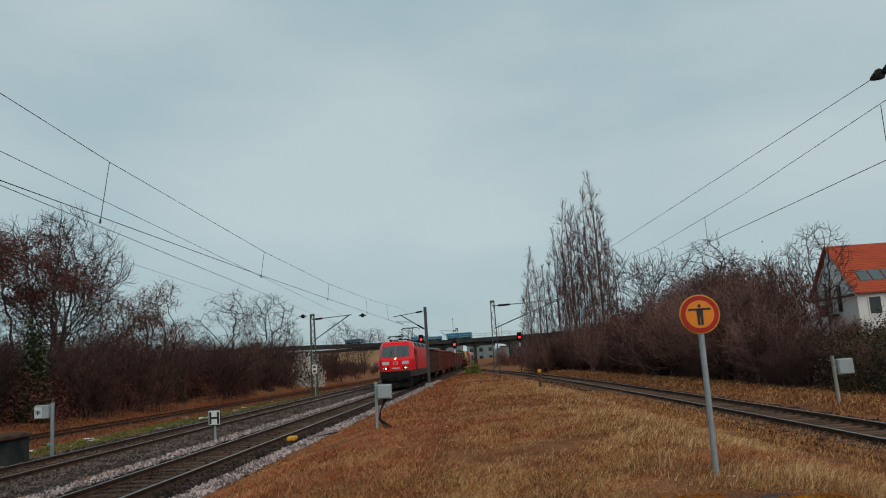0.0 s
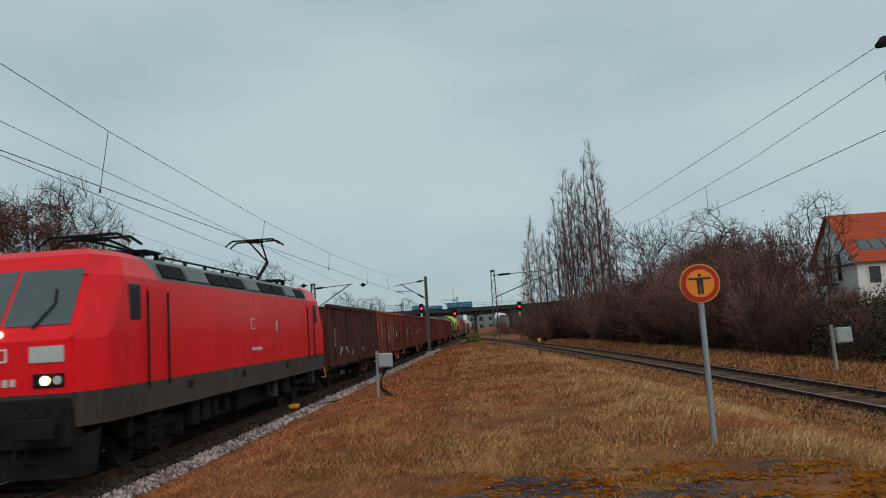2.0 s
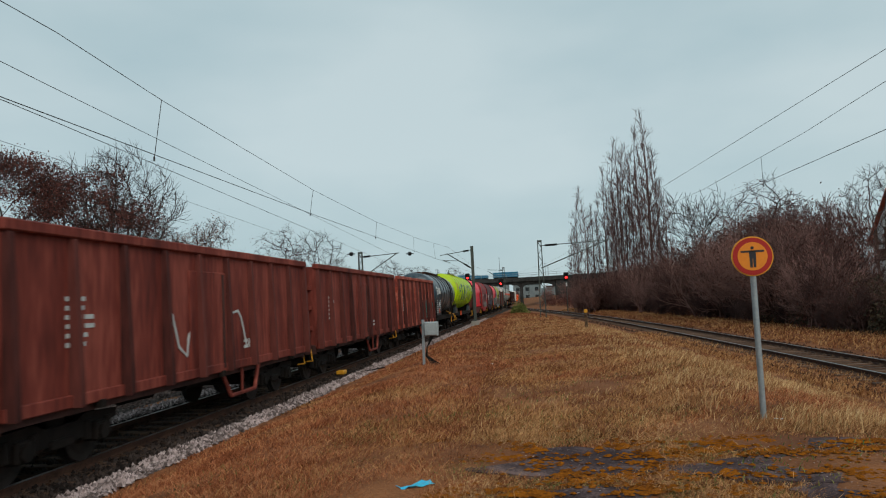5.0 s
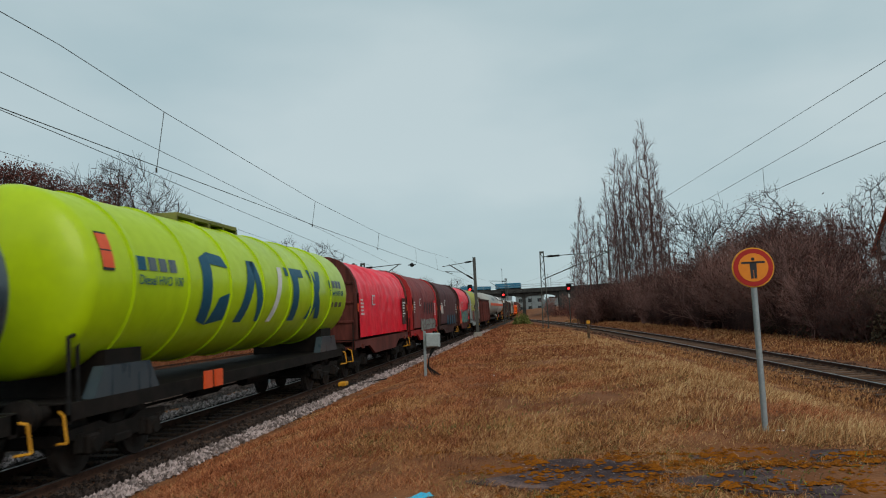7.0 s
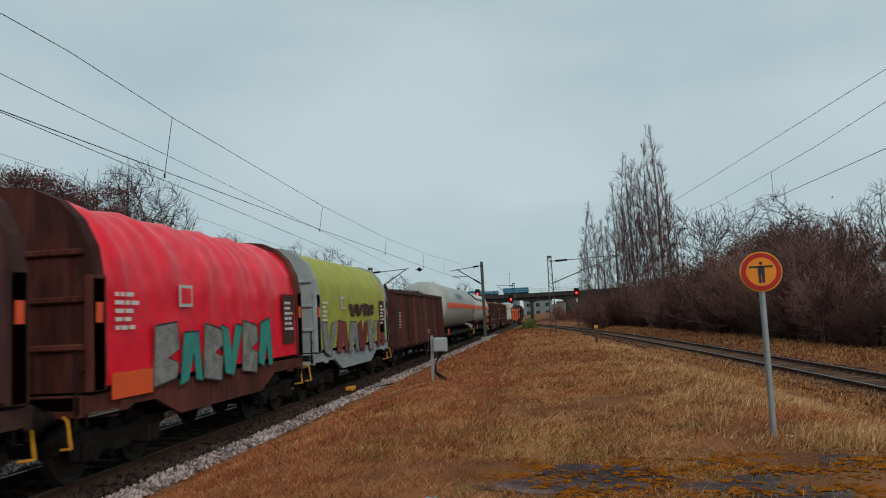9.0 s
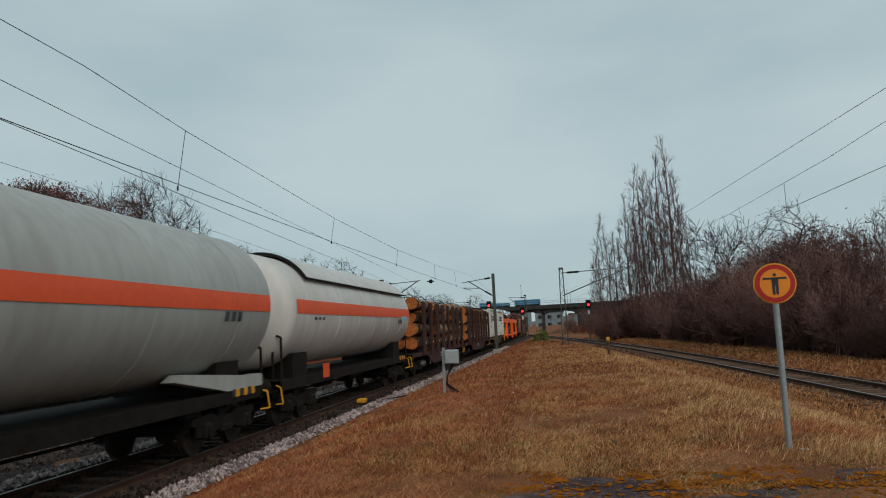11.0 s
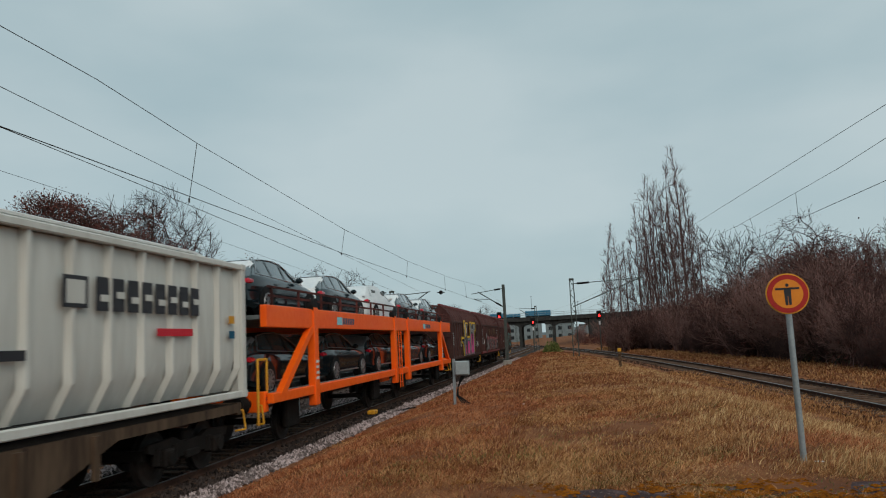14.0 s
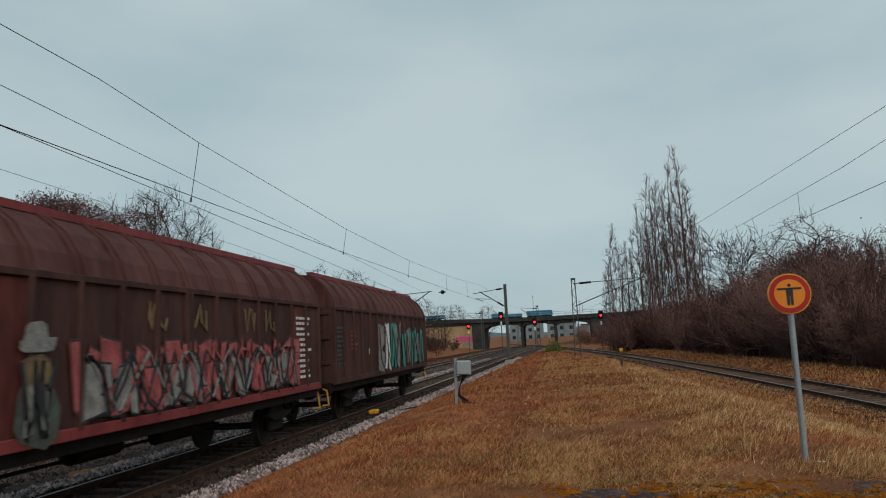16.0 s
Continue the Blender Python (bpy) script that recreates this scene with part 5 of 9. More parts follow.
blades("seam_grass", x, y, rng.uniform(0.03, 0.16, len(x)), 0.0018 + 0.0003 * y, M_REDWEED, "darker taller grass along the old kerb line", 62, 0.5)
x, y, rng = scatter(16000, 9, 34, seam, lambda y: 3.5, 63)
k = field(x, y, 1.7, 0.8) + 0.7 * field(x, y, 4.1, 2.0) > 0.7
x, y = x[k], y[k]
blades("dark_weeds", x, y, rng.uniform(0.04, 0.17, len(x)), 0.0016 + 0.0003 * y, M_REDWEED, "patches of dark dry weeds in the straw", 64, 0.6)
x, y, rng = scatter(60000, 4.6, 10.5, lambda y: -2.5, lambda y: 5.5, 41, 0.8)
k = ~inside_patch(x, y, 0.97)
x, y = x[k], y[k]
blades("moss_grass", x, y, rng.uniform(0.02, 0.085, len(x)), 0.0016 + 0.0002 * y, M_GRASS, "short withered turf between the asphalt patches", 42, 0.9)
x, y, rng = scatter(52000, 5.0, 9.5, lambda y: -5.4, lambda y: 5.5, 71)
k = ~inside_patch(x, y, 1.04)
x, y = x[k], y[k]
left = x < seam(y) + rng.normal(0, 0.15, len(x))
h = rng.uniform(0.03, 0.10, len(x)) * np.where(inside_patch(x, y, 1.5), 0.55, 1.0)
for name, sel, mm, lab, sd in (("russet_turf", left, M_RUSSET, "matted pinkish-brown turf", 72), ("straw_turf", ~left, M_STRAW, "matted pale turf round the asphalt", 73)):
    blades(name, x[sel], y[sel], h[sel], 0.0014 + 0.0002 * y[sel], mm, lab, sd, 0.9)
x, y, rng = scatter(40000, 4.6, 11, lambda y: -2.5, lambda y: 5.5, 43, 0.8)
k = ~inside_patch(x, y, 1.0) & (field(x, y, 2.2, 0.9) + rng.normal(0, 0.4, len(x)) > 0.15)
x, y = x[k], y[k]
blades("green_turf", x, y, rng.uniform(0.02, 0.075, len(x)), 0.0018 + 0.0002 * y, M_GREEN, "short olive-green turf round the asphalt patches", 44, 0.9)
x, y, rng = scatter(22000, 6, 60, lambda y: -5.6, rx_, 5)
k = field(x, y, 0.9, 2.0) + 0.5 * field(x, y, 2.7, 0.2) + np.where((x > -1.0) & (y < 22), 0.45, 0.0) > 0.75
x, y = x[k], y[k]
blades("green_grass", x, y, rng.uniform(0.02, 0.085, len(x)), 0.003 + 0.0004 * y, M_GREEN, "tufts of green grass among the straw", 6, 0.6)
x, y, rng = scatter(22000, 24, 110, lambda y: -5.6, rx_, 7)
k = field(x, y, 0.25, 0.5) + 0.9 * field(x, y, 0.9, 1.5) + rng.normal(0, 0.6, len(x)) > 0.4
x, y = x[k], y[k]
blades("red_weeds", x, y, rng.uniform(0.06, 0.24, len(x)), 0.003 + 0.0004 * y, M_REDWEED, "reddish-brown dry weeds on the platform", 8, 0.35)
x, y, rng = scatter(30000, 14, 120, lambda y: right_x(y) + 2.3, lambda y: right_x(y) + 5.6, 9)
blades("bank_grass", x, y, rng.uniform(0.04, 0.2, len(x)), 0.003 + 0.0004 * y, M_GRASS, "straw-coloured grass along the bank", 10, 0.5)
x, y, rng = scatter(15000, 12, 45, lambda y: right_x(y) - 2.4, lambda y: right_x(y) - 0.55, 29)
blades("track_weeds", x, y, rng.uniform(0.05, 0.22, len(x)), 0.002 + 0.0003 * y, M_GRASS, "dry grass creeping over the curved track", 30, 0.5)
x, y, rng = scatter(14000, 14, 100, lambda y: right_x(y) + 2.2, lambda y: right_x(y) + 7, 19)
blades("bank_weeds", x, y, rng.uniform(0.06, 0.22, len(x)), 0.003 + 0.0004 * y, M_REDWEED, "brown weeds along the bank", 20, 0.6)
x, y, rng = scatter(16000, 26, 130, lambda y: TX2 - 4.6, lambda y: TX2 - 2.3, 11)
blades("verge_grass", x, y, rng.uniform(0.04, 0.14, len(x)), 0.003 + 0.0004 * y, M_GREEN, "green grass between the second track and the siding", 12, 0.7)
x, y, rng = scatter(20000, 18, 110, lambda y: third_x(y) - 4.5, lambda y: third_x(y) + 2.8, 13)
blades("siding_weeds", x, y, rng.uniform(0.06, 0.3, len(x)), 0.003 + 0.0004 * y, M_REDWEED, "dry weeds over the siding", 14, 0.6)

# ---- ballast stones and sleepers ----
stones("ballast_stones", LINE["a"], [(1.6, 2.15), (1.6, 2.15), (-2.1, -1.4)], 16000, 7, 90, M_STONE_P, "pale grey ballast stones on the main track's shoulder", 1, top=-0.13)
stones("ballast_stones", LINE["a"], [(0.8, 1.7), (0.8, 1.7), (-1.5, -0.85)], 18000, 7, 90, M_OIL_SHADE, "oily ballast stones near the rails, darkened for the train's shade", 5, top=-0.16)
stones("ballast_stones", LINE["b"], [(-2.8, -0.85), (0.85, 2.7), (0.85, 2.7)], 24000, 12, 90, M_STONE, "grey-brown ballast stones of the second track", 2)
stones("ballast_stones", LINE["r"], [(-1.9, -0.85), (0.85, 1.9)], 5000, 14, 80, M_RUST, "brown ballast stones of the curved track", 3, top=-0.2)
# Stones under the train: its shade is part of their dark colour.
stones("ballast_stones", LINE["a"], [(-0.65, 0.65)], 7000, 7, 80, M_OIL_SHADE, "oily ballast stones between the rails, darkened for the train's shade", 6, top=-0.185)
stones("ballast_stones", LINE["b"], [(-0.65, 0.65)], 6000, 12, 80, M_STONE, "dark ballast stones between the rails", 7, top=-0.185)


def sleepers(line, y0, y1, label, yfar):
    root = thing("sleeper_row", label, "sleepers", kind="structure")
    me = cached_sleeper()
    y = y0
    while y < y1:
        a = math.atan2(line(y + 0.5) - line(y - 0.5), 1.0)
        part("sleeper", me, None, root, at=pose(line(y), y, -0.2, 0, 0, -math.degrees(a)))
        y += 0.62
    bm = []
    ys = np.arange(y1, yfar, 0.62)
    v, f = [], []
    for i, yy in enumerate(ys):
        c = line(yy)
        b = len(v)
        for z in (-0.24, -0.15):
            v += [(c - 1.3, yy - 0.13, z), (c + 1.3, yy - 0.13, z), (c + 1.3, yy + 0.13, z), (c - 1.3, yy + 0.13, z)]
        f += [(b + 4, b + 5, b + 6, b + 7), (b, b + 1, b + 5, b + 4), (b + 1, b + 2, b + 6, b + 5), (b + 3, b, b + 4, b + 7)]
    far = part("far_sleepers", mesh_np("far_sleepers", v, f, M_SLEEPER), None, root)
    far["kind"] = "stuff"


SLEEPER = []


def cached_sleeper():
    if not SLEEPER:
        bm = newbox(-1.3, 1.3, -0.13, 0.13, -0.06, 0.06, bev=0.015)
        for s in (-0.752, 0.752):
            box(bm, s - 0.17, s + 0.17, -0.09, 0.09, 0.055, 0.075)
            for o in (-0.12, 0.12):
                box(bm, s + o - 0.02, s + o + 0.02, -0.03, 0.03, 0.07, 0.11)
        me = bpy.data.meshes.new("sleeper")
        bm.to_mesh(me)
        bm.free()
        me.materials.append(M_SLEEPER)
        SLEEPER.append(me)
    return SLEEPER[0]


sleepers(LINE["a"], 6, 95, "dark weathered sleepers of the main track", 200)
sleepers(LINE["b"], 10, 80, "dark weathered sleepers of the second track", 180)
sleepers(LINE["r"], 10, 80, "brown wooden sleepers of the curved track", 150)
sleepers(LINE["c"], 20, 60, "overgrown sleepers of the siding", 110)


# ---- the freight train ----
SPEED = 26.0
MOVERS, WHEELS = [], []


def vehicle(name, label, category, s0):
    root = thing(name, label, category, (TX, s0, 0))
    MOVERS.append((root, TX, s0, 0.0, 0.0))
    return root


GEAR = ("bogie", "buffer", "coupling", "snow_plough", "buffer_beam", "step", "transformer_case", "equipment_box", "air_pipe", "bogie_beam", "brake_gear", "shunter_grip", "sole_bar", "headstock", "floor_frame")


def raise_body(root, dz, frame=0.0):
    """Sets a vehicle's body higher over its running gear, and its frame a little."""
    for ob in root.children:
        kind = ob.name.split(".")[0]
        d = frame if kind in GEAR[-3:] else 0.0 if kind in GEAR else dz
        ob.matrix_basis = Matrix.Translation((0, 0, d)) @ ob.matrix_basis


CACHE = {}


def cached(key, build, material, smooth=False):
    if key not in CACHE:
        bm = bmesh.new()
        build(bm)
        me = bpy.data.meshes.new(key)
        bm.normal_update()
        bm.to_mesh(me)
        bm.free()
        for mm in (material if isinstance(material, (list, tuple)) else [material]):
            me.materials.append(mm)
        if smooth:
            me.polygons.foreach_set("use_smooth", [True] * len(me.polygons))
        CACHE[key] = me
    return CACHE[key]


def build_wheelset(bm):
    cyl(bm, (-0.85, 0, 0), (0.85, 0, 0), 0.08, n=10)
    for s in (-1, 1):
        cyl(bm, (s * 0.685, 0, 0), (s * 0.72, 0, 0), 0.49, n=28)
        cyl(bm, (s * 0.72, 0, 0), (s * 0.81, 0, 0), 0.46, n=28)
        cyl(bm, (s * 0.81, 0, 0), (s * 0.825, 0, 0), 0.36, 0.3, n=20)
        cyl(bm, (s * 0.825, 0, 0), (s * 0.86, 0, 0), 0.14, n=12)
        for k in range(4):
            a = k * math.pi / 2
            cyl(bm, (s * 0.82, 0.23 * math.cos(a), 0.23 * math.sin(a)), (s * 0.832, 0.23 * math.cos(a), 0.23 * math.sin(a)), 0.05, n=6)


def build_bogie(bm):
    for s in (-1, 1):
        prism(bm, [(-1.45, 0.62), (-1.2, 0.55), (-0.5, 0.42), (0.5, 0.42), (1.2, 0.55), (1.45, 0.62), (1.45, 0.74), (0.6, 0.78), (0.35, 0.68), (-0.35, 0.68), (-0.6, 0.78), (-1.45, 0.74)], s * 0.98, s * 1.06)
        for y in (-0.9, 0.9):
            box(bm, s * 0.9, s * 1.16, y - 0.16, y + 0.16, 0.32, 0.62, bev=0.03)
            cyl(bm, (s * 1.14, y, 0.46), (s * 1.2, y, 0.46), 0.12, n=10)
            for o in (-0.27, 0.27):
                cyl(bm, (s * 1.03, y + o, 0.38), (s * 1.03, y + o, 0.66), 0.085, n=8)
        box(bm, s * 0.96, s * 1.1, -0.26, 0.26, 0.36, 0.5, bev=0.02)
    box(bm, -1.0, 1.0, -0.2, 0.2, 0.5, 0.85, bev=0.03)
    box(bm, -0.95, 0.95, -1.45, -1.36, 0.5, 0.66)
    box(bm, -0.95, 0.95, 1.36, 1.45, 0.5, 0.66)


def wheelset(parent, y):
    w = part("wheelset", cached("wheelset", build_wheelset, M_WHEEL), None, parent, "dark steel wheels on an axle", at=(0, y, 0.46))
    WHEELS.append(w)


def bogie(root, y):
    b = part("bogie", cached("bogie", build_bogie, M_UNDER), None, root, "grimy dark two-axle bogie", at=(0, y, 0))
    for o in (-0.9, 0.9):
        wheelset(b, o)


def build_buffer(bm):
    cyl(bm, (0, 0, 0), (0, 0.42, 0), 0.11, n=12)
    cyl(bm, (0, -0.22, 0), (0, 0, 0), 0.07, n=10)
    cyl(bm, (0, -0.26, 0), (0, -0.21, 0), 0.24, n=18)


def ends(root, L, inset=0.5):
    for x in (-0.875, 0.875):
        part("buffer", cached("buffer", build_buffer, M_UNDER, True), None, root, at=(x, inset - 0.2, 1.04))
        part("buffer", cached("buffer", build_buffer, M_UNDER, True), None, root, at=pose(x, L - inset + 0.2, 1.04, 0, 0, 180))
    for y, s in ((inset, -1), (L - inset, 1)):
        bm = bmesh.new()
        box(bm, -0.06, 0.06, y - 0.02, y + s * 0.3, 0.95, 1.08)
        pipe(bm, [(0.3, y, 0.9), (0.32, y + s * 0.25, 0.45), (0.3, y + s * 0.45, 0.9)], 0.04)
        part("coupling", bm, M_UNDER, root)
        bm = bmesh.new()
        pipe(bm, [(1.1, y, 1.05), (1.25, y + s * 0.12, 1.0), (1.3, y + s * 0.12, 0.62), (1.1, y + s * 0.05, 0.6)], 0.02)
        part("shunter_grip", bm, M_YELLOW, root, "yellow shunter's grip")


def underframe(root, L, material, z0=0.95, z1=1.2, deep=0.0, half=1.3, inset=0.5):
    for s in (-1, 1):
        bm = bmesh.new()
        poly = [(inset, z0), (L * 0.24, z0), (L * 0.32, z0 - deep), (L * 0.68, z0 - deep), (L * 0.76, z0), (L - inset, z0), (L - inset, z1), (inset, z1)]
        prism(bm, poly, s * (half - 0.1), s * half)
        part("sole_bar", bm, material, root)
    part("floor_frame", newbox(-half + 0.1, half - 0.1, inset, L - inset, z0 + 0.05, z1, bev=0.01), M_UNDER, root)
    for y in (inset, L - inset - 0.15):
        part("headstock", newbox(-half, half, y, y + 0.15, z0 - 0.05, z1 + 0.02, bev=0.01), material, root)
    bm = bmesh.new()
    cyl(bm, (0, L * 0.42, 0.72), (0, L * 0.5, 0.72), 0.2, n=12)
    cyl(bm, (0.5, L * 0.53, 0.75), (0.5, L * 0.62, 0.75), 0.15, n=10)
    pipe(bm, [(0.0, 3.6, 0.62), (0.0, L - 3.6, 0.62)], 0.03)
    part("brake_gear", bm, M_UNDER, root)


def side_bar(root, x, y0, y1, z0, z1, material, name="marking", skew=0.0, label=""):
    bm = bmesh.new()
    prism(bm, [(y0, z0), (y1, z0), (y1 + skew, z1), (y0 + skew, z1)], x, x + 0.008)
    return part(name, bm, material, root, label)


def data_plate(root, x, y, z, rng, material=None, rows=4, w=0.9):
    """A block of small unreadable lettering, as bars."""
    material = material or M_WHITE
    for i in range(rows):
        u = y
        while u < y + w * rng.uniform(0.6, 1):
            k = rng.uniform(0.08, 0.25)
            side_bar(root, x, u, u + k, z - i * 0.13, z - i * 0.13 + 0.065, material)
            u += k + 0.06


def blob(root, x, y, z, w, h, rng, material, label, name="graffiti"):
    """One sprayed shape with an uneven outline."""
    bm = bmesh.new()
    n = 9
    pts = []
    for i in range(n):
        a = 2 * math.pi * i / n
        k = rng.uniform(0.75, 1.15)
        c, s = math.cos(a), math.sin(a)
        pts.append((y + w / 2 * k * math.copysign(abs(c) ** 0.6, c), z + h / 2 * k * math.copysign(abs(s) ** 0.6, s)))
    prism(bm, pts, x, x + 0.008)
    part(name, bm, material, root, label)


def outline(bm, poly, x, w=0.04):
    """A flat band round a polygon."""
    cy, cz = sum(p[0] for p in poly) / len(poly), sum(p[1] for p in poly) / len(poly)
    rows = []
    for p in poly:
        d = Vector((p[0] - cy, p[1] - cz))
        k = max(0.0, 1 - w / max(d.length, 0.01))
        rows.append((bm.verts.new((x, p[0], p[1])), bm.verts.new((x, cy + d.x * k, cz + d.y * k))))
    for a, b in zip(rows, rows[1:] + rows[:1]):
        bm.faces.new((a[0], b[0], b[1], a[1]))
    bmesh.ops.recalc_face_normals(bm, faces=bm.faces)


def ribbon(bm, pts, r):
    """One bent square rod through points in a plane across x."""
    rows = []
    for i, p in enumerate(pts):
        a, b = Vector(pts[max(i - 1, 0)]), Vector(pts[min(i + 1, len(pts) - 1)])
        d = (b - a).normalized()
        n = Vector((0, -d.z, d.y)) * r
        q = Vector(p)
        rows.append([q + n + Vector((r * 0.3, 0, 0)), q - n + Vector((r * 0.3, 0, 0)), q - n - Vector((r * 0.3, 0, 0)), q + n - Vector((r * 0.3, 0, 0))])
    loft(bm, rows)


def graffiti(root, x, y0, y1, z0, z1, rng, mats, label, k=9):
    """A run of sprayed letter-like strokes."""
    st = (y1 - y0) / k
    for i in range(k):
        u = y0 + i * st
        b = mats[i % len(mats)]
        h = z1 - z0
        jit = [rng.uniform(-0.12, 0.12) * h for _ in range(8)]
        kind = rng.randrange(3)
        if kind == 0:
            poly = [(u, z0 + jit[0]), (u + st * 0.35, z0), (u + st * 0.6, z0 + h * 0.5), (u + st * 0.7, z0), (u + st, z0 + jit[1]), (u + st * 0.85, z1 + jit[2]), (u + st * 0.2, z1 + jit[3])]
        elif kind == 1:
            poly = [(u, z0), (u + st * 0.9, z0 + jit[0]), (u + st, z0 + h * 0.35), (u + st * 0.55, z0 + h * 0.45), (u + st * 1.05, z0 + h * 0.6), (u + st * 0.95, z1 + jit[2]), (u + st * 0.1, z1 + jit[3])]
        else:
            poly = [(u + st * 0.1, z0 + jit[0]), (u + st * 0.55, z0 - abs(jit[1])), (u + st * 1.1, z1 + jit[3]), (u + st * 0.7, z1), (u + st * 0.45, z0 + h * 0.4), (u + st * 0.3, z1 + jit[4]), (u - st * 0.1, z1 + jit[5])]
        xx = x + 0.002 * (i % 3)
        bm = bmesh.new()
        prism(bm, poly, xx, xx + 0.006)
        part("graffiti", bm, b, root, label)
        bm = bmesh.new()
        outline(bm, poly, xx + 0.008)
        part("graffiti_outline", bm, mats[(i + 1) % len(mats)] if len(mats) == 1 else M_INK, root)


def locomotive(s0, L):
    root = vehicle("locomotive", "red electric freight locomotive with lit headlights and raised pantograph", "locomotive", s0)
    f0 = 0.55

    def ring(levels, st):
        """levels: z, front setback, half width at nose, half width of body."""
        return levels
    lv = [(0.74, 0.12, 1.22, 1.48), (1.3, 0.02, 1.25, 1.49), (2.15, 0.0, 1.25, 1.49), (2.3, 0.06, 1.24, 1.49), (3.25, 0.62, 1.17, 1.46), (3.62, 0.86, 1.08, 1.30), (3.74, 1.05, 0.95, 1.12)]

    def shell(bm, lo, hi, close_top):
        rows = []
        for z, sb, wn, wb in lv[lo:hi]:
            y, e = f0 + sb, L - f0 - sb
            rows.append([(-wn, y, z), (wn, y, z), (wb, y + 0.72, z), (wb, e - 0.5, z), (wn, e, z), (-wn, e, z), (-wb, e - 0.5, z), (-wb, y + 0.72, z)])
        loft(bm, rows, cap=close_top)
        bmesh.ops.bevel(bm, geom=[e for e in bm.edges if abs(e.verts[0].co.z - e.verts[1].co.z) > 0.2], offset=0.05, segments=2, affect="EDGES")
    bm = bmesh.new()
    shell(bm, 0, 2, True)
    part("skirt", bm, M_LGREY, root, "grimy brown-grey lower skirt")
    bm = bmesh.new()
    shell(bm, 1, 5, True)
    body = part("body", bm, M_LRED, root, "glossy traffic-red body")
    for a, b in ((f0, 3.4), (L - f0, L - 3.4)):
        bm = bmesh.new()
        s = 1 if a < b else -1
        loft(bm, [[(-wn, a + s * sb, z), (wn, a + s * sb, z), (wb, a + s * (sb + (0.72 if s > 0 else 0.5)), z), (wb, b - s * (z - 3.25) * 1.0, z), (-wb, b - s * (z - 3.25) * 1.0, z), (-wb, a + s * (sb + (0.72 if s > 0 else 0.5)), z)] for z, sb, wn, wb in lv[4:]])
        part("cab_roof", bm, M_LRED, root, "red sloping cab roof")
    bm = bmesh.new()
    loft(bm, [[(-1.46, y, 3.25), (1.46, y, 3.25), (1.27, y, 3.64), (0.9, y, 3.78), (-0.9, y, 3.78), (-1.27, y, 3.64)] for y in (3.0, L - 3.0)])
    part("roof", bm, M_LROOF, root, "grey equipment roof")
    for i in range(9):
        y = 3.5 + i * (L - 7.0) / 9
        m = Matrix.Translation((1.375, y, 3.45)) @ Matrix.Rotation(radians(-26), 4, "Y")
        part("roof_louvre", newbox(-0.01, 0.03, 0.08, (L - 7.0) / 9 - 0.08, -0.15, 0.15, m=m), M_BLACK if i % 3 != 1 else M_LROOF, root)
    for sgn, lab in ((1, "front"), (-1, "rear")):
        def fy(z, d=0.0):
            y = np.interp(z, [a[0] for a in lv], [a[1] for a in lv]) + f0 - d
            return y if sgn == 1 else L - y
        for x0, x1 in ((-1.1, -0.03), (0.03, 1.1)):
            bm = bmesh.new()
            q = [(x0 * 1.06, 2.4), (x1 * 1.06, 2.4), (x1 * 1.02, 3.36), (x0 * 1.02, 3.36)]
            loft(bm, [[(a, fy(b, -0.01), b) for a, b in q], [(a, fy(b, 0.02), b) for a, b in q]])
            part("windscreen", bm, M_SKYGLASS, body, "dark glazed windscreen")
            xm = (x0 + x1) / 2
            bm = bmesh.new()
            pipe(bm, [(xm, fy(2.35, 0.05), 2.35), (xm + 0.25, fy(2.75, 0.05), 2.75), (xm + 0.2, fy(3.0, 0.04), 3.0)], 0.018)
            part("wiper", bm, M_BLACK, body)
            s = 1 if x0 > 0 else -1
            part("light_panel", newbox(min(s * 0.55, s * 1.12), max(s * 0.55, s * 1.12), min(fy(1.95), fy(1.95, 0.02)), max(fy(1.95), fy(1.95, 0.02)), 1.8, 2.06), M_PANEL, body, "light grey panel")
            part("lamp_housing", newbox(min(s * 0.6, s * 1.12), max(s * 0.6, s * 1.12), min(fy(1.5), fy(1.5, 0.03)), max(fy(1.5), fy(1.5, 0.03)), 1.4, 1.62, bev=0.01), M_BLACK, body)
            part("headlight", newcyl((s * 0.82, fy(1.5, 0.02), 1.51), (s * 0.82, fy(1.5, 0.06), 1.51), 0.075, n=16), M_HEAD if sgn == 1 else M_WHITE, body, "lit warm headlight" if sgn == 1 else "")
            part("marker_lamp", newcyl((s * 1.02, fy(1.5, 0.02), 1.51), (s * 1.02, fy(1.5, 0.05), 1.51), 0.07, n=12), M_PANEL, body)
            part("buffer", cached("locobuf", lambda bm: (cyl(bm, (0, 0, 0), (0, 0.5, 0), 0.15, n=12), box(bm, -0.32, 0.32, -0.16, -0.1, -0.18, 0.18, bev=0.04)), M_BLACK), None, root, at=pose(s * 0.88, f0 - 0.3 if sgn == 1 else L - f0 + 0.3, 1.06, 0, 0, 0 if sgn == 1 else 180))
        part("headlight", newcyl((0, fy(2.28, 0.0), 2.28), (0, fy(2.28, 0.05), 2.28), 0.07, n=16), M_HEAD if sgn == 1 else M_WHITE, body, "lit upper headlight" if sgn == 1 else "")
        part("emblem", newbox(-0.17, 0.17, min(fy(1.95), fy(1.95, 0.02)), max(fy(1.95), fy(1.95, 0.02)), 1.83, 2.05, bev=0.0), M_WHITE, body, "white framed emblem")
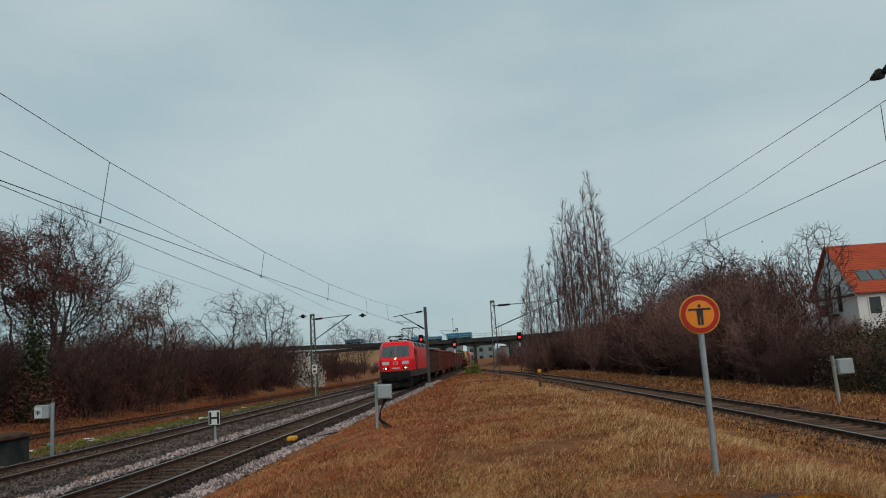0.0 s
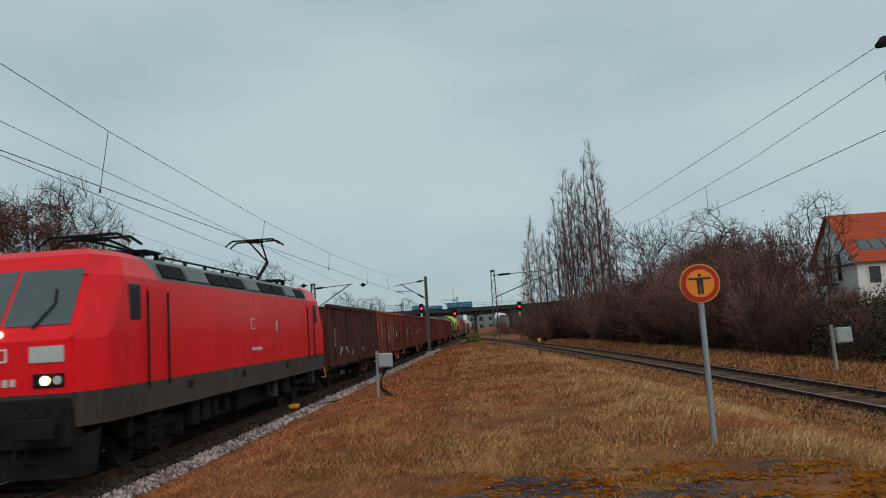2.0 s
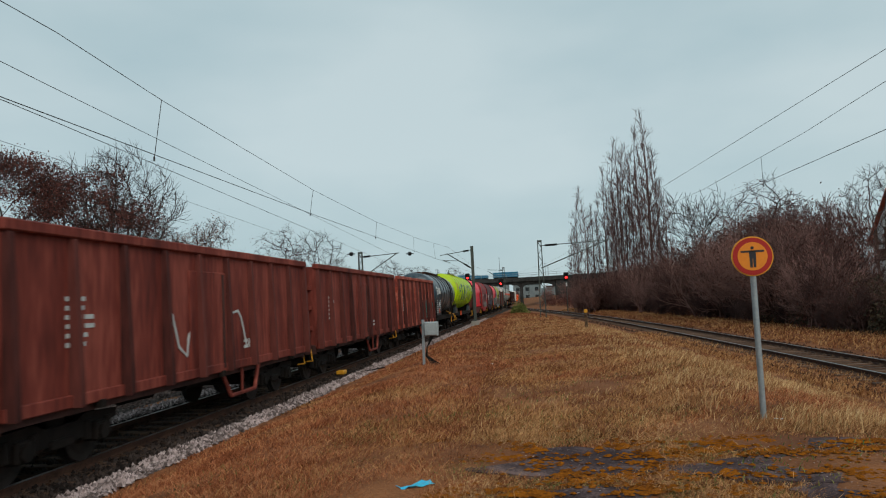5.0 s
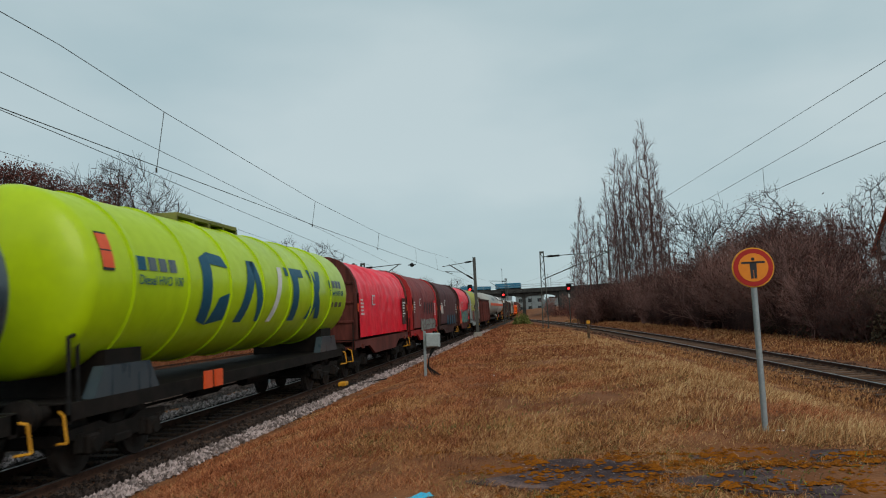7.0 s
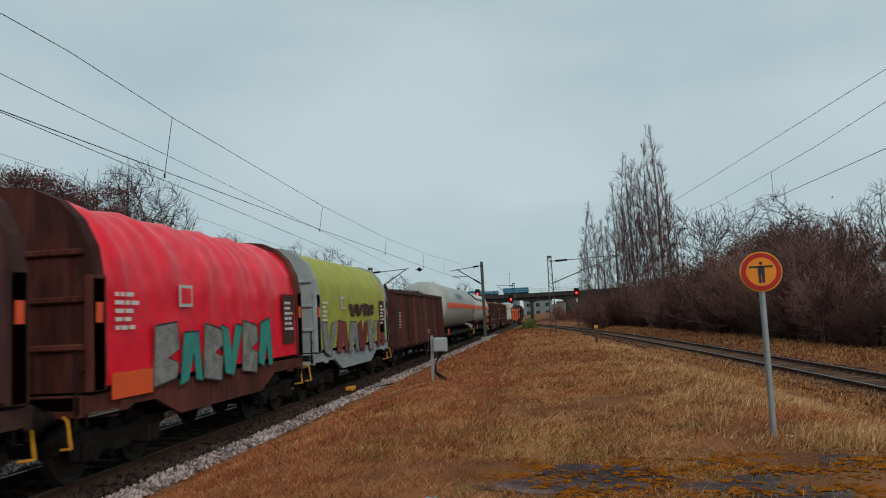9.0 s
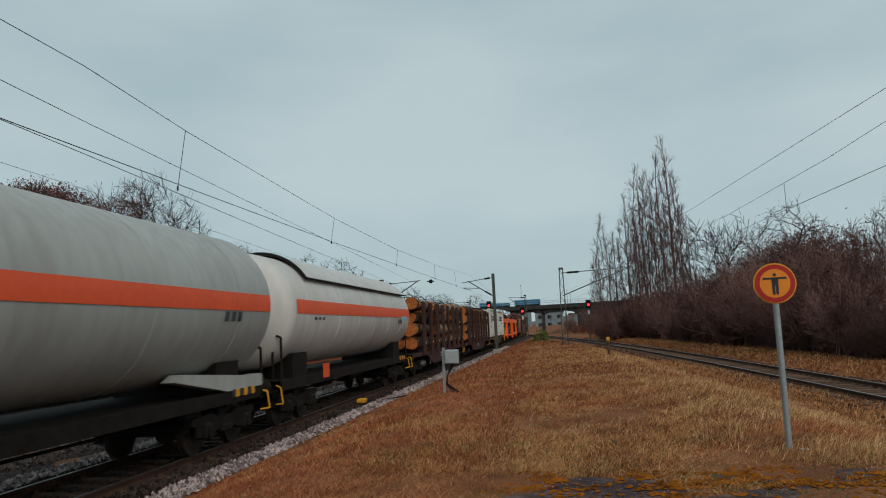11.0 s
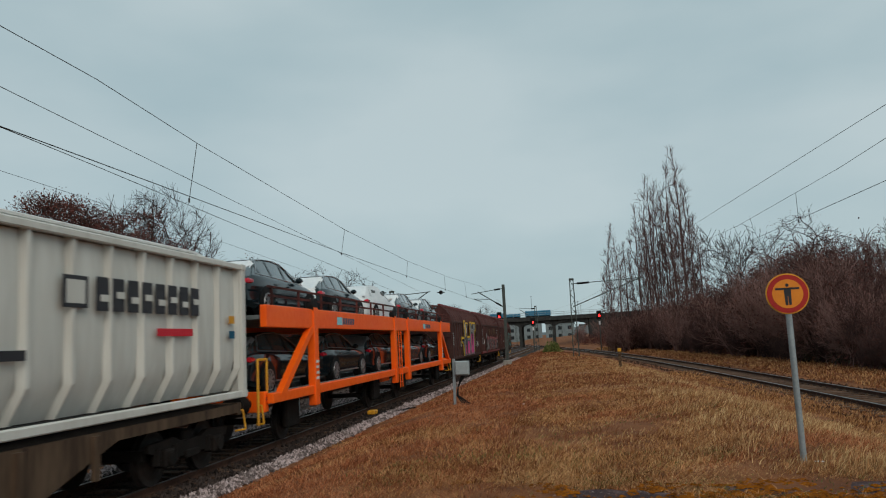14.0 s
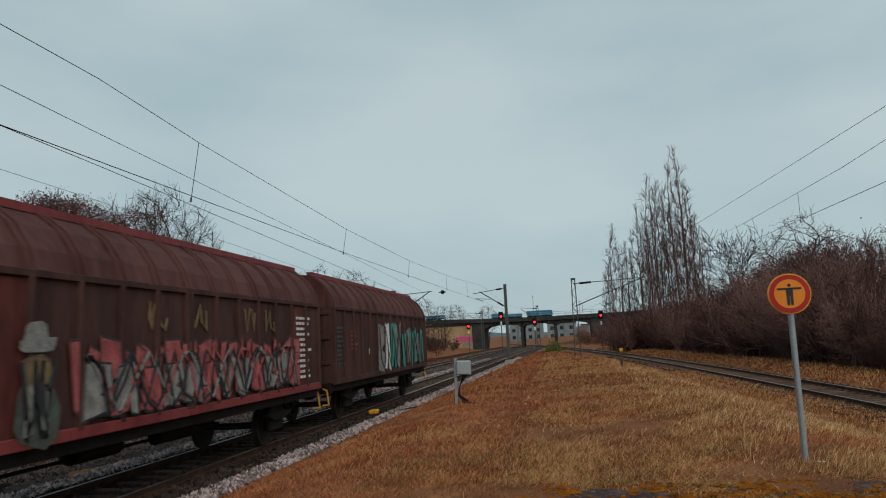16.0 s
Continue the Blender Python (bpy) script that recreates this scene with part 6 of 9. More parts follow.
        part("emblem_field", newbox(-0.14, 0.14, min(fy(1.95), fy(1.95, 0.025)), max(fy(1.95), fy(1.95, 0.025)), 1.86, 2.02), M_REDM, body)
        for i in range(5):
            part("number_bar", newbox(-0.3 + i * 0.13, -0.22 + i * 0.13, min(fy(1.5), fy(1.5, 0.015)), max(fy(1.5), fy(1.5, 0.015)), 1.44, 1.56), M_PANEL, body)
        bm = bmesh.new()
        yb = f0 + 0.12 if sgn == 1 else L - f0 - 0.12
        loft(bm, [[(-1.15, yb, 0.22), (1.15, yb, 0.22), (1.3, yb + sgn * 0.5, 0.22), (-1.3, yb + sgn * 0.5, 0.22)], [(-1.2, yb, 0.75), (1.2, yb, 0.75), (1.35, yb + sgn * 0.6, 0.95), (-1.35, yb + sgn * 0.6, 0.95)]])
        part("snow_plough", bm, M_BLACK, root)
        part("buffer_beam", newbox(-1.2, 1.2, min(yb - sgn * 0.14, yb + sgn * 0.3), max(yb - sgn * 0.14, yb + sgn * 0.3), 0.7, 1.5, bev=0.03), M_BLACK, root)
        bm = bmesh.new()
        for x in (-0.35, 0.3, 0.5):
            pipe(bm, [(x, yb, 0.95), (x + 0.05, yb - sgn * 0.25, 0.55), (x + 0.2, yb - sgn * 0.2, 0.5)], 0.03)
        box(bm, -0.07, 0.07, min(yb, yb - sgn * 0.4), max(yb, yb - sgn * 0.4), 0.95, 1.1)
        part("coupling", bm, M_UNDER, root)
        for s in (-1, 1):
            yd = f0 + 2.1 if sgn == 1 else L - f0 - 2.1
            part("cab_window", newbox(s * 1.475 - 0.02, s * 1.475 + 0.02, yd - 0.38 * sgn - 0.22, yd - 0.38 * sgn + 0.22, 2.45, 3.12, bev=0.015), M_GLASS, body)
            door = part("cab_door", newbox(s * 1.485 - 0.012, s * 1.485 + 0.012, yd + sgn * 0.5 - 0.36, yd + sgn * 0.5 + 0.36, 1.35, 3.12, bev=0.01), M_LRED, body)
            part("handrail", newcyl((s * 1.53, yd + sgn * 0.05, 1.2), (s * 1.53, yd + sgn * 0.05, 3.0), 0.022, n=6), M_BLACK, door)
            part("handrail", newcyl((s * 1.53, yd + sgn * 0.95, 1.2), (s * 1.53, yd + sgn * 0.95, 3.0), 0.022, n=6), M_BLACK, door)
            bm = bmesh.new()
            for z in (0.35, 0.6, 0.85):
                box(bm, s * 1.3 - 0.12, s * 1.3 + 0.12, yd + sgn * 0.5 - 0.2, yd + sgn * 0.5 + 0.2, z, z + 0.04)
            box(bm, s * 1.4 - 0.02, s * 1.4 + 0.02, yd + sgn * 0.5 - 0.24, yd + sgn * 0.5 - 0.2, 0.35, 0.95)
            box(bm, s * 1.4 - 0.02, s * 1.4 + 0.02, yd + sgn * 0.5 + 0.2, yd + sgn * 0.5 + 0.24, 0.35, 0.95)
            part("step", bm, M_UNDER, root)
    rng = random.Random(8)
    side_bar(body, 1.49, 9.0, 9.35, 2.25, 2.55, M_PANEL, label="pale side emblem")
    side_bar(body, 1.496, 9.04, 9.31, 2.29, 2.51, M_LRED)
    side_bar(body, 1.49, 11.4, 11.55, 2.2, 2.5, M_PANEL)
    side_bar(body, 1.49, 9.0, 9.9, 1.68, 1.76, M_PANEL)
    for y in (4.6, 8.2, 12.4):
        part("skirt_vent", newbox(1.47, 1.5, y, y + 0.25, 1.02, 1.2), M_BLACK, root)
    bogie(root, 4.0)
    bogie(root, L - 4.0)
    bm = bmesh.new()
    box(bm, -1.1, 1.1, 6.4, L - 6.4, 0.4, 1.3, bev=0.05)
    part("transformer_case", bm, M_UNDER, root)
    for y in (2.3, 5.3, 5.9, 6.6, 7.4, 8.3, L - 8.0, L - 7.1, L - 6.2, L - 5.9, L - 2.3):
        part("equipment_box", newbox(1.05, 1.3, y, y + rng.uniform(0.16, 0.5), rng.uniform(0.42, 0.6), 1.08, bev=0.03), M_UNDER if rng.random() < 0.7 else M_LGREY, root, "grimy box under the skirt")
    for y0_, y1_ in ((5.2, 8.9), (9.6, 13.2)):
        part("air_pipe", newcyl((1.28, y0_, 0.95), (1.28, y1_, 0.93), 0.03, n=6), M_UNDER, root)
    for y0_ in (2.6, L - 4.6):
        part("bogie_beam", newbox(1.12, 1.24, y0_, y0_ + 2.0, 0.62, 0.8, bev=0.04), M_UNDER, root, "dark bogie side beam")

    def panto(y, up, s, name):
        bm = bmesh.new()
        box(bm, -0.9, 0.9, y - 0.4, y + 0.4, 3.92, 3.97)
        for x in (-0.8, 0.8):
            for o in (-0.35, 0.35):
                cyl(bm, (x, y + o, 3.76), (x, y + o, 3.94), 0.06, n=8)
        top = 5.37 if up else 4.22
        kn = (0, y + s * 1.35, 4.75 if up else 4.1)
        hd = y - s * 0.1 if up else y - s * 0.9
        pipe(bm, [(0, y, 4.0), kn], 0.06)
        for x in (-0.22, 0.22):
            pipe(bm, [kn, (x, hd, top)], 0.03)
        for o in (-0.25, 0.25):
            pipe(bm, [(-0.95, hd + o, top - 0.18), (-0.7, hd + o, top), (0.7, hd + o, top), (0.95, hd + o, top - 0.18)], 0.03)
        box(bm, -0.25, 0.25, hd - 0.25, hd + 0.25, top - 0.06, top - 0.03)
        part("pantograph", bm, M_BLACK, root, name)
    panto(L - 4.4, True, 1, "raised black pantograph")
    panto(4.4, False, 1, "lowered black pantograph")
    bm = bmesh.new()
    for x in (-0.6, 0.6):
        pipe(bm, [(x, 5.5, 3.95), (x, L - 6, 3.95)], 0.025)
        for y in np.arange(5.5, L - 5.9, 1.3):
            cyl(bm, (x, y, 3.77), (x, y, 3.95), 0.05, n=6)
    part("roof_busbar", bm, M_BLACK, root)
    raise_body(root, 0.27)


locomotive(63.3, 18.9)


def open_wagon(s0, L, material, label, seed):
    root = vehicle("open_wagon", label, "freight wagon", s0)
    rng = random.Random(seed)
    y0, y1, zb, zt, w = 0.62, L - 0.62, 1.02, 3.36, 1.38
    underframe(root, L, M_WAGOND, 0.85, 1.05, 0.0, 1.34, 0.55)
    ends(root, L)
    for s in (-1, 1):
        part("side_wall", newbox(s * w - 0.03, s * w + 0.03, y0, y1, zb, zt), material, root)
        part("top_rim", newbox(s * (w + 0.03) - 0.09, s * (w + 0.03) + 0.09, y0 - 0.05, y1 + 0.05, zt - 0.02, zt + 0.14, bev=0.02), material, root)
        part("bottom_sill", newbox(s * (w + 0.02) - 0.06, s * (w + 0.02) + 0.06, y0, y1, zb - 0.06, zb + 0.12, bev=0.015), material, root)
        n = 9
        for i in range(n + 1):
            y = y0 + 0.08 + (y1 - y0 - 0.16) * i / n
            # Stakes are browner than the wall; the darker colour also paints in their shading.
            me = cached("stake_" + material.name,  lambda bm: loft(bm, [[(-0.02, -0.07, z), (d, -0.055, z), (d, 0.055, z), (-0.02, 0.07, z)] for z, d in ((zb - 0.06, 0.17), (zb + 0.5, 0.16), (zt - 0.03, 0.09))]), M_WAGOND if material is M_WAGON else M_WAGON)
            part("stake", me, None, root, at=pose(s * (w + 0.03), y, 0, 0, 0, 0 if s > 0 else 180))
        for dy in (-1.05, -0.05):
            yd = L / 2 + dy
            door = part("door", newbox(s * (w + 0.03) - 0.03, s * (w + 0.03) + 0.035, yd, yd + 1.0, zb + 0.08, zt - 0.35, bev=0.02), material, root)
            part("door_bar", newbox(s * (w + 0.07) - 0.02, s * (w + 0.07) + 0.02, yd + 0.46, yd + 0.54, zb + 0.02, zt - 0.4), M_WAGOND, door)
        for i in range(3):
            part("tie_hook", newbox(s * (w + 0.06) - 0.04, s * (w + 0.06) + 0.06, y0 + 2 + i * 4.4, y0 + 2.12 + i * 4.4, zb - 0.15, zb - 0.03), M_UNDER, root)
    for y in (y0, y1):
        end = part("end_wall", newbox(-w, w, y - 0.03, y + 0.03, zb, zt + 0.05), material, root)
        o = -0.06 if y < L / 2 else 0.06
        for z in (1.5, 2.1, 2.7):
            part("end_rib", newbox(-w + 0.1, w - 0.1, min(y, y + 2 * o), max(y, y + 2 * o), z, z + 0.14, bev=0.02), material, end)
        for x in (-0.9, 0.9):
            part("end_post", newbox(x - 0.07, x + 0.07, min(y, y + 1.5 * o), max(y, y + 1.5 * o), zb, zt), material, end)
    part("floor", newbox(-w, w, y0, y1, zb, zb + 0.06), M_WAGOND, root)
    bogie(root, 2.3)
    bogie(root, L - 2.3)
    for s in (-1, 1):
        bm = bmesh.new()
        pipe(bm, [(s * 1.38, L * 0.53, 1.0), (s * 1.42, L * 0.56, 0.42), (s * 1.42, L * 0.66, 0.42), (s * 1.38, L * 0.69, 1.0)], 0.045)
        pipe(bm, [(s * 1.4, L * 0.61, 0.42), (s * 1.4, L * 0.61, 1.0)], 0.035)
        part("hand_step", bm, material, root)
    data_plate(root, w + 0.035, 1.9, 2.45, rng, M_PANEL, 6, 0.55)
    data_plate(root, w + 0.035, L * 0.62, 1.5, rng, M_PANEL, 2, 0.6)
    return root


def line_tag(root, x, y0, y1, z0, z1, rng, material, label, n=16):
    bm = bmesh.new()
    pts = [(y0 + (y1 - y0) * i / n + rng.uniform(-0.1, 0.1), rng.uniform(z0, z1) if i % 2 else (z0 if i % 4 else z1)) for i in range(n + 1)]
    ribbon(bm, [(x, a, b) for a, b in pts], 0.028)
    part("graffiti", bm, material, root, label)


ES = [81.75, 95.8, 109.5, 124.3, 138.0, 151.5, 165.0, 178.3]
wagons = []
for i in range(7):
    red = i in (1, 6)
    wagons.append(open_wagon(ES[i], ES[i + 1] - ES[i], M_WAGONR if red else M_WAGON if i == 0 else M_WAGONM, "faded rust-red open freight wagon with ribbed sides and spray paint" if red else "dark brown open freight wagon with ribbed sides" if i == 0 else "red-brown open freight wagon with dark ribs and sprayed tags", i))
gx = 1.418
rng = random.Random(5)
for y, z, w, h in ((4.8, 1.86, 0.72, 0.66), (6.48, 1.92, 0.52, 0.6), (8.38, 1.98, 0.45, 0.48)):
    blob(wagons[1], 1.455, y, z, w, h, rng, M_SPRAYB, "pale blue sprayed patch")
for k, (a, w, h) in enumerate(((4.45, 0.34, 0.5), (4.9, 0.3, 0.36), (5.28, 0.1, 0.5), (5.46, 0.1, 0.52), (6.1, 0.1, 0.5), (6.32, 0.36, 0.46), (6.8, 0.36, 0.46))):
    side_bar(wagons[1], 1.447, a, a + w, 2.1, 2.1 + h, M_CREAM, label="worn cream lettering block")
    if w > 0.2:
        side_bar(wagons[1], 1.456, a + 0.12, a + w - 0.1, 2.2, 2.0 + h - 0.06, M_WAGONR)
for y, z in ((6.2, 1.35), (7.6, 1.42), (13.0, 1.2)):
    side_bar(wagons[1], gx, y, y + 0.16, z, z + 0.12, M_REDM, label="small red mark")
line_tag(wagons[1], gx, 8.85, 9.25, 1.85, 2.1, rng, M_WHITE, "small white sprayed tag", 6)
blob(wagons[1], gx, 12.2, 1.75, 0.7, 0.7, rng, M_SPRAYY, "faded yellow sprayed patch")


line_tag(wagons[0], gx, 2.2, 6.5, 1.3, 1.7, rng, M_PANEL, "thin pale sprayed scrawl")
line_tag(wagons[2], gx, 7.6, 13.0, 1.35, 2.4, rng, M_WHITE, "white sprayed outline letters", 22)
line_tag(wagons[2], gx, 8.0, 12.6, 1.5, 2.2, rng, M_WHITE, "white sprayed outline letters", 18)
for k in range(7):
    side_bar(wagons[2], gx, 2.6 + k * 0.3, 2.8 + k * 0.3, 2.42, 2.6, M_CREAM, label="faded white lettering bar")
line_tag(wagons[2], gx, 2.2, 5.6, 1.3, 2.2, rng, M_PANEL, "thin pale sprayed scrawl", 14)
line_tag(wagons[2], gx, 6.0, 7.4, 1.3, 2.3, rng, M_PANEL, "thin pale sprayed scrawl", 10)
blob(wagons[2], gx, 1.3, 1.6, 0.5, 0.5, rng, M_SPRAYY, "dull yellow sprayed patch")
blob(wagons[3], gx, 4.8, 2.0, 0.5, 1.5, rng, M_SPRAYY, "dull yellow sprayed patch")
line_tag(wagons[3], gx, 2, 6, 1.4, 2.0, rng, M_PANEL, "thin pale sprayed scrawl")
line_tag(wagons[4], gx, 5, 9, 1.4, 2.2, rng, M_PANEL, "thin pale sprayed scrawl")
graffiti(wagons[6], gx, 5.6, 12.4, 1.2, 2.2, rng, [M_WAGOND, M_SPRAYT, M_WAGOND], "dark sprayed letters with teal edges", 8)


def barrel(bm, y0, y1, r, cz, dish=0.35, n=40, a0=0.0, a1=2 * math.pi):
    prof = [(y0, 0.02)] + [(y0 + dish * (1 - math.cos(t)), r * (0.02 + 0.98 * math.sin(t) ** 0.75)) for t in (0.25, 0.5, 0.8, 1.1, 1.35, 1.57)]
    prof += [(y1 - (p - y0), q) for p, q in prof[::-1]]
    loft(bm, [[(q * math.sin(2 * math.pi * i / n), p, cz + q * math.cos(2 * math.pi * i / n)) for i in range(n)] for p, q in prof])


def cyl_patch(root, r, cz, quad, material, name="marking", label="", k=8, m=2):
    """A flat marking laid on a lying cylinder; quad: four corners of (y, degrees from the top on the near side)."""
    bm = bmesh.new()
    c = [Vector(p) for p in quad]
    g = []
    for i in range(k + 1):
        row = []
        for j in range(m + 1):
            p = c[0].lerp(c[1], j / m).lerp(c[3].lerp(c[2], j / m), i / k)
            a = radians(p.y)
            row.append(bm.verts.new((r * math.sin(a), p.x, cz + r * math.cos(a))))
        g.append(row)
    for i in range(k):
        for j in range(m):
            bm.faces.new((g[i][j], g[i][j + 1], g[i + 1][j + 1], g[i + 1][j]))
    bmesh.ops.recalc_face_normals(bm, faces=bm.faces)
    part(name, bm, material, root, label, smooth=True)


def tank_ring(bm, y, w, r, cz, n=40):
    loft(bm, [[(q * math.sin(2 * math.pi * i / n), p, cz + q * math.cos(2 * math.pi * i / n)) for i in range(n)] for p, q in ((y - w / 2, r - 0.01), (y - w / 2, r + 0.04), (y + w / 2, r + 0.04), (y + w / 2, r - 0.01))], cap=False)


def tank_wagon(s0, L, r, cz, material, label, name="tank_wagon", bands=(), ends_in=0.9, dish=0.45):
    root = vehicle(name, label, "tank wagon", s0)
    underframe(root, L, M_UNDER, 0.9, 1.15, 0.0, 1.2, 0.5)
    ends(root, L)
    bogie(root, 2.2)
    bogie(root, L - 2.2)
    bm = bmesh.new()
    barrel(bm, ends_in, L - ends_in, r, cz, dish)
    tank = part("tank", bm, material, root, smooth=True)
    for y in bands:
        bm = bmesh.new()
        tank_ring(bm, y, 0.09, r, cz)
        part("band", bm, M_BAND if material is M_TANKG else material, tank, smooth=True)
    for y in (2.2, L - 2.2):
        bm = bmesh.new()
        poly = [(-1.1, 1.0), (1.1, 1.0), (1.12, cz - 0.74 * r)] + [(r * 1.005 * math.sin(a), cz + r * 1.005 * math.cos(a)) for a in np.linspace(2.42, 3.86, 9)] + [(-1.12, cz - 0.74 * r)]
        prism(bm, poly, y - 0.55, y + 0.55, axis=1)
        part("saddle", bm, M_UNDER, root)
    return root, tank


def ladder(root, x, y, z0, z1, material, w=0.4):
    bm = bmesh.new()
    for o in (-w / 2, w / 2):
        pipe(bm, [(x, y + o, z0), (x, y + o, z1)], 0.022)
    for z in np.arange(z0 + 0.2, z1, 0.3):
        pipe(bm, [(x, y - w / 2, z), (x, y + w / 2, z)], 0.014)
    part("ladder", bm, material, root)


# slate-grey tank wagon
V0, VL = 178.3, 13.4
root, tank = tank_wagon(V0, VL, 1.45, 2.7, M_TANKG, "slate-grey tank wagon with pale markings and catwalk", bands=(3.6, 5.3, 6.7, 8.1, 10.6), ends_in=0.6)
for a, b in ((5.35, 6.65), (6.75, 8.05)):
    cyl_patch(tank, 1.462, 2.7, [(a, 90), (b, 90), (b, 140), (a, 140)], M_TANKB, "belly_shield", "grimy brown lower cladding")
part("placard", newbox(1.38, 1.42, 1.2, 3.45, 1.25, 2.4, bev=0.01), M_INK, root, "black placard board with white lettering")
rng = random.Random(11)
data_plate(root, 1.425, 1.28, 2.2, rng, M_PANEL, 7, 0.5)
data_plate(root, 1.425, 1.85, 1.8, rng, M_PANEL, 3, 0.4)
data_plate(root, 1.425, 2.85, 2.2, rng, M_PANEL, 5, 0.4)
side_bar(root, 1.425, 2.4, 2.72, 1.4, 1.72, M_STRIPE, "hazard_plate", label="orange hazard plate")
bm = bmesh.new()
prism(bm, [(2.56, 1.8), (2.75, 1.98), (2.56, 2.16), (2.37, 1.98)], 1.425, 1.433)
part("hazard_diamond", bm, M_WHITE, root)
for y0_, y1_, top, low in ((1.3, 1.5, 70, 86), (1.56, 1.76, 70, 86), (1.38, 1.68, 87, 93)):
    cyl_patch(tank, 1.462, 2.7, [(y0_, low), (y1_, low), (y1_ - 0.04, top), (y0_ + 0.04, top)], M_WHITE, label="white three-part emblem")
for y0_, sk in ((1.95, 0.06), (2.4, 0.0), (2.82, -0.04)):
    cyl_patch(tank, 1.462, 2.7, [(y0_ + sk, 91), (y0_ + 0.34 - sk, 91), (y0_ + 0.36, 74), (y0_, 74)], M_WHITE, label="white block marking")
bm = bmesh.new()
box(bm, -0.45, 0.45, 3.4, 10.4, 4.2, 4.26)
for y in np.arange(3.4, 10.5, 0.9):
    box(bm, -0.45, 0.45, y - 0.03, y + 0.03, 4.1, 4.22)
part("catwalk", bm, M_RUST, root, "rusty roof catwalk")
bm = bmesh.new()
for z in (4.4, 4.6):
    pipe(bm, [(0.5, 8.6, z), (0.5, 10.4, z)], 0.014)
for y in (8.6, 9.5, 10.4):
    pipe(bm, [(0.5, y, 4.2), (0.5, y, 4.6)], 0.014)
part("catwalk_rail", bm, M_UNDER, root)
bm = bmesh.new()
for o in (-0.2, 0.2):
    pipe(bm, [(1.52 * math.sin(a), 9.0 + o, 2.7 + 1.52 * math.cos(a)) for a in np.linspace(0.1, 1.75, 9)] + [(1.5, 9.0 + o, 1.0)], 0.025)
for a in np.linspace(0.15, 1.75, 12):
    pipe(bm, [(1.52 * math.sin(a), 8.8, 2.7 + 1.52 * math.cos(a)), (1.52 * math.sin(a), 9.2, 2.7 + 1.52 * math.cos(a))], 0.015)
part("ladder", bm, M_UNDER, root, "dark ladder bent over the tank")
bm = bmesh.new()
pipe(bm, [(1.3, 7.5, 1.45), (1.42, 8.6, 1.3), (1.45, 9.4, 1.3)], 0.03)
pipe(bm, [(1.45, 9.1, 1.3), (1.45, 9.1, 0.6)], 0.03)
pipe(bm, [(1.2, 10.2, 1.2), (1.4, 11.6, 1.15)], 0.03)
part("handrail", bm, M_YELLOW, root, "yellow handrail")

# lime tank wagon
G0, GL = 191.7, 16.4
GZ = 2.98
root, tank = tank_wagon(G0, GL, 1.5, GZ, M_LIME, "bright lime-green tank wagon with large blue markings", bands=[1.9 + 1.95 * i for i in range(7)], ends_in=0.5, dish=0.4)
for k, (y, w, sk) in enumerate(((4.4, 1.35, 0.0), (6.4, 1.35, -0.25), (8.6, 0.3, -0.3), (9.9, 0.5, 0.0), (11.4, 1.15, -0.2))):
    mm = M_WHITE if k == 2 else M_LETTER
    lab = "white slanted block marking" if k == 2 else "blue block marking"
    if w < 0.7:
        cyl_patch(tank, 1.512, GZ, [(y + sk, 122), (y + w + sk, 122), (y + w - sk, 68), (y - sk, 68)], mm, label=lab)
        if k == 3:
            cyl_patch(tank, 1.512, GZ, [(y - 0.5, 76), (y + 1.0, 76), (y + 1.0, 67), (y - 0.5, 67)], mm, label=lab)
    elif k == 0:
        cyl_patch(tank, 1.512, GZ, [(y, 118), (y + 0.45, 122), (y + 0.45, 64), (y, 70)], mm, label=lab)
        cyl_patch(tank, 1.512, GZ, [(y + 0.45, 74), (y + 1.3, 76), (y + 1.1, 66), (y + 0.45, 64)], mm, label=lab)
        cyl_patch(tank, 1.512, GZ, [(y + 0.45, 122), (y + 1.25, 118), (y + 1.3, 96), (y + 0.8, 100)], mm, label=lab)
    elif k == 1:
        cyl_patch(tank, 1.512, GZ, [(y - 0.15, 121), (y + 0.3, 121), (y + 0.95, 66), (y + 0.5, 66)], mm, label=lab)
        cyl_patch(tank, 1.512, GZ, [(y + 1.1, 121), (y + 1.5, 121), (y + 0.95, 66), (y + 0.6, 66)], mm, label=lab)
    else:
        cyl_patch(tank, 1.512, GZ, [(y - 0.1, 121), (y + 0.4, 121), (y + 1.25, 66), (y + 0.8, 66)], mm, label=lab)
        cyl_patch(tank, 1.515, GZ, [(y + 0.85, 121), (y + 1.3, 121), (y + 0.4, 66), (y - 0.05, 66)], mm, label=lab)
for i in range(4):
    for y in (2.0, 13.45):
        cyl_patch(tank, 1.512, GZ, [(y + i * 0.36, 84), (y + 0.28 + i * 0.36, 84), (y + 0.28 + i * 0.36, 75), (y + i * 0.36, 75)], M_LETTER if i < 1 else M_TANKG, label="lettering bar")


def tank_text(root, body, y, deg, size, r, cz):
    cu = bpy.data.curves.new("lettering", "FONT")
    cu.body, cu.size, cu.extrude = body, size, 0.002
    t = new("lettering", cu)
    t.data.materials.append(M_LETTER)
    t.parent = root
    a = radians(deg)
    t.matrix_basis = Matrix.Translation(((r + 0.02) * math.sin(a), y, cz + (r + 0.02) * math.cos(a))) @ Matrix(((0, math.cos(a) * -1, math.sin(a), 0), (1, 0, 0, 0), (0, math.sin(a), math.cos(a), 0), (0, 0, 0, 1)))


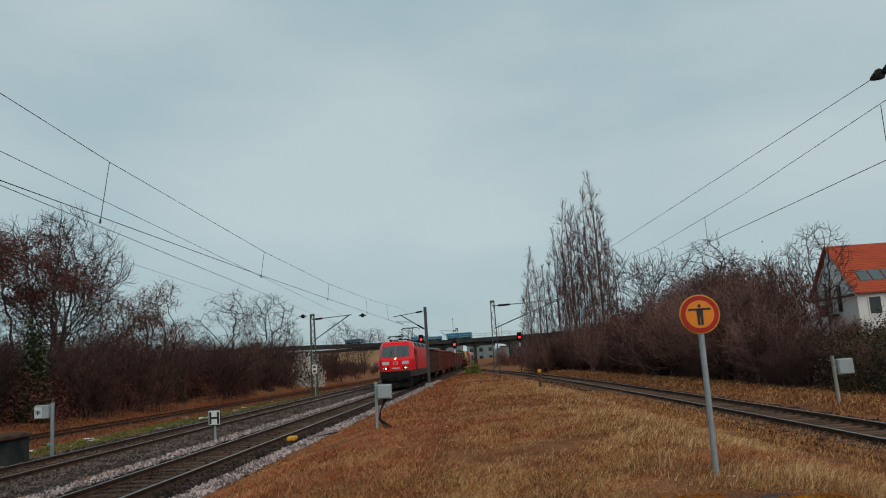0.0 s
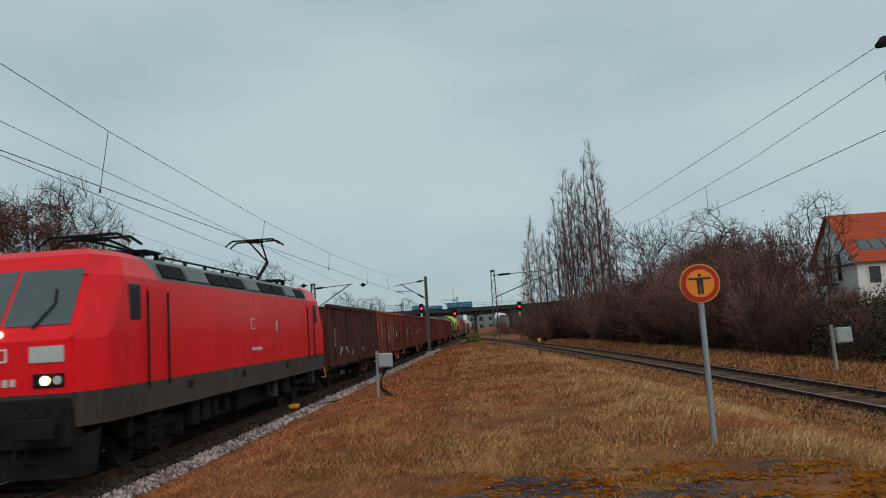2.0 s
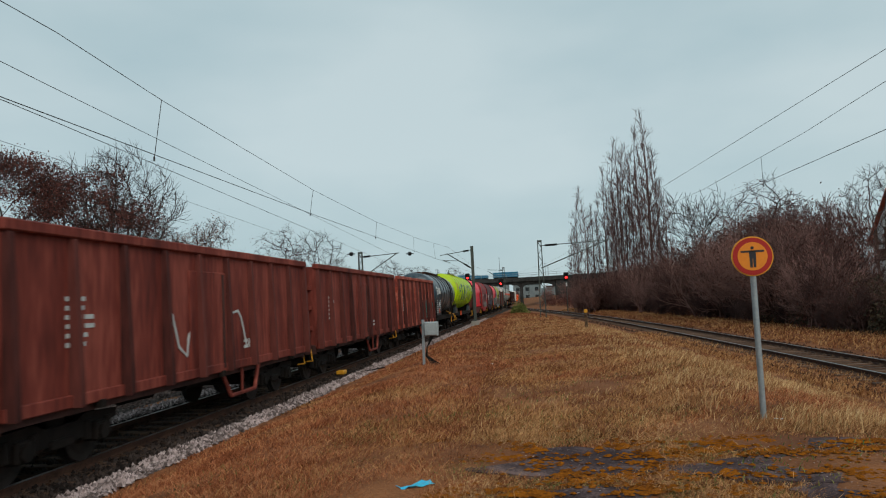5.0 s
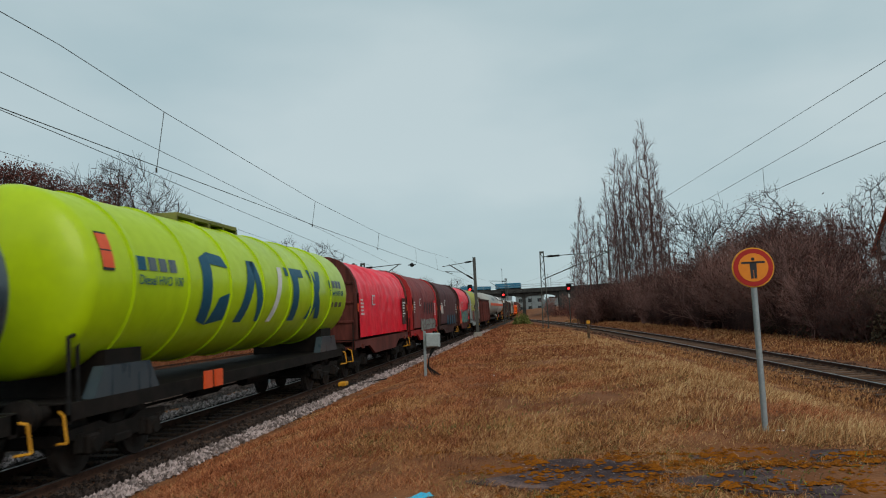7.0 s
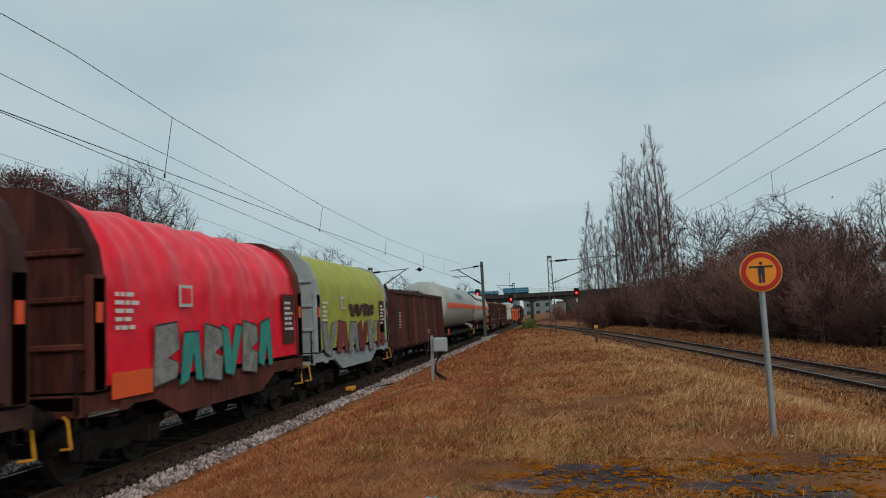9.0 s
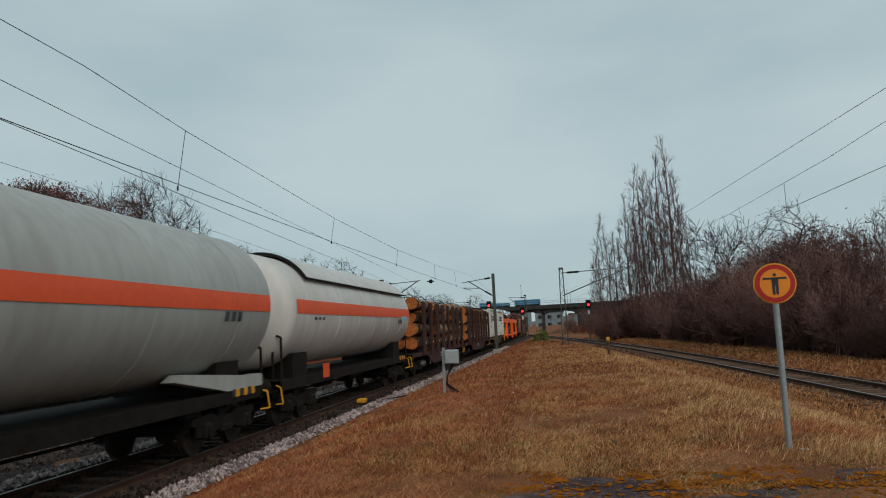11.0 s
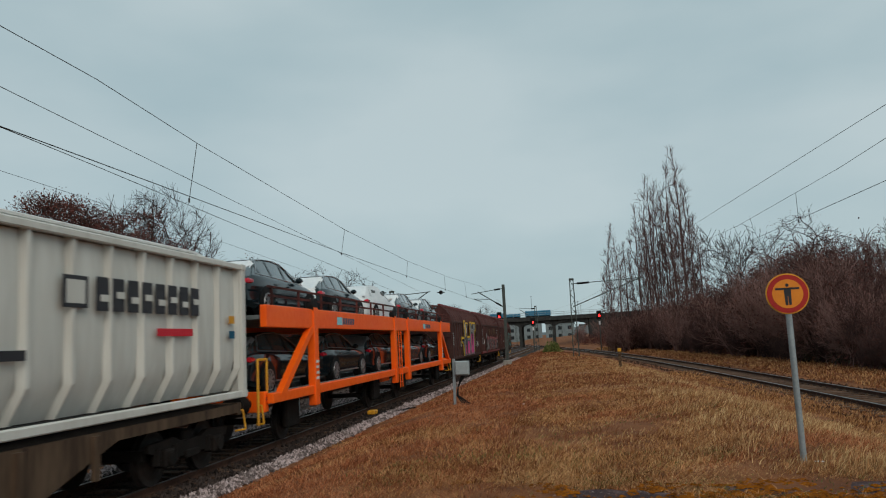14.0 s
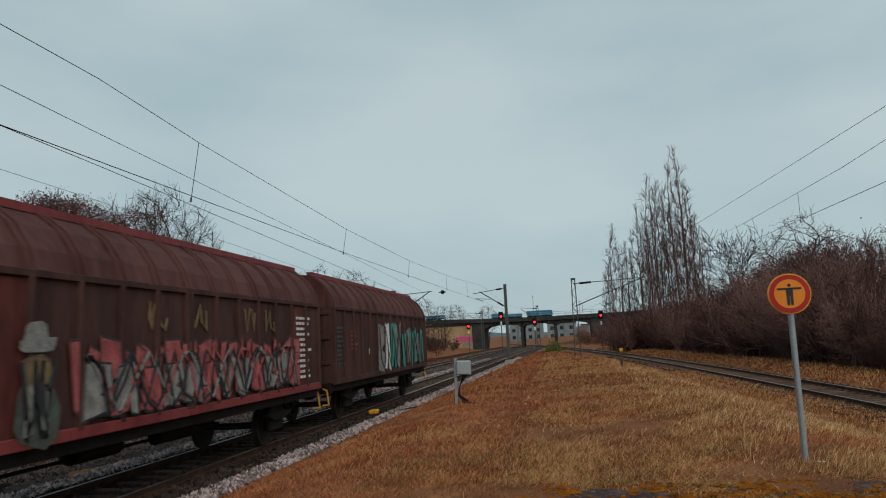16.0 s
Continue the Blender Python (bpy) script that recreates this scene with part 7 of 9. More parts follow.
tank_text(tank, "Diesel HVO 100", 2.0, 93, 0.23, 1.5, GZ)
tank_text(tank, "Diesel HVO 100", 13.45, 93, 0.23, 1.5, GZ)
for i in range(3):
    cyl_patch(tank, 1.512, GZ, [(13.6 + i * 0.5, 107), (13.9 + i * 0.5, 107), (13.9 + i * 0.5, 101), (13.6 + i * 0.5, 101)], M_TANKG, label="small dark lettering bar")
for a0, a1, o, mm in ((62, 86, 0.012, M_INK), (63.5, 73.5, 0.016, M_STRIPE), (74.5, 84.5, 0.016, M_STRIPE)):
    cyl_patch(tank, 1.5 + o, GZ, [(0.98, a1), (1.3, a1), (1.3, a0), (0.98, a0)], mm, "hazard_plate", "orange and black hazard plate")
bm = bmesh.new()
for y in (1.2, GL - 3.2):
    prism(bm, [(y, 1.15), (y + 2.0, 1.15), (y + 1.7, 1.62), (y + 0.3, 1.62)], 1.0, 1.2)
part("cradle_plate", bm, M_TANKG, root, "slate-grey cradle plate")
bm = bmesh.new()
pipe(bm, [(1.25, 0.5, 1.0), (1.25, 0.5, 2.1), (1.1, 0.95, 2.15), (1.1, 0.95, 1.0)], 0.03)
part("end_rail", bm, M_BLACK, root)
bm = bmesh.new()
box(bm, -0.5, 0.5, 5.4, 8.6, 4.5, 4.58)
for y in np.arange(5.4, 8.7, 0.8):
    box(bm, -0.5, 0.5, y - 0.03, y + 0.03, 4.4, 4.52)
part("catwalk", bm, M_GREEN, root, "green roof catwalk")
for y in (5.0, 5.5):
    part("hazard_plate", newbox(1.2, 1.24, y, y + 0.35, 0.9, 1.25), M_STRIPE, root, "orange plate under the tank")


def coil_wagon(s0, L, tarp, frame_mat, label, seed):
    root = vehicle("covered_coil_wagon", label, "freight wagon", s0)
    rng = random.Random(seed)
    underframe(root, L, frame_mat, 0.95, 1.2, 0.35, 1.36, 0.5)
    ends(root, L)
    bogie(root, 2.0)
    bogie(root, L - 2.0)

    def hood(w, zt, zb=1.15):
        p = [(w, zb)] + [(w, zb + (2.75 - zb) * k) for k in (0.5, 1.0)]
        p += [(w * math.cos(a) ** 0.85, 2.75 + (zt - 2.75) * math.sin(a)) for a in (0.35, 0.7, 1.0, 1.3)]
        return p + [(0, zt)] + [(-a, b) for a, b in p[::-1]]
    bm = bmesh.new()
    rows = []
    n = 66
    prof = []
    base = hood(1.4, 4.13)
    for (xa, za), (xb, zb) in zip(base, base[1:]):
        prof += [(xa + (xb - xa) * k / 3, za + (zb - za) * k / 3) for k in range(3)]
    prof.append(base[-1])
    for i in range(n + 1):
        y = 1.0 + (L - 2.0) * i / n
        u = (y / 1.55) % 1.0
        sag = (-0.05 if tarp is M_TARPR else -0.015) * math.sin(math.pi * u) ** 0.6
        row = []
        for j, (x, z) in enumerate(prof):
            fold = 0.013 * math.sin(9.0 * y + 2.2 * z + 3.0 * math.sin(1.3 * y + seed)) * (0.4 + 0.6 * (z > 2.3)) + 0.010 * math.sin(4.1 * y - 5.0 * z + seed) + rng.uniform(-0.004, 0.004)
            o = (sag if z > 2.2 else 0.5 * sag) + fold
            row.append((x + (o * (1 if x > 0 else -1) if abs(x) > 0.15 else 0), y + 0.02 * math.sin(3 * z + y), z + (o if z > 2.8 else 0)))
        rows.append(row)
    loft(bm, rows, cap=False, closed=False)
    part("tarpaulin", bm, tarp, root, "taut tarpaulin hood over hidden hoops", smooth=True)
    for y in (0.72, L - 1.0):
        bm = bmesh.new()
        prism(bm, hood(1.44, 4.19, 1.1), y, y + 0.28, axis=1)
        end = part("end_wall", bm, frame_mat, root, "steel end wall")
        for z in (1.7, 2.4, 3.1):
            part("end_rib", newbox(-1.3, 1.3, y - 0.06, y + 0.34, z, z + 0.1, bev=0.02), frame_mat, end)
        part("hazard_diamond", newbox(1.44, 1.45, y + 0.06, y + 0.22, 2.1, 2.4), M_STRIPE, end, "orange hazard label")
        for s in (-1, 1):
            part("corner_post", newbox(s * 1.38 - 0.06, s * 1.38 + 0.06, y - 0.05, y + 0.33, 1.1, 2.8, bev=0.01), frame_mat, end)
    for y in (0.62, L - 0.66):
        ladder(root, 1.3, y, 0.6, 1.7, M_UNDER, 0.25)
    part("data_board", newbox(1.41, 1.43, L - 2.1, L - 1.3, 1.45, 2.7), M_WAGOND if tarp is not M_TARPW else M_REDM, root, "board with white lettering")
    data_plate(root, 1.43, L - 2.0, 2.45, rng, M_WHITE, 6, 0.5)
    data_plate(root, 1.43, 1.3, 2.5, rng, M_WHITE, 5, 0.5)
    part("emblem", newbox(1.405, 1.418, 3.4, 3.9, 2.35, 2.75), M_PANEL, root, "pale framed emblem")
    part("emblem_field", newbox(1.412, 1.424, 3.46, 3.84, 2.41, 2.69), tarp, root)
    for y in (1.5, L - 1.7):
        part("rope_hook", newbox(1.36, 1.44, y, y + 0.18, 0.75, 0.9), frame_mat, root)
    raise_body(root, 0.27, 0.12)
    return root, rng


R = [208.25, 220.25, 231.4, 243.6, 254.5, 265.6]
coil_wagon(R[0], 12.0, M_TARPR, M_WAGON, "coil wagon with a bright red shiny tarpaulin hood", 1)
root, rng = coil_wagon(R[1], 11.1, M_TARPW, M_REDFRAME, "coil wagon with a weathered dark red hood and graffiti", 2)
graffiti(root, 1.42, 3.6, 9.2, 1.25, 1.85, rng, [M_SPRAYG], "grey sprayed letters", 9)
for k in range(5):
    y = 5.0 + k * 0.95
    bm = bmesh.new()
    prism(bm, [(y, 2.2), (y + 0.16, 2.15), (y + 0.45, 2.7), (y + 0.3, 2.85), (y + 0.05, 2.8)], 1.42, 1.428)
    part("graffiti", bm, M_INK, root, "black sprayed stroke")
root, rng = coil_wagon(R[2], 12.2, M_TARPB, M_WAGOND, "coil wagon with a dark brown hood and dull graffiti", 3)
graffiti(root, 1.42, 4.6, 10.4, 1.3, 2.0, rng, [M_LETTER, M_WAGOND], "dark blue sprayed letters", 8)
line_tag(root, 1.43, 1.3, 2.4, 2.1, 2.7, rng, M_WHITE, "white sprayed tag", 10)
root, rng = coil_wagon(R[3], 10.9, M_TARPR, M_WAGON, "coil wagon with a red hood and teal graffiti", 4)
graffiti(root, 1.42, 2.4, 8.0, 1.25, 2.3, rng, [M_SPRAYG, M_SPRAYT], "grey and teal sprayed letters", 6)
side_bar(root, 1.418, 1.2, 2.4, 1.2, 1.6, M_STRIPE, "graffiti", label="orange sprayed patch")
root, rng = coil_wagon(R[4], 11.1, M_TARPY, M_GREYBOX, "coil wagon with a yellow-green hood", 5)
graffiti(root, 1.42, 1.3, 9.8, 1.2, 2.2, rng, [M_SPRAYG, M_TARPW], "dull grey and pink sprayed letters", 6)
graffiti(root, 1.42, 4.5, 8.0, 2.4, 2.8, rng, [M_WAGOND], "dark sprayed letters", 4)


def scrap_heap(root, L, seed):
    rng = np.random.default_rng(seed)
    n = 1500
    y = rng.uniform(0.9, L - 0.9, n)
    x = rng.uniform(-1.25, 1.25, n)
    z = 3.0 + 0.75 * (1 - (x / 1.3) ** 2) * (0.75 + 0.25 * np.sin(y * 1.4)) * rng.uniform(0.8, 1, n)
    v, f = leaf_quads(rng, np.stack([x, y, z], 1), 0.2, 0.03)
    part("scrap_heap", mesh_np("scrap_heap", v, f, M_LOG), None, root, "heap of brown wood scrap")


root = open_wagon(265.6, 16.2, M_WAGOND, "dark brown open wagon heaped with wood scrap", 21)
scrap_heap(root, 16.2, 6)


# pressure-gas tank wagons
def gas_wagon(s0, L, r, cz, material, label, shield):
    def deg(z):
        return math.degrees(math.acos((z - cz) / r))
    root, tank = tank_wagon(s0, L, r, cz, material, label, bands=(), ends_in=0.5, dish=0.5)
    cyl_patch(tank, r + 0.012, cz, [(1.0, deg(2.79)), (L - 1.0, deg(2.79)), (L - 1.0, deg(3.15)), (1.0, deg(3.15))], M_STRIPE, "stripe", "orange stripe along the tank", 3, 6)
    for y in np.linspace(2.6, L - 2.6, 6):
        bm = bmesh.new()
        tank_ring(bm, y, 0.02, r - 0.03, cz)
        part("weld_seam", bm, material, tank, smooth=True)
    rng = random.Random(int(s0))
    for i in range(3):
        cyl_patch(tank, r + 0.012, cz, [(L - 3.3 + i * 0.3, 104), (L - 3.1 + i * 0.3, 104), (L - 3.1 + i * 0.3, 97), (L - 3.3 + i * 0.3, 97)], M_TANKG)
        cyl_patch(tank, r + 0.012, cz, [(2.4 + i * 0.35, 100), (2.62 + i * 0.35, 100), (2.62 + i * 0.35, 97), (2.4 + i * 0.35, 97)], M_TANKG)
    if shield:
        bm = bmesh.new()
        loft(bm, [[((r + 0.1) * math.sin(a), y, cz + (r + 0.1) * math.cos(a)) for a in np.linspace(-1.0, 1.0, 15)] for y in np.linspace(2.2, L - 1.2, 8)], cap=False, closed=False)
        bmesh.ops.solidify(bm, geom=bm.faces[:], thickness=0.04)
        part("sun_shield", bm, material, root, "raised sun shield over the tank", smooth=False)
        bm = bmesh.new()
        pipe(bm, [((r + 0.1) * math.sin(a), 2.18, cz + (r + 0.1) * math.cos(a)) for a in np.linspace(-1.0, 1.0, 15)], 0.04)
        pipe(bm, [((r + 0.1) * math.sin(1.0), y, cz + (r + 0.1) * math.cos(1.0)) for y in (2.2, L - 1.2)], 0.03)
        part("shield_edge", bm, M_BLACK, root)
    bm = bmesh.new()
    pipe(bm, [(1.2, 0.6, 1.0), (1.2, 0.6, 2.2), (0.9, 0.8, 2.3), (0.9, 0.8, 1.0)], 0.03)
    part("end_rail", bm, M_UNDER, root)
    bm = bmesh.new()
    pipe(bm, [(1.2, L - 0.6, 1.0), (1.2, L - 0.6, 2.0), (0.9, L - 0.8, 2.0)], 0.03)
    part("end_rail", bm, M_UNDER, root)
    if not shield:
        bm = bmesh.new()
        prism(bm, [(L - 4.6, 1.5), (L - 4.3, 1.62), (L - 1.3, 1.42), (L - 0.55, 1.42), (L - 0.55, 1.16), (L - 2.4, 1.16)], 0.95, 1.22)
        part("bolster_plate", bm, material, root, "pale wedge plate over the bogie")
    for k in range(6):
        part("hazard_stripe", newbox(1.2, 1.24, L - 2.2 + k * 0.2, L - 2.08 + k * 0.2, 1.02, 1.18), M_YELLOW if k % 2 else M_INK, root)
    part("hazard_plate", newbox(1.2, 1.24, 3.9, 4.4, 1.0, 1.4), M_STRIPE, root, "orange hazard plate")
    return root, tank


root, tank = gas_wagon(281.8, 21.5, 1.61, 2.96, M_GASG, "long pale grey pressure-gas tank wagon with an orange stripe", False)
for k in range(4):
    y = 7.5 + k * 1.0
    cyl_patch(tank, 1.625, 2.96, [(y, 72), (y + 0.5, 72), (y + 0.65, 56), (y + 0.15, 56)], M_LETTER, label="blue block marking")
root, tank = gas_wagon(303.4, 16.5, 1.5, 2.9, M_GASW, "white pressure-gas tank wagon with an orange stripe and sun shield", True)
for k in range(3):
    cyl_patch(tank, 1.512, 2.9, [(13.9 + k * 0.35, 98), (14.15 + k * 0.35, 98), (14.15 + k * 0.35, 92), (13.9 + k * 0.35, 92)], M_SPRAYB, label="small blue marking")
bm = bmesh.new()
tank_ring(bm, 0.0, 0.1, 0.3, 0.0, 20)
part("manhole", bm, M_UNDER, root, at=pose(0.7, 0.85, 2.2, 0, 0, 0))


# logs
def log_mesh(key, seed, length, r):
    if key in CACHE:
        return CACHE[key]
    rng = random.Random(seed)
    bm = bmesh.new()
    n, k = 14, 7
    rows = []
    ph = rng.uniform(0, 6)
    lump = [1 + 0.07 * math.sin(2 * 2 * math.pi * j / n + ph) + 0.05 * math.sin(3 * 2 * math.pi * j / n + 2 * ph) + rng.uniform(-0.02, 0.02) for j in range(n)]
    for i in range(k + 1):
        y = length * i / k
        rr = r * (1.06 - 0.12 * i / k)
        bx, bz = 0.025 * math.sin(ph + i * 0.7), 0.025 * math.cos(ph + i * 0.6)
        rows.append([(bx + rr * lump[j] * rng.uniform(0.97, 1.03) * math.sin(2 * math.pi * j / n), y, bz + rr * lump[j] * rng.uniform(0.97, 1.03) * math.cos(2 * math.pi * j / n)) for j in range(n)])
    loft(bm, rows)
    for f in bm.faces:
        if len(f.verts) > 4:
            f.material_index = 1
        else:
            f.smooth = True
    me = bpy.data.meshes.new("log")
    bm.normal_update()
    bm.to_mesh(me)
    bm.free()
    me.materials.append(M_LOGO if key.startswith("log5") or key.startswith("log2") else M_LOG)
    me.materials.append(M_LOGEND)
    CACHE[key] = me
    return me


def log_wagon(s0, L, seed):
    root = vehicle("log_wagon", "rusty brown stake wagon loaded with sawn tree trunks", "freight wagon", s0)
    rng = random.Random(seed)
    underframe(root, L, M_WAGOND, 0.98, 1.15, 0.5, 1.3, 0.5)
    ends(root, L)
    bogie(root, 2.3)
    bogie(root, L - 2.3)

    def post(bm):
        for o in (-0.17, 0.17):
            loft(bm, [[(-0.06, o - 0.07, z), (0.07, o - 0.07, z), (0.07, o + 0.07, z), (-0.06, o + 0.07, z)] for z in (1.0, 3.62)])
        for z in (1.1, 2.2, 3.4):
            box(bm, -0.04, 0.05, -0.17, 0.17, z, z + 0.1)
    ys = [3.55 + (L - 4.75) * i / 7 for i in range(8)]
    for y in ys:
        for s in (-1, 1):
            st = part("stanchion", cached("stanchion", post, M_WAGOND), None, root, "dark brown double steel stanchion", at=(s * 1.36, y, 0))
            part("reflector", newbox(0.07, 0.08, -0.04, 0.04, 1.55, 1.68), M_PANEL, st)
        part("cross_bolster", newbox(-1.35, 1.35, y - 0.12, y + 0.12, 1.12, 1.3, bev=0.01), M_WAGOND, root)
    rng2 = random.Random(seed + 1)
    data_plate(root, 1.31, L * 0.45, 0.9, rng2, M_PANEL, 2, 1.0)
    for k in range(3):
        part("marking_field", newbox(1.3, 1.308, 5.2 + k * 3.4, 6.0 + k * 3.4, 0.62, 0.9), M_WAGON, root)
    n = 3
    seg = (L - 2.7) / n
    for k in range(n):
        y0 = 2.1 + k * seg
        stack = thing("log_stack", "stack of brown tree trunks with orange sawn ends", "logs", (TX, s0 + y0, 0), "log stacks on the wagons")
        MOVERS.append((stack, TX, s0 + y0, 0.0, 0.0))
        z = 1.3
        row = 0
        while row < 4:
            cnt = 4
            for c in range(cnt):
                x = (c - (cnt - 1) / 2) * 0.65
                kk = rng.randrange(6)
                ln = seg - 0.35
                dy = rng.uniform(-0.3, 0.65)
                flip = rng.random() < 0.5
                me = log_mesh("log%d_%d" % (kk, round(ln * 10)), kk, ln - 0.25, 0.255 + 0.019 * kk)
                m = Matrix.Translation((x + rng.uniform(-0.05, 0.05), dy if not flip else dy + ln - 0.25, z + 0.265 + 0.019 * kk)) @ Matrix.Rotation(math.pi if flip else 0.0, 4, "Z") @ Matrix.Rotation(rng.uniform(0, 6.28), 4, "Y")
                part("log", me, None, stack, at=m)
            z += 0.635
            row += 1
    for y in np.linspace(2.0, L - 2.0, 6):
        bm = bmesh.new()
        pipe(bm, [(1.42, y, 1.2), (1.42, y, 3.6), (1.05, y, 3.93), (0, y, 3.98), (-1.05, y, 3.93), (-1.42, y, 3.6), (-1.42, y, 1.2)], 0.018, 5)
        part("lashing_strap", bm, M_BLACK, root)


log_wagon(319.8, 19.5, 31)
log_wagon(339.3, 20.1, 32)


# container wagon
def container_wagon(s0, L):
    root = vehicle("container_wagon", "dirty tan container wagon with deep side frames", "freight wagon", s0)
    m = mat("dirty_tan_frame", (0.035, 0.022, 0.015), (0.13, 0.085, 0.055), 0.8, size=0.7, bump=0.1, streak=True)
    underframe(root, L, m, 0.98, 1.15, 0.52, 1.26, 0.5)
    ends(root, L)
    bogie(root, 2.2)
    bogie(root, L - 2.2)
    for i in range(7):
        y = 5.4 + i * (L - 10.8) / 6
        part("frame_rib", newbox(1.26, 1.33, y - 0.06, y + 0.06, 0.5, 1.12), m, root)
    part("hazard_board", newbox(1.31, 1.33, 3.6, 4.4, 1.0, 1.1), M_YELLOW, root)
    rng = random.Random(9)
    data_plate(root, 1.31, 8.0, 0.85, rng, M_PANEL, 2, 1.0)


def bulk_container(s0, L, first):
    root = thing("freight_container", "white ribbed bulk container with dark lettering bars", "container", (TX, s0, 1.27), "containers on the wagon")
    MOVERS.append((root, TX, s0, 1.27, 0.0))
    h, w = 2.74, 1.25
    for s in (-1, 1):
        n = 9
        st = (L - 0.34) / n
        bm = bmesh.new()
        rows = []
        for z, inset in ((0.14, 0.3), (0.45, 0.13), (0.8, 0.04), (1.3, 0.02), (h - 0.5, 0.02), (h - 0.12, 0.05)):
            row = []
            for k in range(n * 6 + 1):
                u = (k % 6) / 6
                row.append((s * (w - 0.09 - inset + 0.05 * math.sin(math.pi * u) ** 0.7), 0.17 + k * st / 6, z))
            rows.append(row)
        loft(bm, rows, cap=False, closed=False)
        part("side_panel", bm, M_CONT, root, "white bulging side panel drawn in at the foot", smooth=True)
        for k in range(n + 1):
            y = 0.17 + k * st
            bm = bmesh.new()
            loft(bm, [[(s * (w - 0.12 - inset), y - 0.07, z), (s * (w + 0.0 - inset), y - 0.035, z), (s * (w + 0.0 - inset), y + 0.035, z), (s * (w - 0.12 - inset), y + 0.07, z)] for z, inset in ((0.14, 0.26), (0.42, 0.1), (0.6, 0.0), (h - 0.1, 0.0))])
            part("side_pillar", bm, M_CONT, root)
        part("top_rail", newbox(s * w - 0.05, s * w + 0.05, 0, L, h - 0.12, h, bev=0.02), M_CONT, root)
        part("bottom_rail", newbox(s * w - 0.05, s * w + 0.05, 0, L, 0, 0.14, bev=0.02), M_CONT, root)
        for y in (0.0, L - 0.17):
            post = part("corner_post", newbox(s * w - 0.08, s * w + 0.06, y, y + 0.17, 0, h, bev=0.01), M_CONT, root)
            for z in (0, h - 0.12):
                part("corner_casting", newbox(s * w - 0.09, s * w + 0.075, y - 0.01, y + 0.18, z, z + 0.125, bev=0.012), M_CONT, post)
    for y in (0.05, L - 0.05):
        part("end_panel", newbox(-w, w, y - 0.02, y + 0.02, 0.05, h - 0.05), M_CONT, root)
    part("roof_panel", newbox(-w, w, 0.05, L - 0.05, h - 0.1, h - 0.02, bev=0.02), M_CONT, root)
    bm = bmesh.new()
    pipe(bm, [(1.0, 0.6, h + 0.02), (1.15, 1.0, h + 0.06), (1.2, 2.0, h + 0.05), (1.2, L - 2.0, h + 0.05), (1.22, L - 1.0, h - 0.1)], 0.035)
    part("cover_roller", bm, M_WHITE, root)
    x = w + 0.006
    rng = random.Random(int(s0))
    if first:
        part("emblem", newbox(x, x + 0.006, 1.3, 2.5, 1.42, 2.28), M_REDM, root, "red framed emblem")
        part("emblem_field", newbox(x + 0.006, x + 0.01, 1.3, 2.5, 1.52, 2.18), M_CONT, root)
        for k in range(2):
            part("emblem_bar", newbox(x + 0.01, x + 0.016, 1.4 + k * 0.54, 1.86 + k * 0.54, 1.6, 2.1), M_REDM, root)
            part("emblem_bar", newbox(x + 0.016, x + 0.02, 1.52 + k * 0.54, 1.73 + k * 0.54, 1.72, 1.98), M_CONT, root)
        y = 2.75
    else:
        part("emblem", newbox(x, x + 0.006, 2.6, 3.15, 1.65, 2.1), M_INK, root, "black outline emblem")
        part("emblem_field", newbox(x + 0.006, x + 0.01, 2.67, 3.08, 1.71, 2.04), M_CONT, root)
        side_bar(root, x, 5.0, 6.2, 1.25, 1.38, M_REDM, label="red lettering bar")
        y = 3.35
    for k in range(8):
        yy = y + k * 0.4
        side_bar(root, x, yy, yy + 0.29, 1.62, 2.12, M_INK, label="black lettering block")
        side_bar(root, x + 0.009, yy + 0.09, yy + 0.29, 1.76 + 0.06 * (k % 2), 1.86 + 0.06 * (k % 2), M_CONT)
    side_bar(root, x, 1.3, 1.9, 0.95, 1.08, M_INK, label="small black lettering bar")
    side_bar(root, x, 0.5, 0.75, 0.98, 1.2, M_STRIPE, label="orange label")
    side_bar(root, x, L - 0.7, L - 0.45, 1.5, 1.65, M_YELLOW, label="yellow label")
    side_bar(root, x, L - 0.7, L - 0.45, 1.2, 1.35, M_LETTER, label="blue label")
    bm = bmesh.new()
    pipe(bm, [(0.55, -0.03, h - 0.05), (0.45, -0.06, 1.8), (0.5, -0.08, 1.2), (0.45, -0.06, 0.8)], 0.05, 8)
    part("hose", bm, M_BLACK, root, "black hose on the end")
    for z in (1.9, 2.15, 2.35):
        part("lettering_bar", newbox(-0.6, 0.35, 0.015, 0.028, z, z + 0.1), M_INK, root)


container_wagon(359.4, 20.0)
bulk_container(361.4, 9.0, True)
bulk_container(370.7, 8.4, False)


# car carrier
K0, KL = 379.5, 26.6


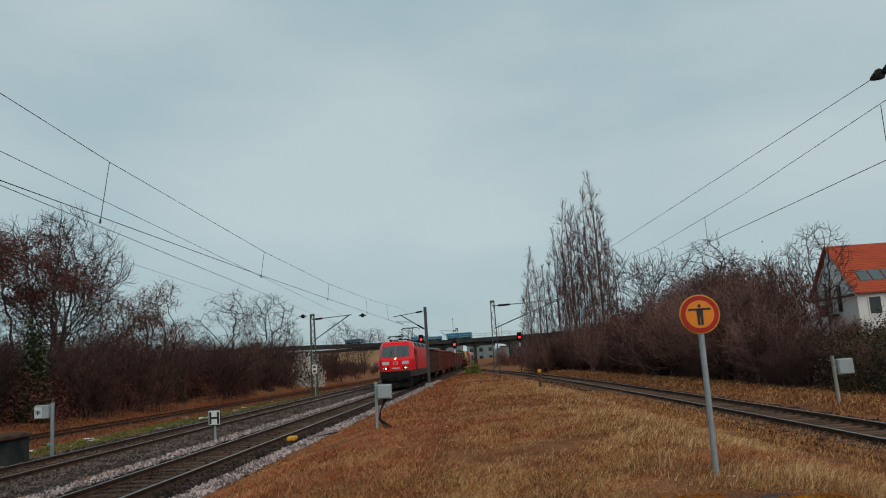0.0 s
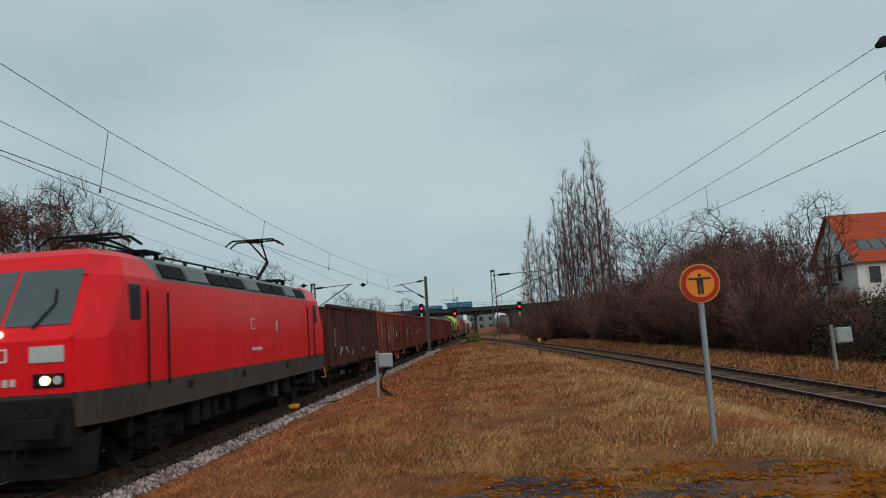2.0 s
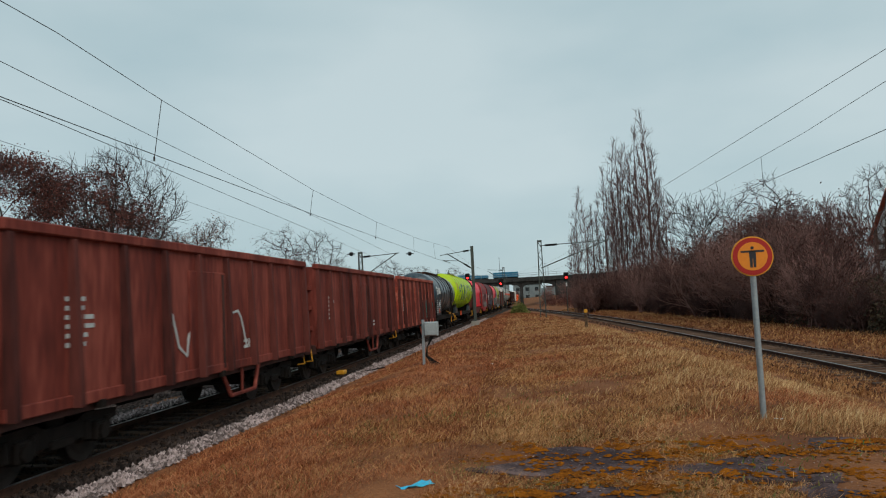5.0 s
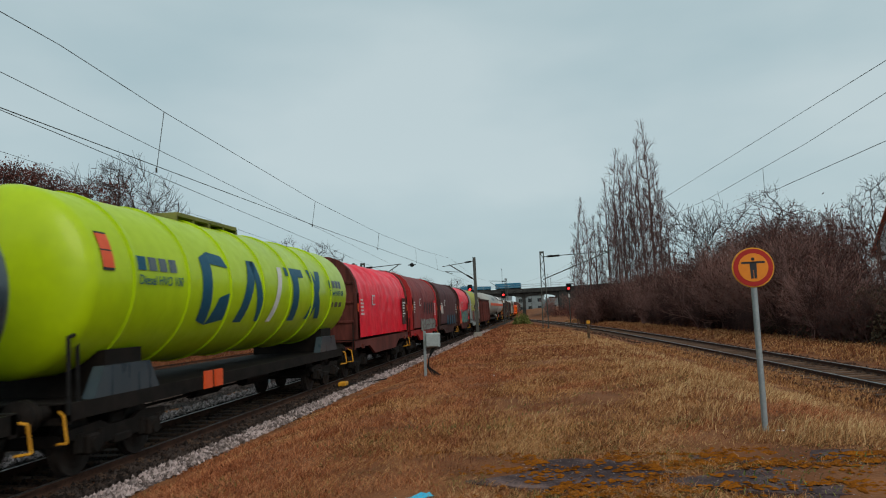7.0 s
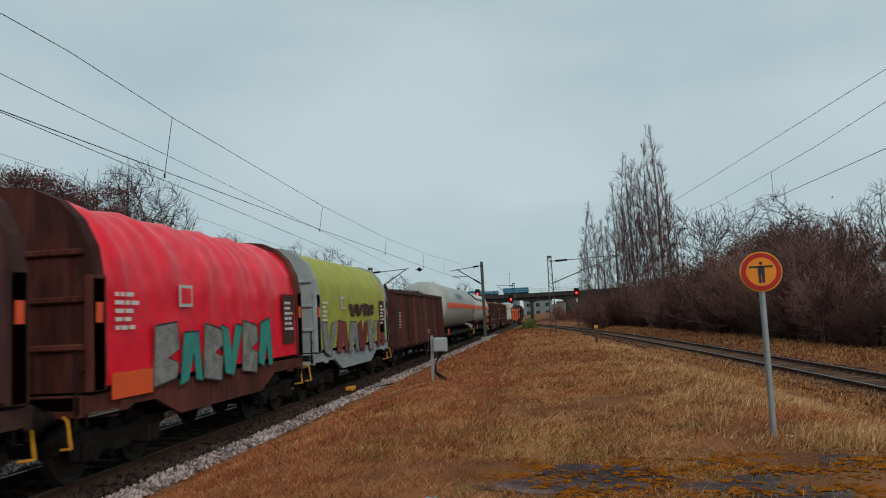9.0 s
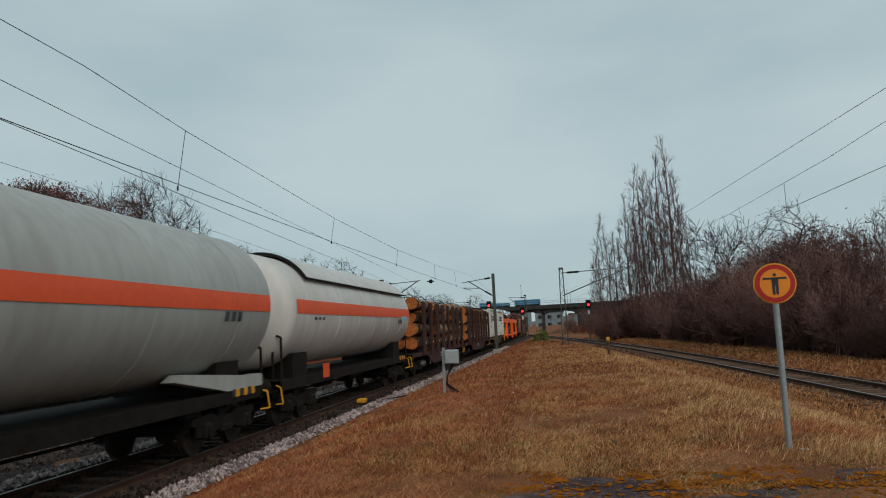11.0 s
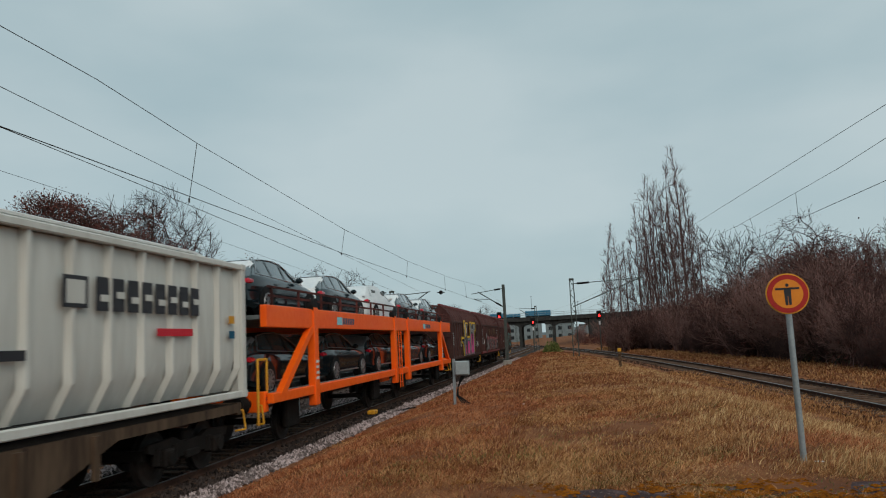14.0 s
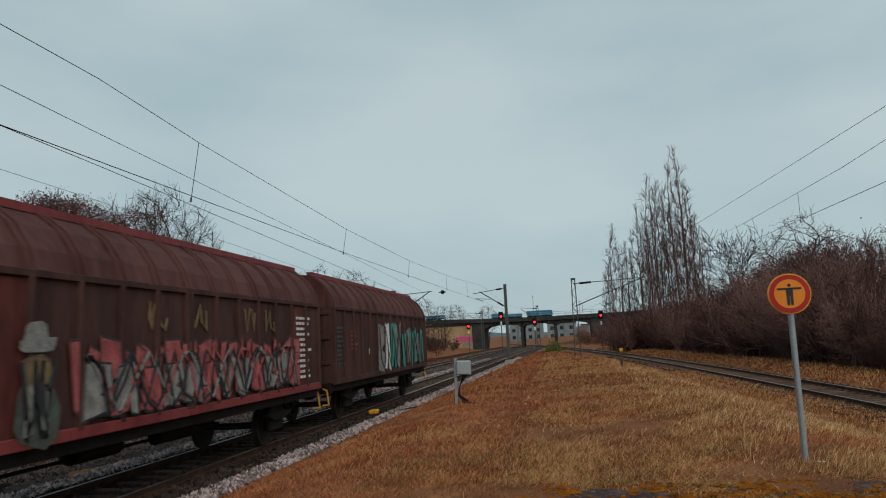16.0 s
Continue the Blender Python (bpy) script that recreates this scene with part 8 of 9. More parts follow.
def car_carrier():
    root = vehicle("car_carrier_wagon", "orange double-deck car carrier wagon loaded with cars", "freight wagon", K0)
    ends(root, KL, 0.6)
    half = KL / 2
    for h in range(2):
        a = 0.6 if h == 0 else half + 0.25
        b = half - 0.25 if h == 0 else KL - 0.6
        part("lower_deck", newbox(-1.3, 1.3, a, b, 1.08, 1.18, bev=0.01), M_DECK, root, "grey lower deck")
        part("upper_deck", newbox(-1.3, 1.3, a - 0.3, b + 0.3, 2.88, 2.98, bev=0.01), M_DECK, root, "grey upper deck")
        for s in (-1, 1):
            part("lower_beam", newbox(s * 1.4 - 0.08, s * 1.4 + 0.08, a, b, 1.03, 1.26, bev=0.02), M_ORANGE, root)
            part("upper_beam", newbox(s * 1.4 - 0.08, s * 1.4 + 0.08, a - 0.3, b + 0.3, 2.7, 3.2, bev=0.02), M_ORANGE, root)
            part("wheel_guide", newbox(s * 1.1 - 0.03, s * 1.1 + 0.03, a, b, 1.18, 1.25), M_GALV, root)
            for y in ((a + 2.9, b - 0.35) if h == 0 else (a + 1.5, b - 2.9)):
                part("deck_post", newbox(s * 1.42 - 0.1, s * 1.42 + 0.1, y - 0.17, y + 0.17, 0.75, 3.25, bev=0.02), M_ORANGE, root)
                part("post_cap", newcyl((s * 1.42 - 0.09, y, 3.27), (s * 1.42 + 0.09, y, 3.27), 0.2, n=16), M_BLACK, root, "black rounded post cap")
            y0, y1 = (a + 0.55, a + 2.75) if h == 0 else (b - 0.55, b - 2.75)
            bm = bmesh.new()
            k = 0.16
            prism(bm, [(y0 - k, 1.2), (y0 + k, 1.2), (y1 + k, 2.75), (y1 - k, 2.75)], s * 1.42 - 0.08, s * 1.42 + 0.08)
            part("diagonal_strut", bm, M_ORANGE, root)
            for y in np.arange(a + 0.2, b, 1.75):
                part("rail_post", newbox(s * 1.4 - 0.025, s * 1.4 + 0.025, y - 0.03, y + 0.03, 3.2, 3.62), M_WAGON, root)
            for z in (3.42, 3.62):
                part("guard_rail", newbox(s * 1.4 - 0.02, s * 1.4 + 0.02, a, b, z - 0.025, z + 0.025), M_WAGON, root, "brown guard rail")
        side_bar(root, 1.482, (a + b) / 2 - 1.4, (a + b) / 2 - 0.9, 2.82, 3.04, M_SPRAYB, label="pale blue emblem")
        for k in range(5):
            side_bar(root, 1.482, (a + b) / 2 - 0.8 + k * 0.24, (a + b) / 2 - 0.65 + k * 0.24, 2.84, 3.02, M_LETTER, label="blue lettering bar")
        for k in range(4):
            side_bar(root, 1.522, (a + 2.9 if h == 0 else b - 2.9) - 0.1, (a + 2.9 if h == 0 else b - 2.9) + 0.1, 1.4 + k * 0.14, 1.47 + k * 0.14, M_WHITE)
    ladder(root, 1.5, half + 0.1, 0.55, 2.7, M_ORANGE, 0.4)
    part("coupling_gear", newbox(-0.9, 0.9, half - 0.6, half + 0.6, 0.8, 1.15, bev=0.02), M_ORANGE, root)
    for y in (0.55, KL - 0.75):
        part("end_beam", newbox(-1.3, 1.3, y, y + 0.2, 0.85, 1.3, bev=0.02), M_ORANGE, root)
    for y in (2.8, half - 2.2, half + 2.2, KL - 2.8):
        part("axle_guard", newbox(0.95, 1.1, y - 0.45, y + 0.45, 0.3, 1.08, bev=0.04), M_UNDER, root)
        part("axle_guard", newbox(-1.1, -0.95, y - 0.45, y + 0.45, 0.3, 0.75, bev=0.04), M_UNDER, root)
        wheelset(root, y)
    bm = bmesh.new()
    pipe(bm, [(1.25, 0.3, 0.6), (1.25, 0.3, 2.0), (1.25, 0.8, 2.0), (1.25, 0.8, 1.0)], 0.03)
    part("end_handrail", bm, M_YELLOW, root)


car_carrier()


def car(s, z, paint, wrap, label):
    """An estate car facing the train's rear."""
    root = thing("car", label, "car", (TX, s, z), "cars on the carrier")
    MOVERS.append((root, TX, s, z, 0.0))
    st = [(0.0, 0.40, 0.80, 0.74), (0.06, 0.28, 0.94, 0.84), (0.35, 0.2, 0.99, 0.91), (0.95, 0.19, 1.0, 0.935), (1.7, 0.19, 0.98, 0.92), (2.6, 0.19, 0.96, 0.92), (3.3, 0.19, 0.94, 0.93), (3.75, 0.19, 0.91, 0.935), (4.2, 0.2, 0.86, 0.92), (4.6, 0.22, 0.78, 0.86), (4.84, 0.28, 0.68, 0.72), (4.92, 0.40, 0.58, 0.5)]
    bm = bmesh.new()
    loft(bm, [[(-w * 0.9, y, b), (w * 0.9, y, b), (w * 0.985, y, b + 0.1), (w * 0.975, y, b + (t - b) * 0.36), (w, y, b + (t - b) * 0.62), (w * 0.985, y, t - 0.1), (w * 0.93, y, t - 0.025), (w * 0.8, y, t), (-w * 0.8, y, t), (-w * 0.93, y, t - 0.025), (-w * 0.985, y, t - 0.1), (-w, y, b + (t - b) * 0.62), (-w * 0.975, y, b + (t - b) * 0.36), (-w * 0.985, y, b + 0.1)] for y, b, t, w in st])
    body = part("body", bm, paint, root, smooth=True)
    gl = [(0.12, 0.97, 1.0, 0.76, 0.72), (0.45, 0.97, 1.2, 0.81, 0.66), (0.8, 0.97, 1.37, 0.82, 0.61), (1.35, 0.96, 1.44, 0.83, 0.6), (2.0, 0.95, 1.46, 0.83, 0.6), (2.55, 0.94, 1.42, 0.83, 0.6), (3.1, 0.92, 1.2, 0.82, 0.66), (3.7, 0.89, 0.91, 0.8, 0.76)]
    bm = bmesh.new()
    loft(bm, [[(-wb, y, b - 0.04), (wb, y, b - 0.04), (wt + 0.02, y, t - 0.02), (wt - 0.08, y, t), (-wt + 0.08, y, t), (-wt - 0.02, y, t - 0.02)] for y, b, t, wb, wt in gl])
    cabin = part("cabin", bm, M_SKYGLASS, root, "tinted glass cabin reflecting the sky", smooth=True)
    bm = bmesh.new()
    loft(bm, [[(-wt - 0.03, y, t - 0.035), (wt + 0.03, y, t - 0.035), (wt - 0.05, y, t + 0.018), (-wt + 0.05, y, t + 0.018)] for y, b, t, wb, wt in gl[2:6]])
    part("roof", bm, M_FILM if wrap == 2 else paint, root, smooth=True)
    for sx in (-1, 1):
        for ya, yb, r in ((1.02, 0.72, 0.06), (1.62, 1.5, 0.045), (2.5, 2.42, 0.045), (3.62, 2.62, 0.05)):
            bot = np.interp(ya, [g[0] for g in gl], [g[1] for g in gl])
            t2, wt2, wb2 = (np.interp(yb, [g[0] for g in gl], [g[k] for g in gl]) for k in (2, 4, 3))
            bm = bmesh.new()
            loft(bm, [[(sx * (wb2 + 0.012), ya - r, bot - 0.03), (sx * (wb2 + 0.012), ya + r, bot - 0.03), (sx * (wb2 - 0.05), ya + r, bot - 0.03), (sx * (wb2 - 0.05), ya - r, bot - 0.03)], [(sx * (wt2 + 0.035), yb - r, t2 - 0.03), (sx * (wt2 + 0.035), yb + r, t2 - 0.03), (sx * (wt2 - 0.03), yb + r, t2 - 0.03), (sx * (wt2 - 0.03), yb - r, t2 - 0.03)]])
            part("pillar", bm, paint, cabin)
        bm = bmesh.new()
        pipe(bm, [(sx * 0.845, 0.5, 1.02), (sx * 0.66, 0.86, 1.37), (sx * 0.635, 1.35, 1.43), (sx * 0.635, 2.0, 1.45), (sx * 0.64, 2.5, 1.41), (sx * 0.7, 3.1, 1.2), (sx * 0.845, 3.6, 0.93), (sx * 0.85, 2.4, 0.965), (sx * 0.845, 0.5, 1.02)], 0.014, 4)
        part("chrome_trim", bm, M_RIM, cabin, "bright window trim")
        for y in (0.98, 3.98):
            arch = part("wheel_arch", newcyl((sx * 0.7, y, 0.36), (sx * 0.942, y, 0.36), 0.39, n=24), M_BLACK, body)
            wh = part("wheel", newcyl((sx * 0.72, y, 0.33), (sx * 0.95, y, 0.33), 0.335, n=26), M_BLACK, root, "black tyre")
            bm = bmesh.new()
            cyl(bm, (sx * 0.94, y, 0.33), (sx * 0.955, y, 0.33), 0.07, n=12)
            for k in range(10):
                box(bm, -0.01, 0.01, -0.018, 0.018, 0.05, 0.235, m=Matrix.Translation((sx * 0.958, y, 0.33)) @ Matrix.Rotation(k * 0.6283, 4, "X"))
            part("spokes", bm, M_RIM, wh, "alloy spokes")
            bm = bmesh.new()
            loft(bm, [[(sx * xx, y + r * math.cos(a), 0.33 + r * math.sin(a)) for a in np.linspace(0, 2 * math.pi, 24, endpoint=False)] for xx, r in ((0.951, 0.255), (0.96, 0.25), (0.96, 0.225), (0.951, 0.225))], cap=False)
            part("rim", bm, M_RIM, wh, "alloy rim")
        part("tail_light", newbox(min(sx * 0.42, sx * 0.885), max(sx * 0.42, sx * 0.885), 0.03, 0.32, 0.76, 0.88, bev=0.03), M_TAIL, body, "red tail light")
        part("headlight", newbox(min(sx * 0.5, sx * 0.78), max(sx * 0.5, sx * 0.78), 4.6, 4.84, 0.56, 0.66, bev=0.02), M_PANEL, body)
        part("mirror", newbox(min(sx * 0.88, sx * 1.06), max(sx * 0.88, sx * 1.06), 2.98, 3.16, 0.94, 1.08, bev=0.05), paint, body)
        for y in (1.45, 2.35):
            part("door_handle", newbox(min(sx * 0.92, sx * 0.945), max(sx * 0.92, sx * 0.945), y, y + 0.2, 0.80, 0.83, bev=0.008), paint, body)
        part("sill_trim", newbox(min(sx * 0.91, sx * 0.93), max(sx * 0.91, sx * 0.93), 1.45, 3.45, 0.27, 0.31), M_RIM, body)
    part("wheel_chock", newbox(0.72, 0.9, 1.36, 1.5, 0.0, 0.14, bev=0.03), M_GALV, root, "pale wheel chock")
    bm = bmesh.new()
    loft(bm, [[(-0.7, y, b), (0.7, y, b), (0.62, y, t), (-0.62, y, t)] for y, b, t in ((-0.015, 0.66, 0.9), (0.02, 0.82, 0.99), (0.14, 0.94, 1.03), (0.45, 1.14, 1.22), (0.72, 1.28, 1.36))])
    part("protective_film", bm, M_FILM if wrap else M_GREYFILM, root, "creased protective film over the tail", smooth=True)
    if wrap:
        bm = bmesh.new()
        loft(bm, [[(-0.8, y, t - 0.03), (0.8, y, t - 0.03), (0.7, y, t + 0.02), (-0.7, y, t + 0.02)] for y, t in ((3.75, 0.92), (4.2, 0.87), (4.6, 0.79))])
        part("protective_film", bm, M_FILM, root, "white protective film over the bonnet")
    if wrap == 2:
        bm = bmesh.new()
        loft(bm, [[(-wb - 0.02, y, b - 0.35), (wb + 0.1, y, b - 0.35), (wb + 0.06, y, b), (wt + 0.04, y, t + 0.03), (-wt - 0.04, y, t + 0.03), (-wb - 0.06, y, b)] for y, b, t, wb, wt in gl])
        part("protective_film", bm, M_FILM, root, "white protective film over the whole cabin", smooth=True)
        for y in (1.0, 2.4):
            part("film_window", newbox(0.72, 0.79, y, y + 0.5, 1.1, 1.28, bev=0.03), M_DECK, root)


for i in range(5):
    car(K0 + 0.75 + i * 5.2, 2.98, (M_CARN, M_CARN, M_FILM, M_CARG, M_CARG)[i], (1, 1, 2, 1, 1)[i], ("dark estate car with white film on the upper deck", "dark estate car with white film on the upper deck", "car wrapped in white film on the upper deck", "grey saloon car with white film on the upper deck", "grey saloon car with white film on the upper deck")[i])
    car(K0 + 0.75 + i * 5.2, 1.18, (M_CARN, M_CARN, M_CARN, M_CARG, M_CARN)[i], (0, 0, 0, 0, 0)[i], "dark estate car on the lower deck")


# sliding-wall wagons
def sliding_wagon(s0, L, wall, label, seed, sill=None):
    root = vehicle("sliding_wall_wagon", label, "freight wagon", s0)
    rng = random.Random(seed)
    w, zb, ze = 1.36, 1.2, 3.3
    underframe(root, L, M_UNDER, 0.95, 1.18, 0.0, 1.3, 0.55)
    ends(root, L)
    y0, y1 = 0.65, L - 0.65
    n = 14
    for s in (-1, 1):
        for k in range(2):
            a, b = (y0, L / 2 - 0.01) if k == 0 else (L / 2 + 0.01, y1)
            panel = part("sliding_wall", newbox(s * w - 0.03, s * w + 0.03, a, b, zb, ze), wall, root, "ribbed sliding wall")
            m = n // 2
            for i in range(m + 1):
                y = a + 0.06 + (b - a - 0.12) * i / m
                part("wall_rib", newbox(s * (w + 0.055) - 0.045, s * (w + 0.055) + 0.045, y - 0.055, y + 0.055, zb + 0.05, ze - 0.04, bev=0.015), wall, panel)
            part("wall_sill", newbox(s * (w + 0.03) - 0.06, s * (w + 0.03) + 0.06, a, b, zb - 0.06, zb + 0.1, bev=0.01), sill or wall, panel)
            part("wall_header", newbox(s * (w + 0.03) - 0.06, s * (w + 0.03) + 0.06, a, b, ze - 0.06, ze + 0.04, bev=0.01), wall, panel)
    prof = [(w + 0.05, ze), (w - 0.04, ze + 0.32), (w - 0.26, ze + 0.66), (0.75, ze + 0.94), (0, ze + 1.04)]
    full = prof + [(-a, b) for a, b in prof[-2::-1]]
    bm = bmesh.new()
    loft(bm, [[(a, y, b) for a, b in full] for y in (y0 - 0.06, y1 + 0.06)])
    part("roof", bm, M_WROOF, root, "curved brown roof")
    for i in range(n + 1):
        y = y0 + 0.05 + (y1 - y0 - 0.1) * i / n
        for o in (-0.09, 0.09):
            bm = bmesh.new()
            loft(bm, [[(a + 0.025, y + o - 0.03, b + 0.02), (a + 0.025, y + o + 0.03, b + 0.02), (a, y + o + 0.03, b - 0.01), (a, y + o - 0.03, b - 0.01)] for a, b in prof[:4]])
            part("roof_bow", bm, M_WROOF, root)
    part("gutter", newbox(0.66, 0.8, y0, y1, ze + 0.92, ze + 1.04), M_TARPW, root, "red-brown gutter rail")
    for y in (y0, y1):
        bm = bmesh.new()
        prism(bm, [(w, zb)] + prof + [(-a, b) for a, b in prof[::-1]] + [(-w, zb)], y - 0.05, y + 0.05, axis=1)
        end = part("end_wall", bm, M_WAGOND, root)
        for z in (1.7, 2.4, 3.1):
            part("end_rib", newbox(-w + 0.05, w - 0.05, y - 0.1, y + 0.1, z, z + 0.1, bev=0.01), M_WAGOND, end)
    for y in (2.9, L - 2.9):
        wheelset(root, y)
        for s in (-1, 1):
            part("axle_guard", newbox(s * 1.05 - 0.06, s * 1.05 + 0.06, y - 0.4, y + 0.4, 0.35, 0.98, bev=0.03), M_UNDER, root)
            bm = bmesh.new()
            for k in range(4):
                box(bm, s * 1.14 - 0.05, s * 1.14 + 0.05, y - 0.75 + k * 0.12, y + 0.75 - k * 0.12, 0.72 - k * 0.04, 0.755 - k * 0.04)
            part("leaf_spring", bm, M_UNDER, root)
    return root, rng


x = 1.395
H = [406.1, 420.8, 436.0, 450.9]
root, rng = sliding_wagon(H[0], H[1] - H[0], M_WAGOND, "dark brown sliding-wall wagon with yellow and pink graffiti", 1)
for poly in (
        [(4.0, 2.02), (4.95, 2.02), (5.1, 2.18), (4.15, 2.18), (4.15, 2.28), (5.3, 2.28), (5.3, 2.42), (4.0, 2.42)], [(4.75, 1.26), (4.95, 1.26), (4.95, 1.7), (5.05, 2.0), (4.8, 2.05), (4.7, 1.6)],
        [(5.2, 2.35), (5.32, 2.35), (5.32, 3.34), (5.95, 3.34), (5.95, 3.45), (5.2, 3.45)], [(5.8, 2.42), (5.97, 2.42), (5.97, 3.42), (5.8, 3.42)], [(5.97, 2.38), (6.2, 2.38), (6.2, 3.24), (7.0, 3.24), (7.3, 3.34), (6.08, 3.34), (5.97, 3.2)],
        [(6.6, 2.36), (8.05, 2.36), (8.05, 2.48), (6.7, 2.48), (6.7, 2.95), (7.25, 3.3), (7.0, 3.3), (6.58, 3.05)], [(8.0, 2.1), (8.12, 2.1), (8.12, 3.38), (8.0, 3.38)], [(8.05, 3.3), (9.0, 3.3), (9.15, 2.95), (9.4, 3.3), (11.25, 3.28), (11.25, 3.4), (9.3, 3.42), (9.15, 3.2), (9.05, 3.43), (8.05, 3.4)],
        [(11.1, 2.88), (11.25, 2.88), (11.25, 3.3), (11.1, 3.3)], [(10.25, 2.8), (11.25, 2.8), (11.25, 2.92), (10.42, 2.92), (10.38, 1.25), (10.25, 1.25)]):
    bm = bmesh.new()
    prism(bm, poly, x + 0.08, x + 0.086)
    part("graffiti", bm, M_SPRAYY, root, "yellow sprayed frame")
for poly, mm, lab in (
        ([(5.1, 1.3), (5.6, 1.3), (5.75, 3.32), (5.34, 3.32), (5.34, 2.25)], M_SPRAYG, "pale grey sprayed letter"),
        ([(4.15, 2.19), (5.2, 2.19), (5.2, 1.4), (4.97, 1.4), (4.95, 2.0)], M_TANKG, "dark grey sprayed letter"),
        ([(5.75, 1.75), (6.2, 1.75), (6.25, 1.3), (6.6, 1.3), (6.65, 3.0), (7.0, 3.22), (6.22, 3.22), (6.2, 2.4), (5.75, 2.4)], M_TANKG, "dark grey sprayed letter"),
        ([(6.65, 2.17), (7.8, 2.17), (7.9, 1.4), (8.45, 1.35), (8.5, 2.7), (8.95, 3.28), (8.14, 3.28), (8.1, 2.34), (6.65, 2.34)], M_SPRAYG, "pale grey sprayed letter"),
        ([(8.9, 2.7), (9.1, 2.0), (9.55, 2.75), (9.6, 3.28), (9.2, 3.1), (9.0, 3.2)], M_TANKG, "dark grey sprayed letter"),
        ([(9.85, 1.3), (10.2, 1.3), (10.25, 2.85), (11.05, 2.95), (11.05, 3.28), (9.65, 3.28), (9.9, 2.8)], M_SPRAYG, "pale grey sprayed letter"),
        ([(5.7, 1.28), (6.2, 1.28), (6.15, 1.95), (5.75, 1.95)], M_PINK, "pink sprayed letter"),
        ([(6.62, 1.28), (7.78, 1.28), (7.65, 2.16), (6.7, 2.16)], M_PINK, "pink sprayed letter"),
        ([(8.4, 1.26), (9.82, 1.26), (9.88, 2.8), (9.55, 2.7), (9.05, 1.75), (8.75, 2.7), (8.5, 2.65), (8.45, 1.7), (8.1, 1.62)], M_PINK, "pink sprayed letter"),
        ([(5.0, 1.25), (7.9, 1.25), (10.2, 1.25), (10.2, 1.36), (5.0, 1.4)], M_SPRAYG, "pale sprayed base line")):
    bm = bmesh.new()
    prism(bm, poly, x + 0.09, x + 0.096)
    part("graffiti", bm, mm, root, lab)
    bm = bmesh.new()
    outline(bm, poly, x + 0.098, 0.045)
    part("graffiti_outline", bm, M_INK, root)
for y, z in ((5.55, 3.05), (6.35, 2.83), (8.65, 2.85), (9.6, 2.8)):
    part("graffiti", newcyl((x + 0.1, y, z), (x + 0.104, y, z), 0.15, n=16), M_WHITE, root, "white sprayed eye")
    part("graffiti", newcyl((x + 0.104, y, z), (x + 0.107, y, z), 0.055, n=12), M_REDM, root, "red sprayed dot")
data_plate(root, x, 11.4, 2.3, rng, M_PANEL, 5, 0.8)
data_plate(root, x, 1.0, 2.6, rng, M_PANEL, 6, 0.5)
part("warning_disc", newcyl((x, 4.3, 2.0), (x + 0.01, 4.3, 2.0), 0.18, n=20), M_WHITE, root, "white disc marking")
part("warning_disc", newcyl((x, 12.9, 1.9), (x + 0.01, 12.9, 1.9), 0.18, n=20), M_WHITE, root, "white disc marking")
root, rng = sliding_wagon(H[1], H[2] - H[1], M_WAGOND, "dark brown and red sliding-wall wagon covered in graffiti", 2, M_TARPW)
for k in (0, 1, 2, 12):
    yy = 0.71 + 1.0 * k
    part("red_panel", newbox(x - 0.006, x + 0.004, yy + 0.06, yy + 0.9, 1.3, 3.22), M_WAGON, root, "faded red wall field")
graffiti(root, x + 0.045, 4.4, 13.0, 1.4, 2.4, rng, [M_SPRAYR, M_SPRAYR], "coral sprayed flames", 15)
graffiti(root, x + 0.065, 4.6, 12.8, 1.35, 2.1, rng, [M_SPRAYG, M_SPRAYG, M_SPRAYR], "grey and coral sprayed letters", 12)
for mm, lab, n_ in ((M_INK, "black sprayed letter edges", 34), (M_SPRAYR, "coral sprayed strokes", 26), (M_INK, "black sprayed letter edges", 28), (M_SPRAYG, "pale grey sprayed strokes", 22)):
    line_tag(root, x + 0.085, 4.7, 12.7, 1.4, 2.25, rng, mm, lab, n_)
for a, w_ in ((6.3, 0.5), (7.6, 0.7), (9.9, 0.5), (10.9, 0.6)):
    line_tag(root, x + 0.02, a, a + w_, 2.6, 3.05, rng, M_DULL, "dull brown sprayed scrawl", 7)
blob(root, x + 0.06, 3.7, 1.6, 0.85, 0.9, rng, M_DULLG, "dull green sprayed figure shape")
blob(root, x + 0.068, 3.7, 2.05, 0.55, 0.5, rng, M_DULL, "dull tan sprayed round shape")
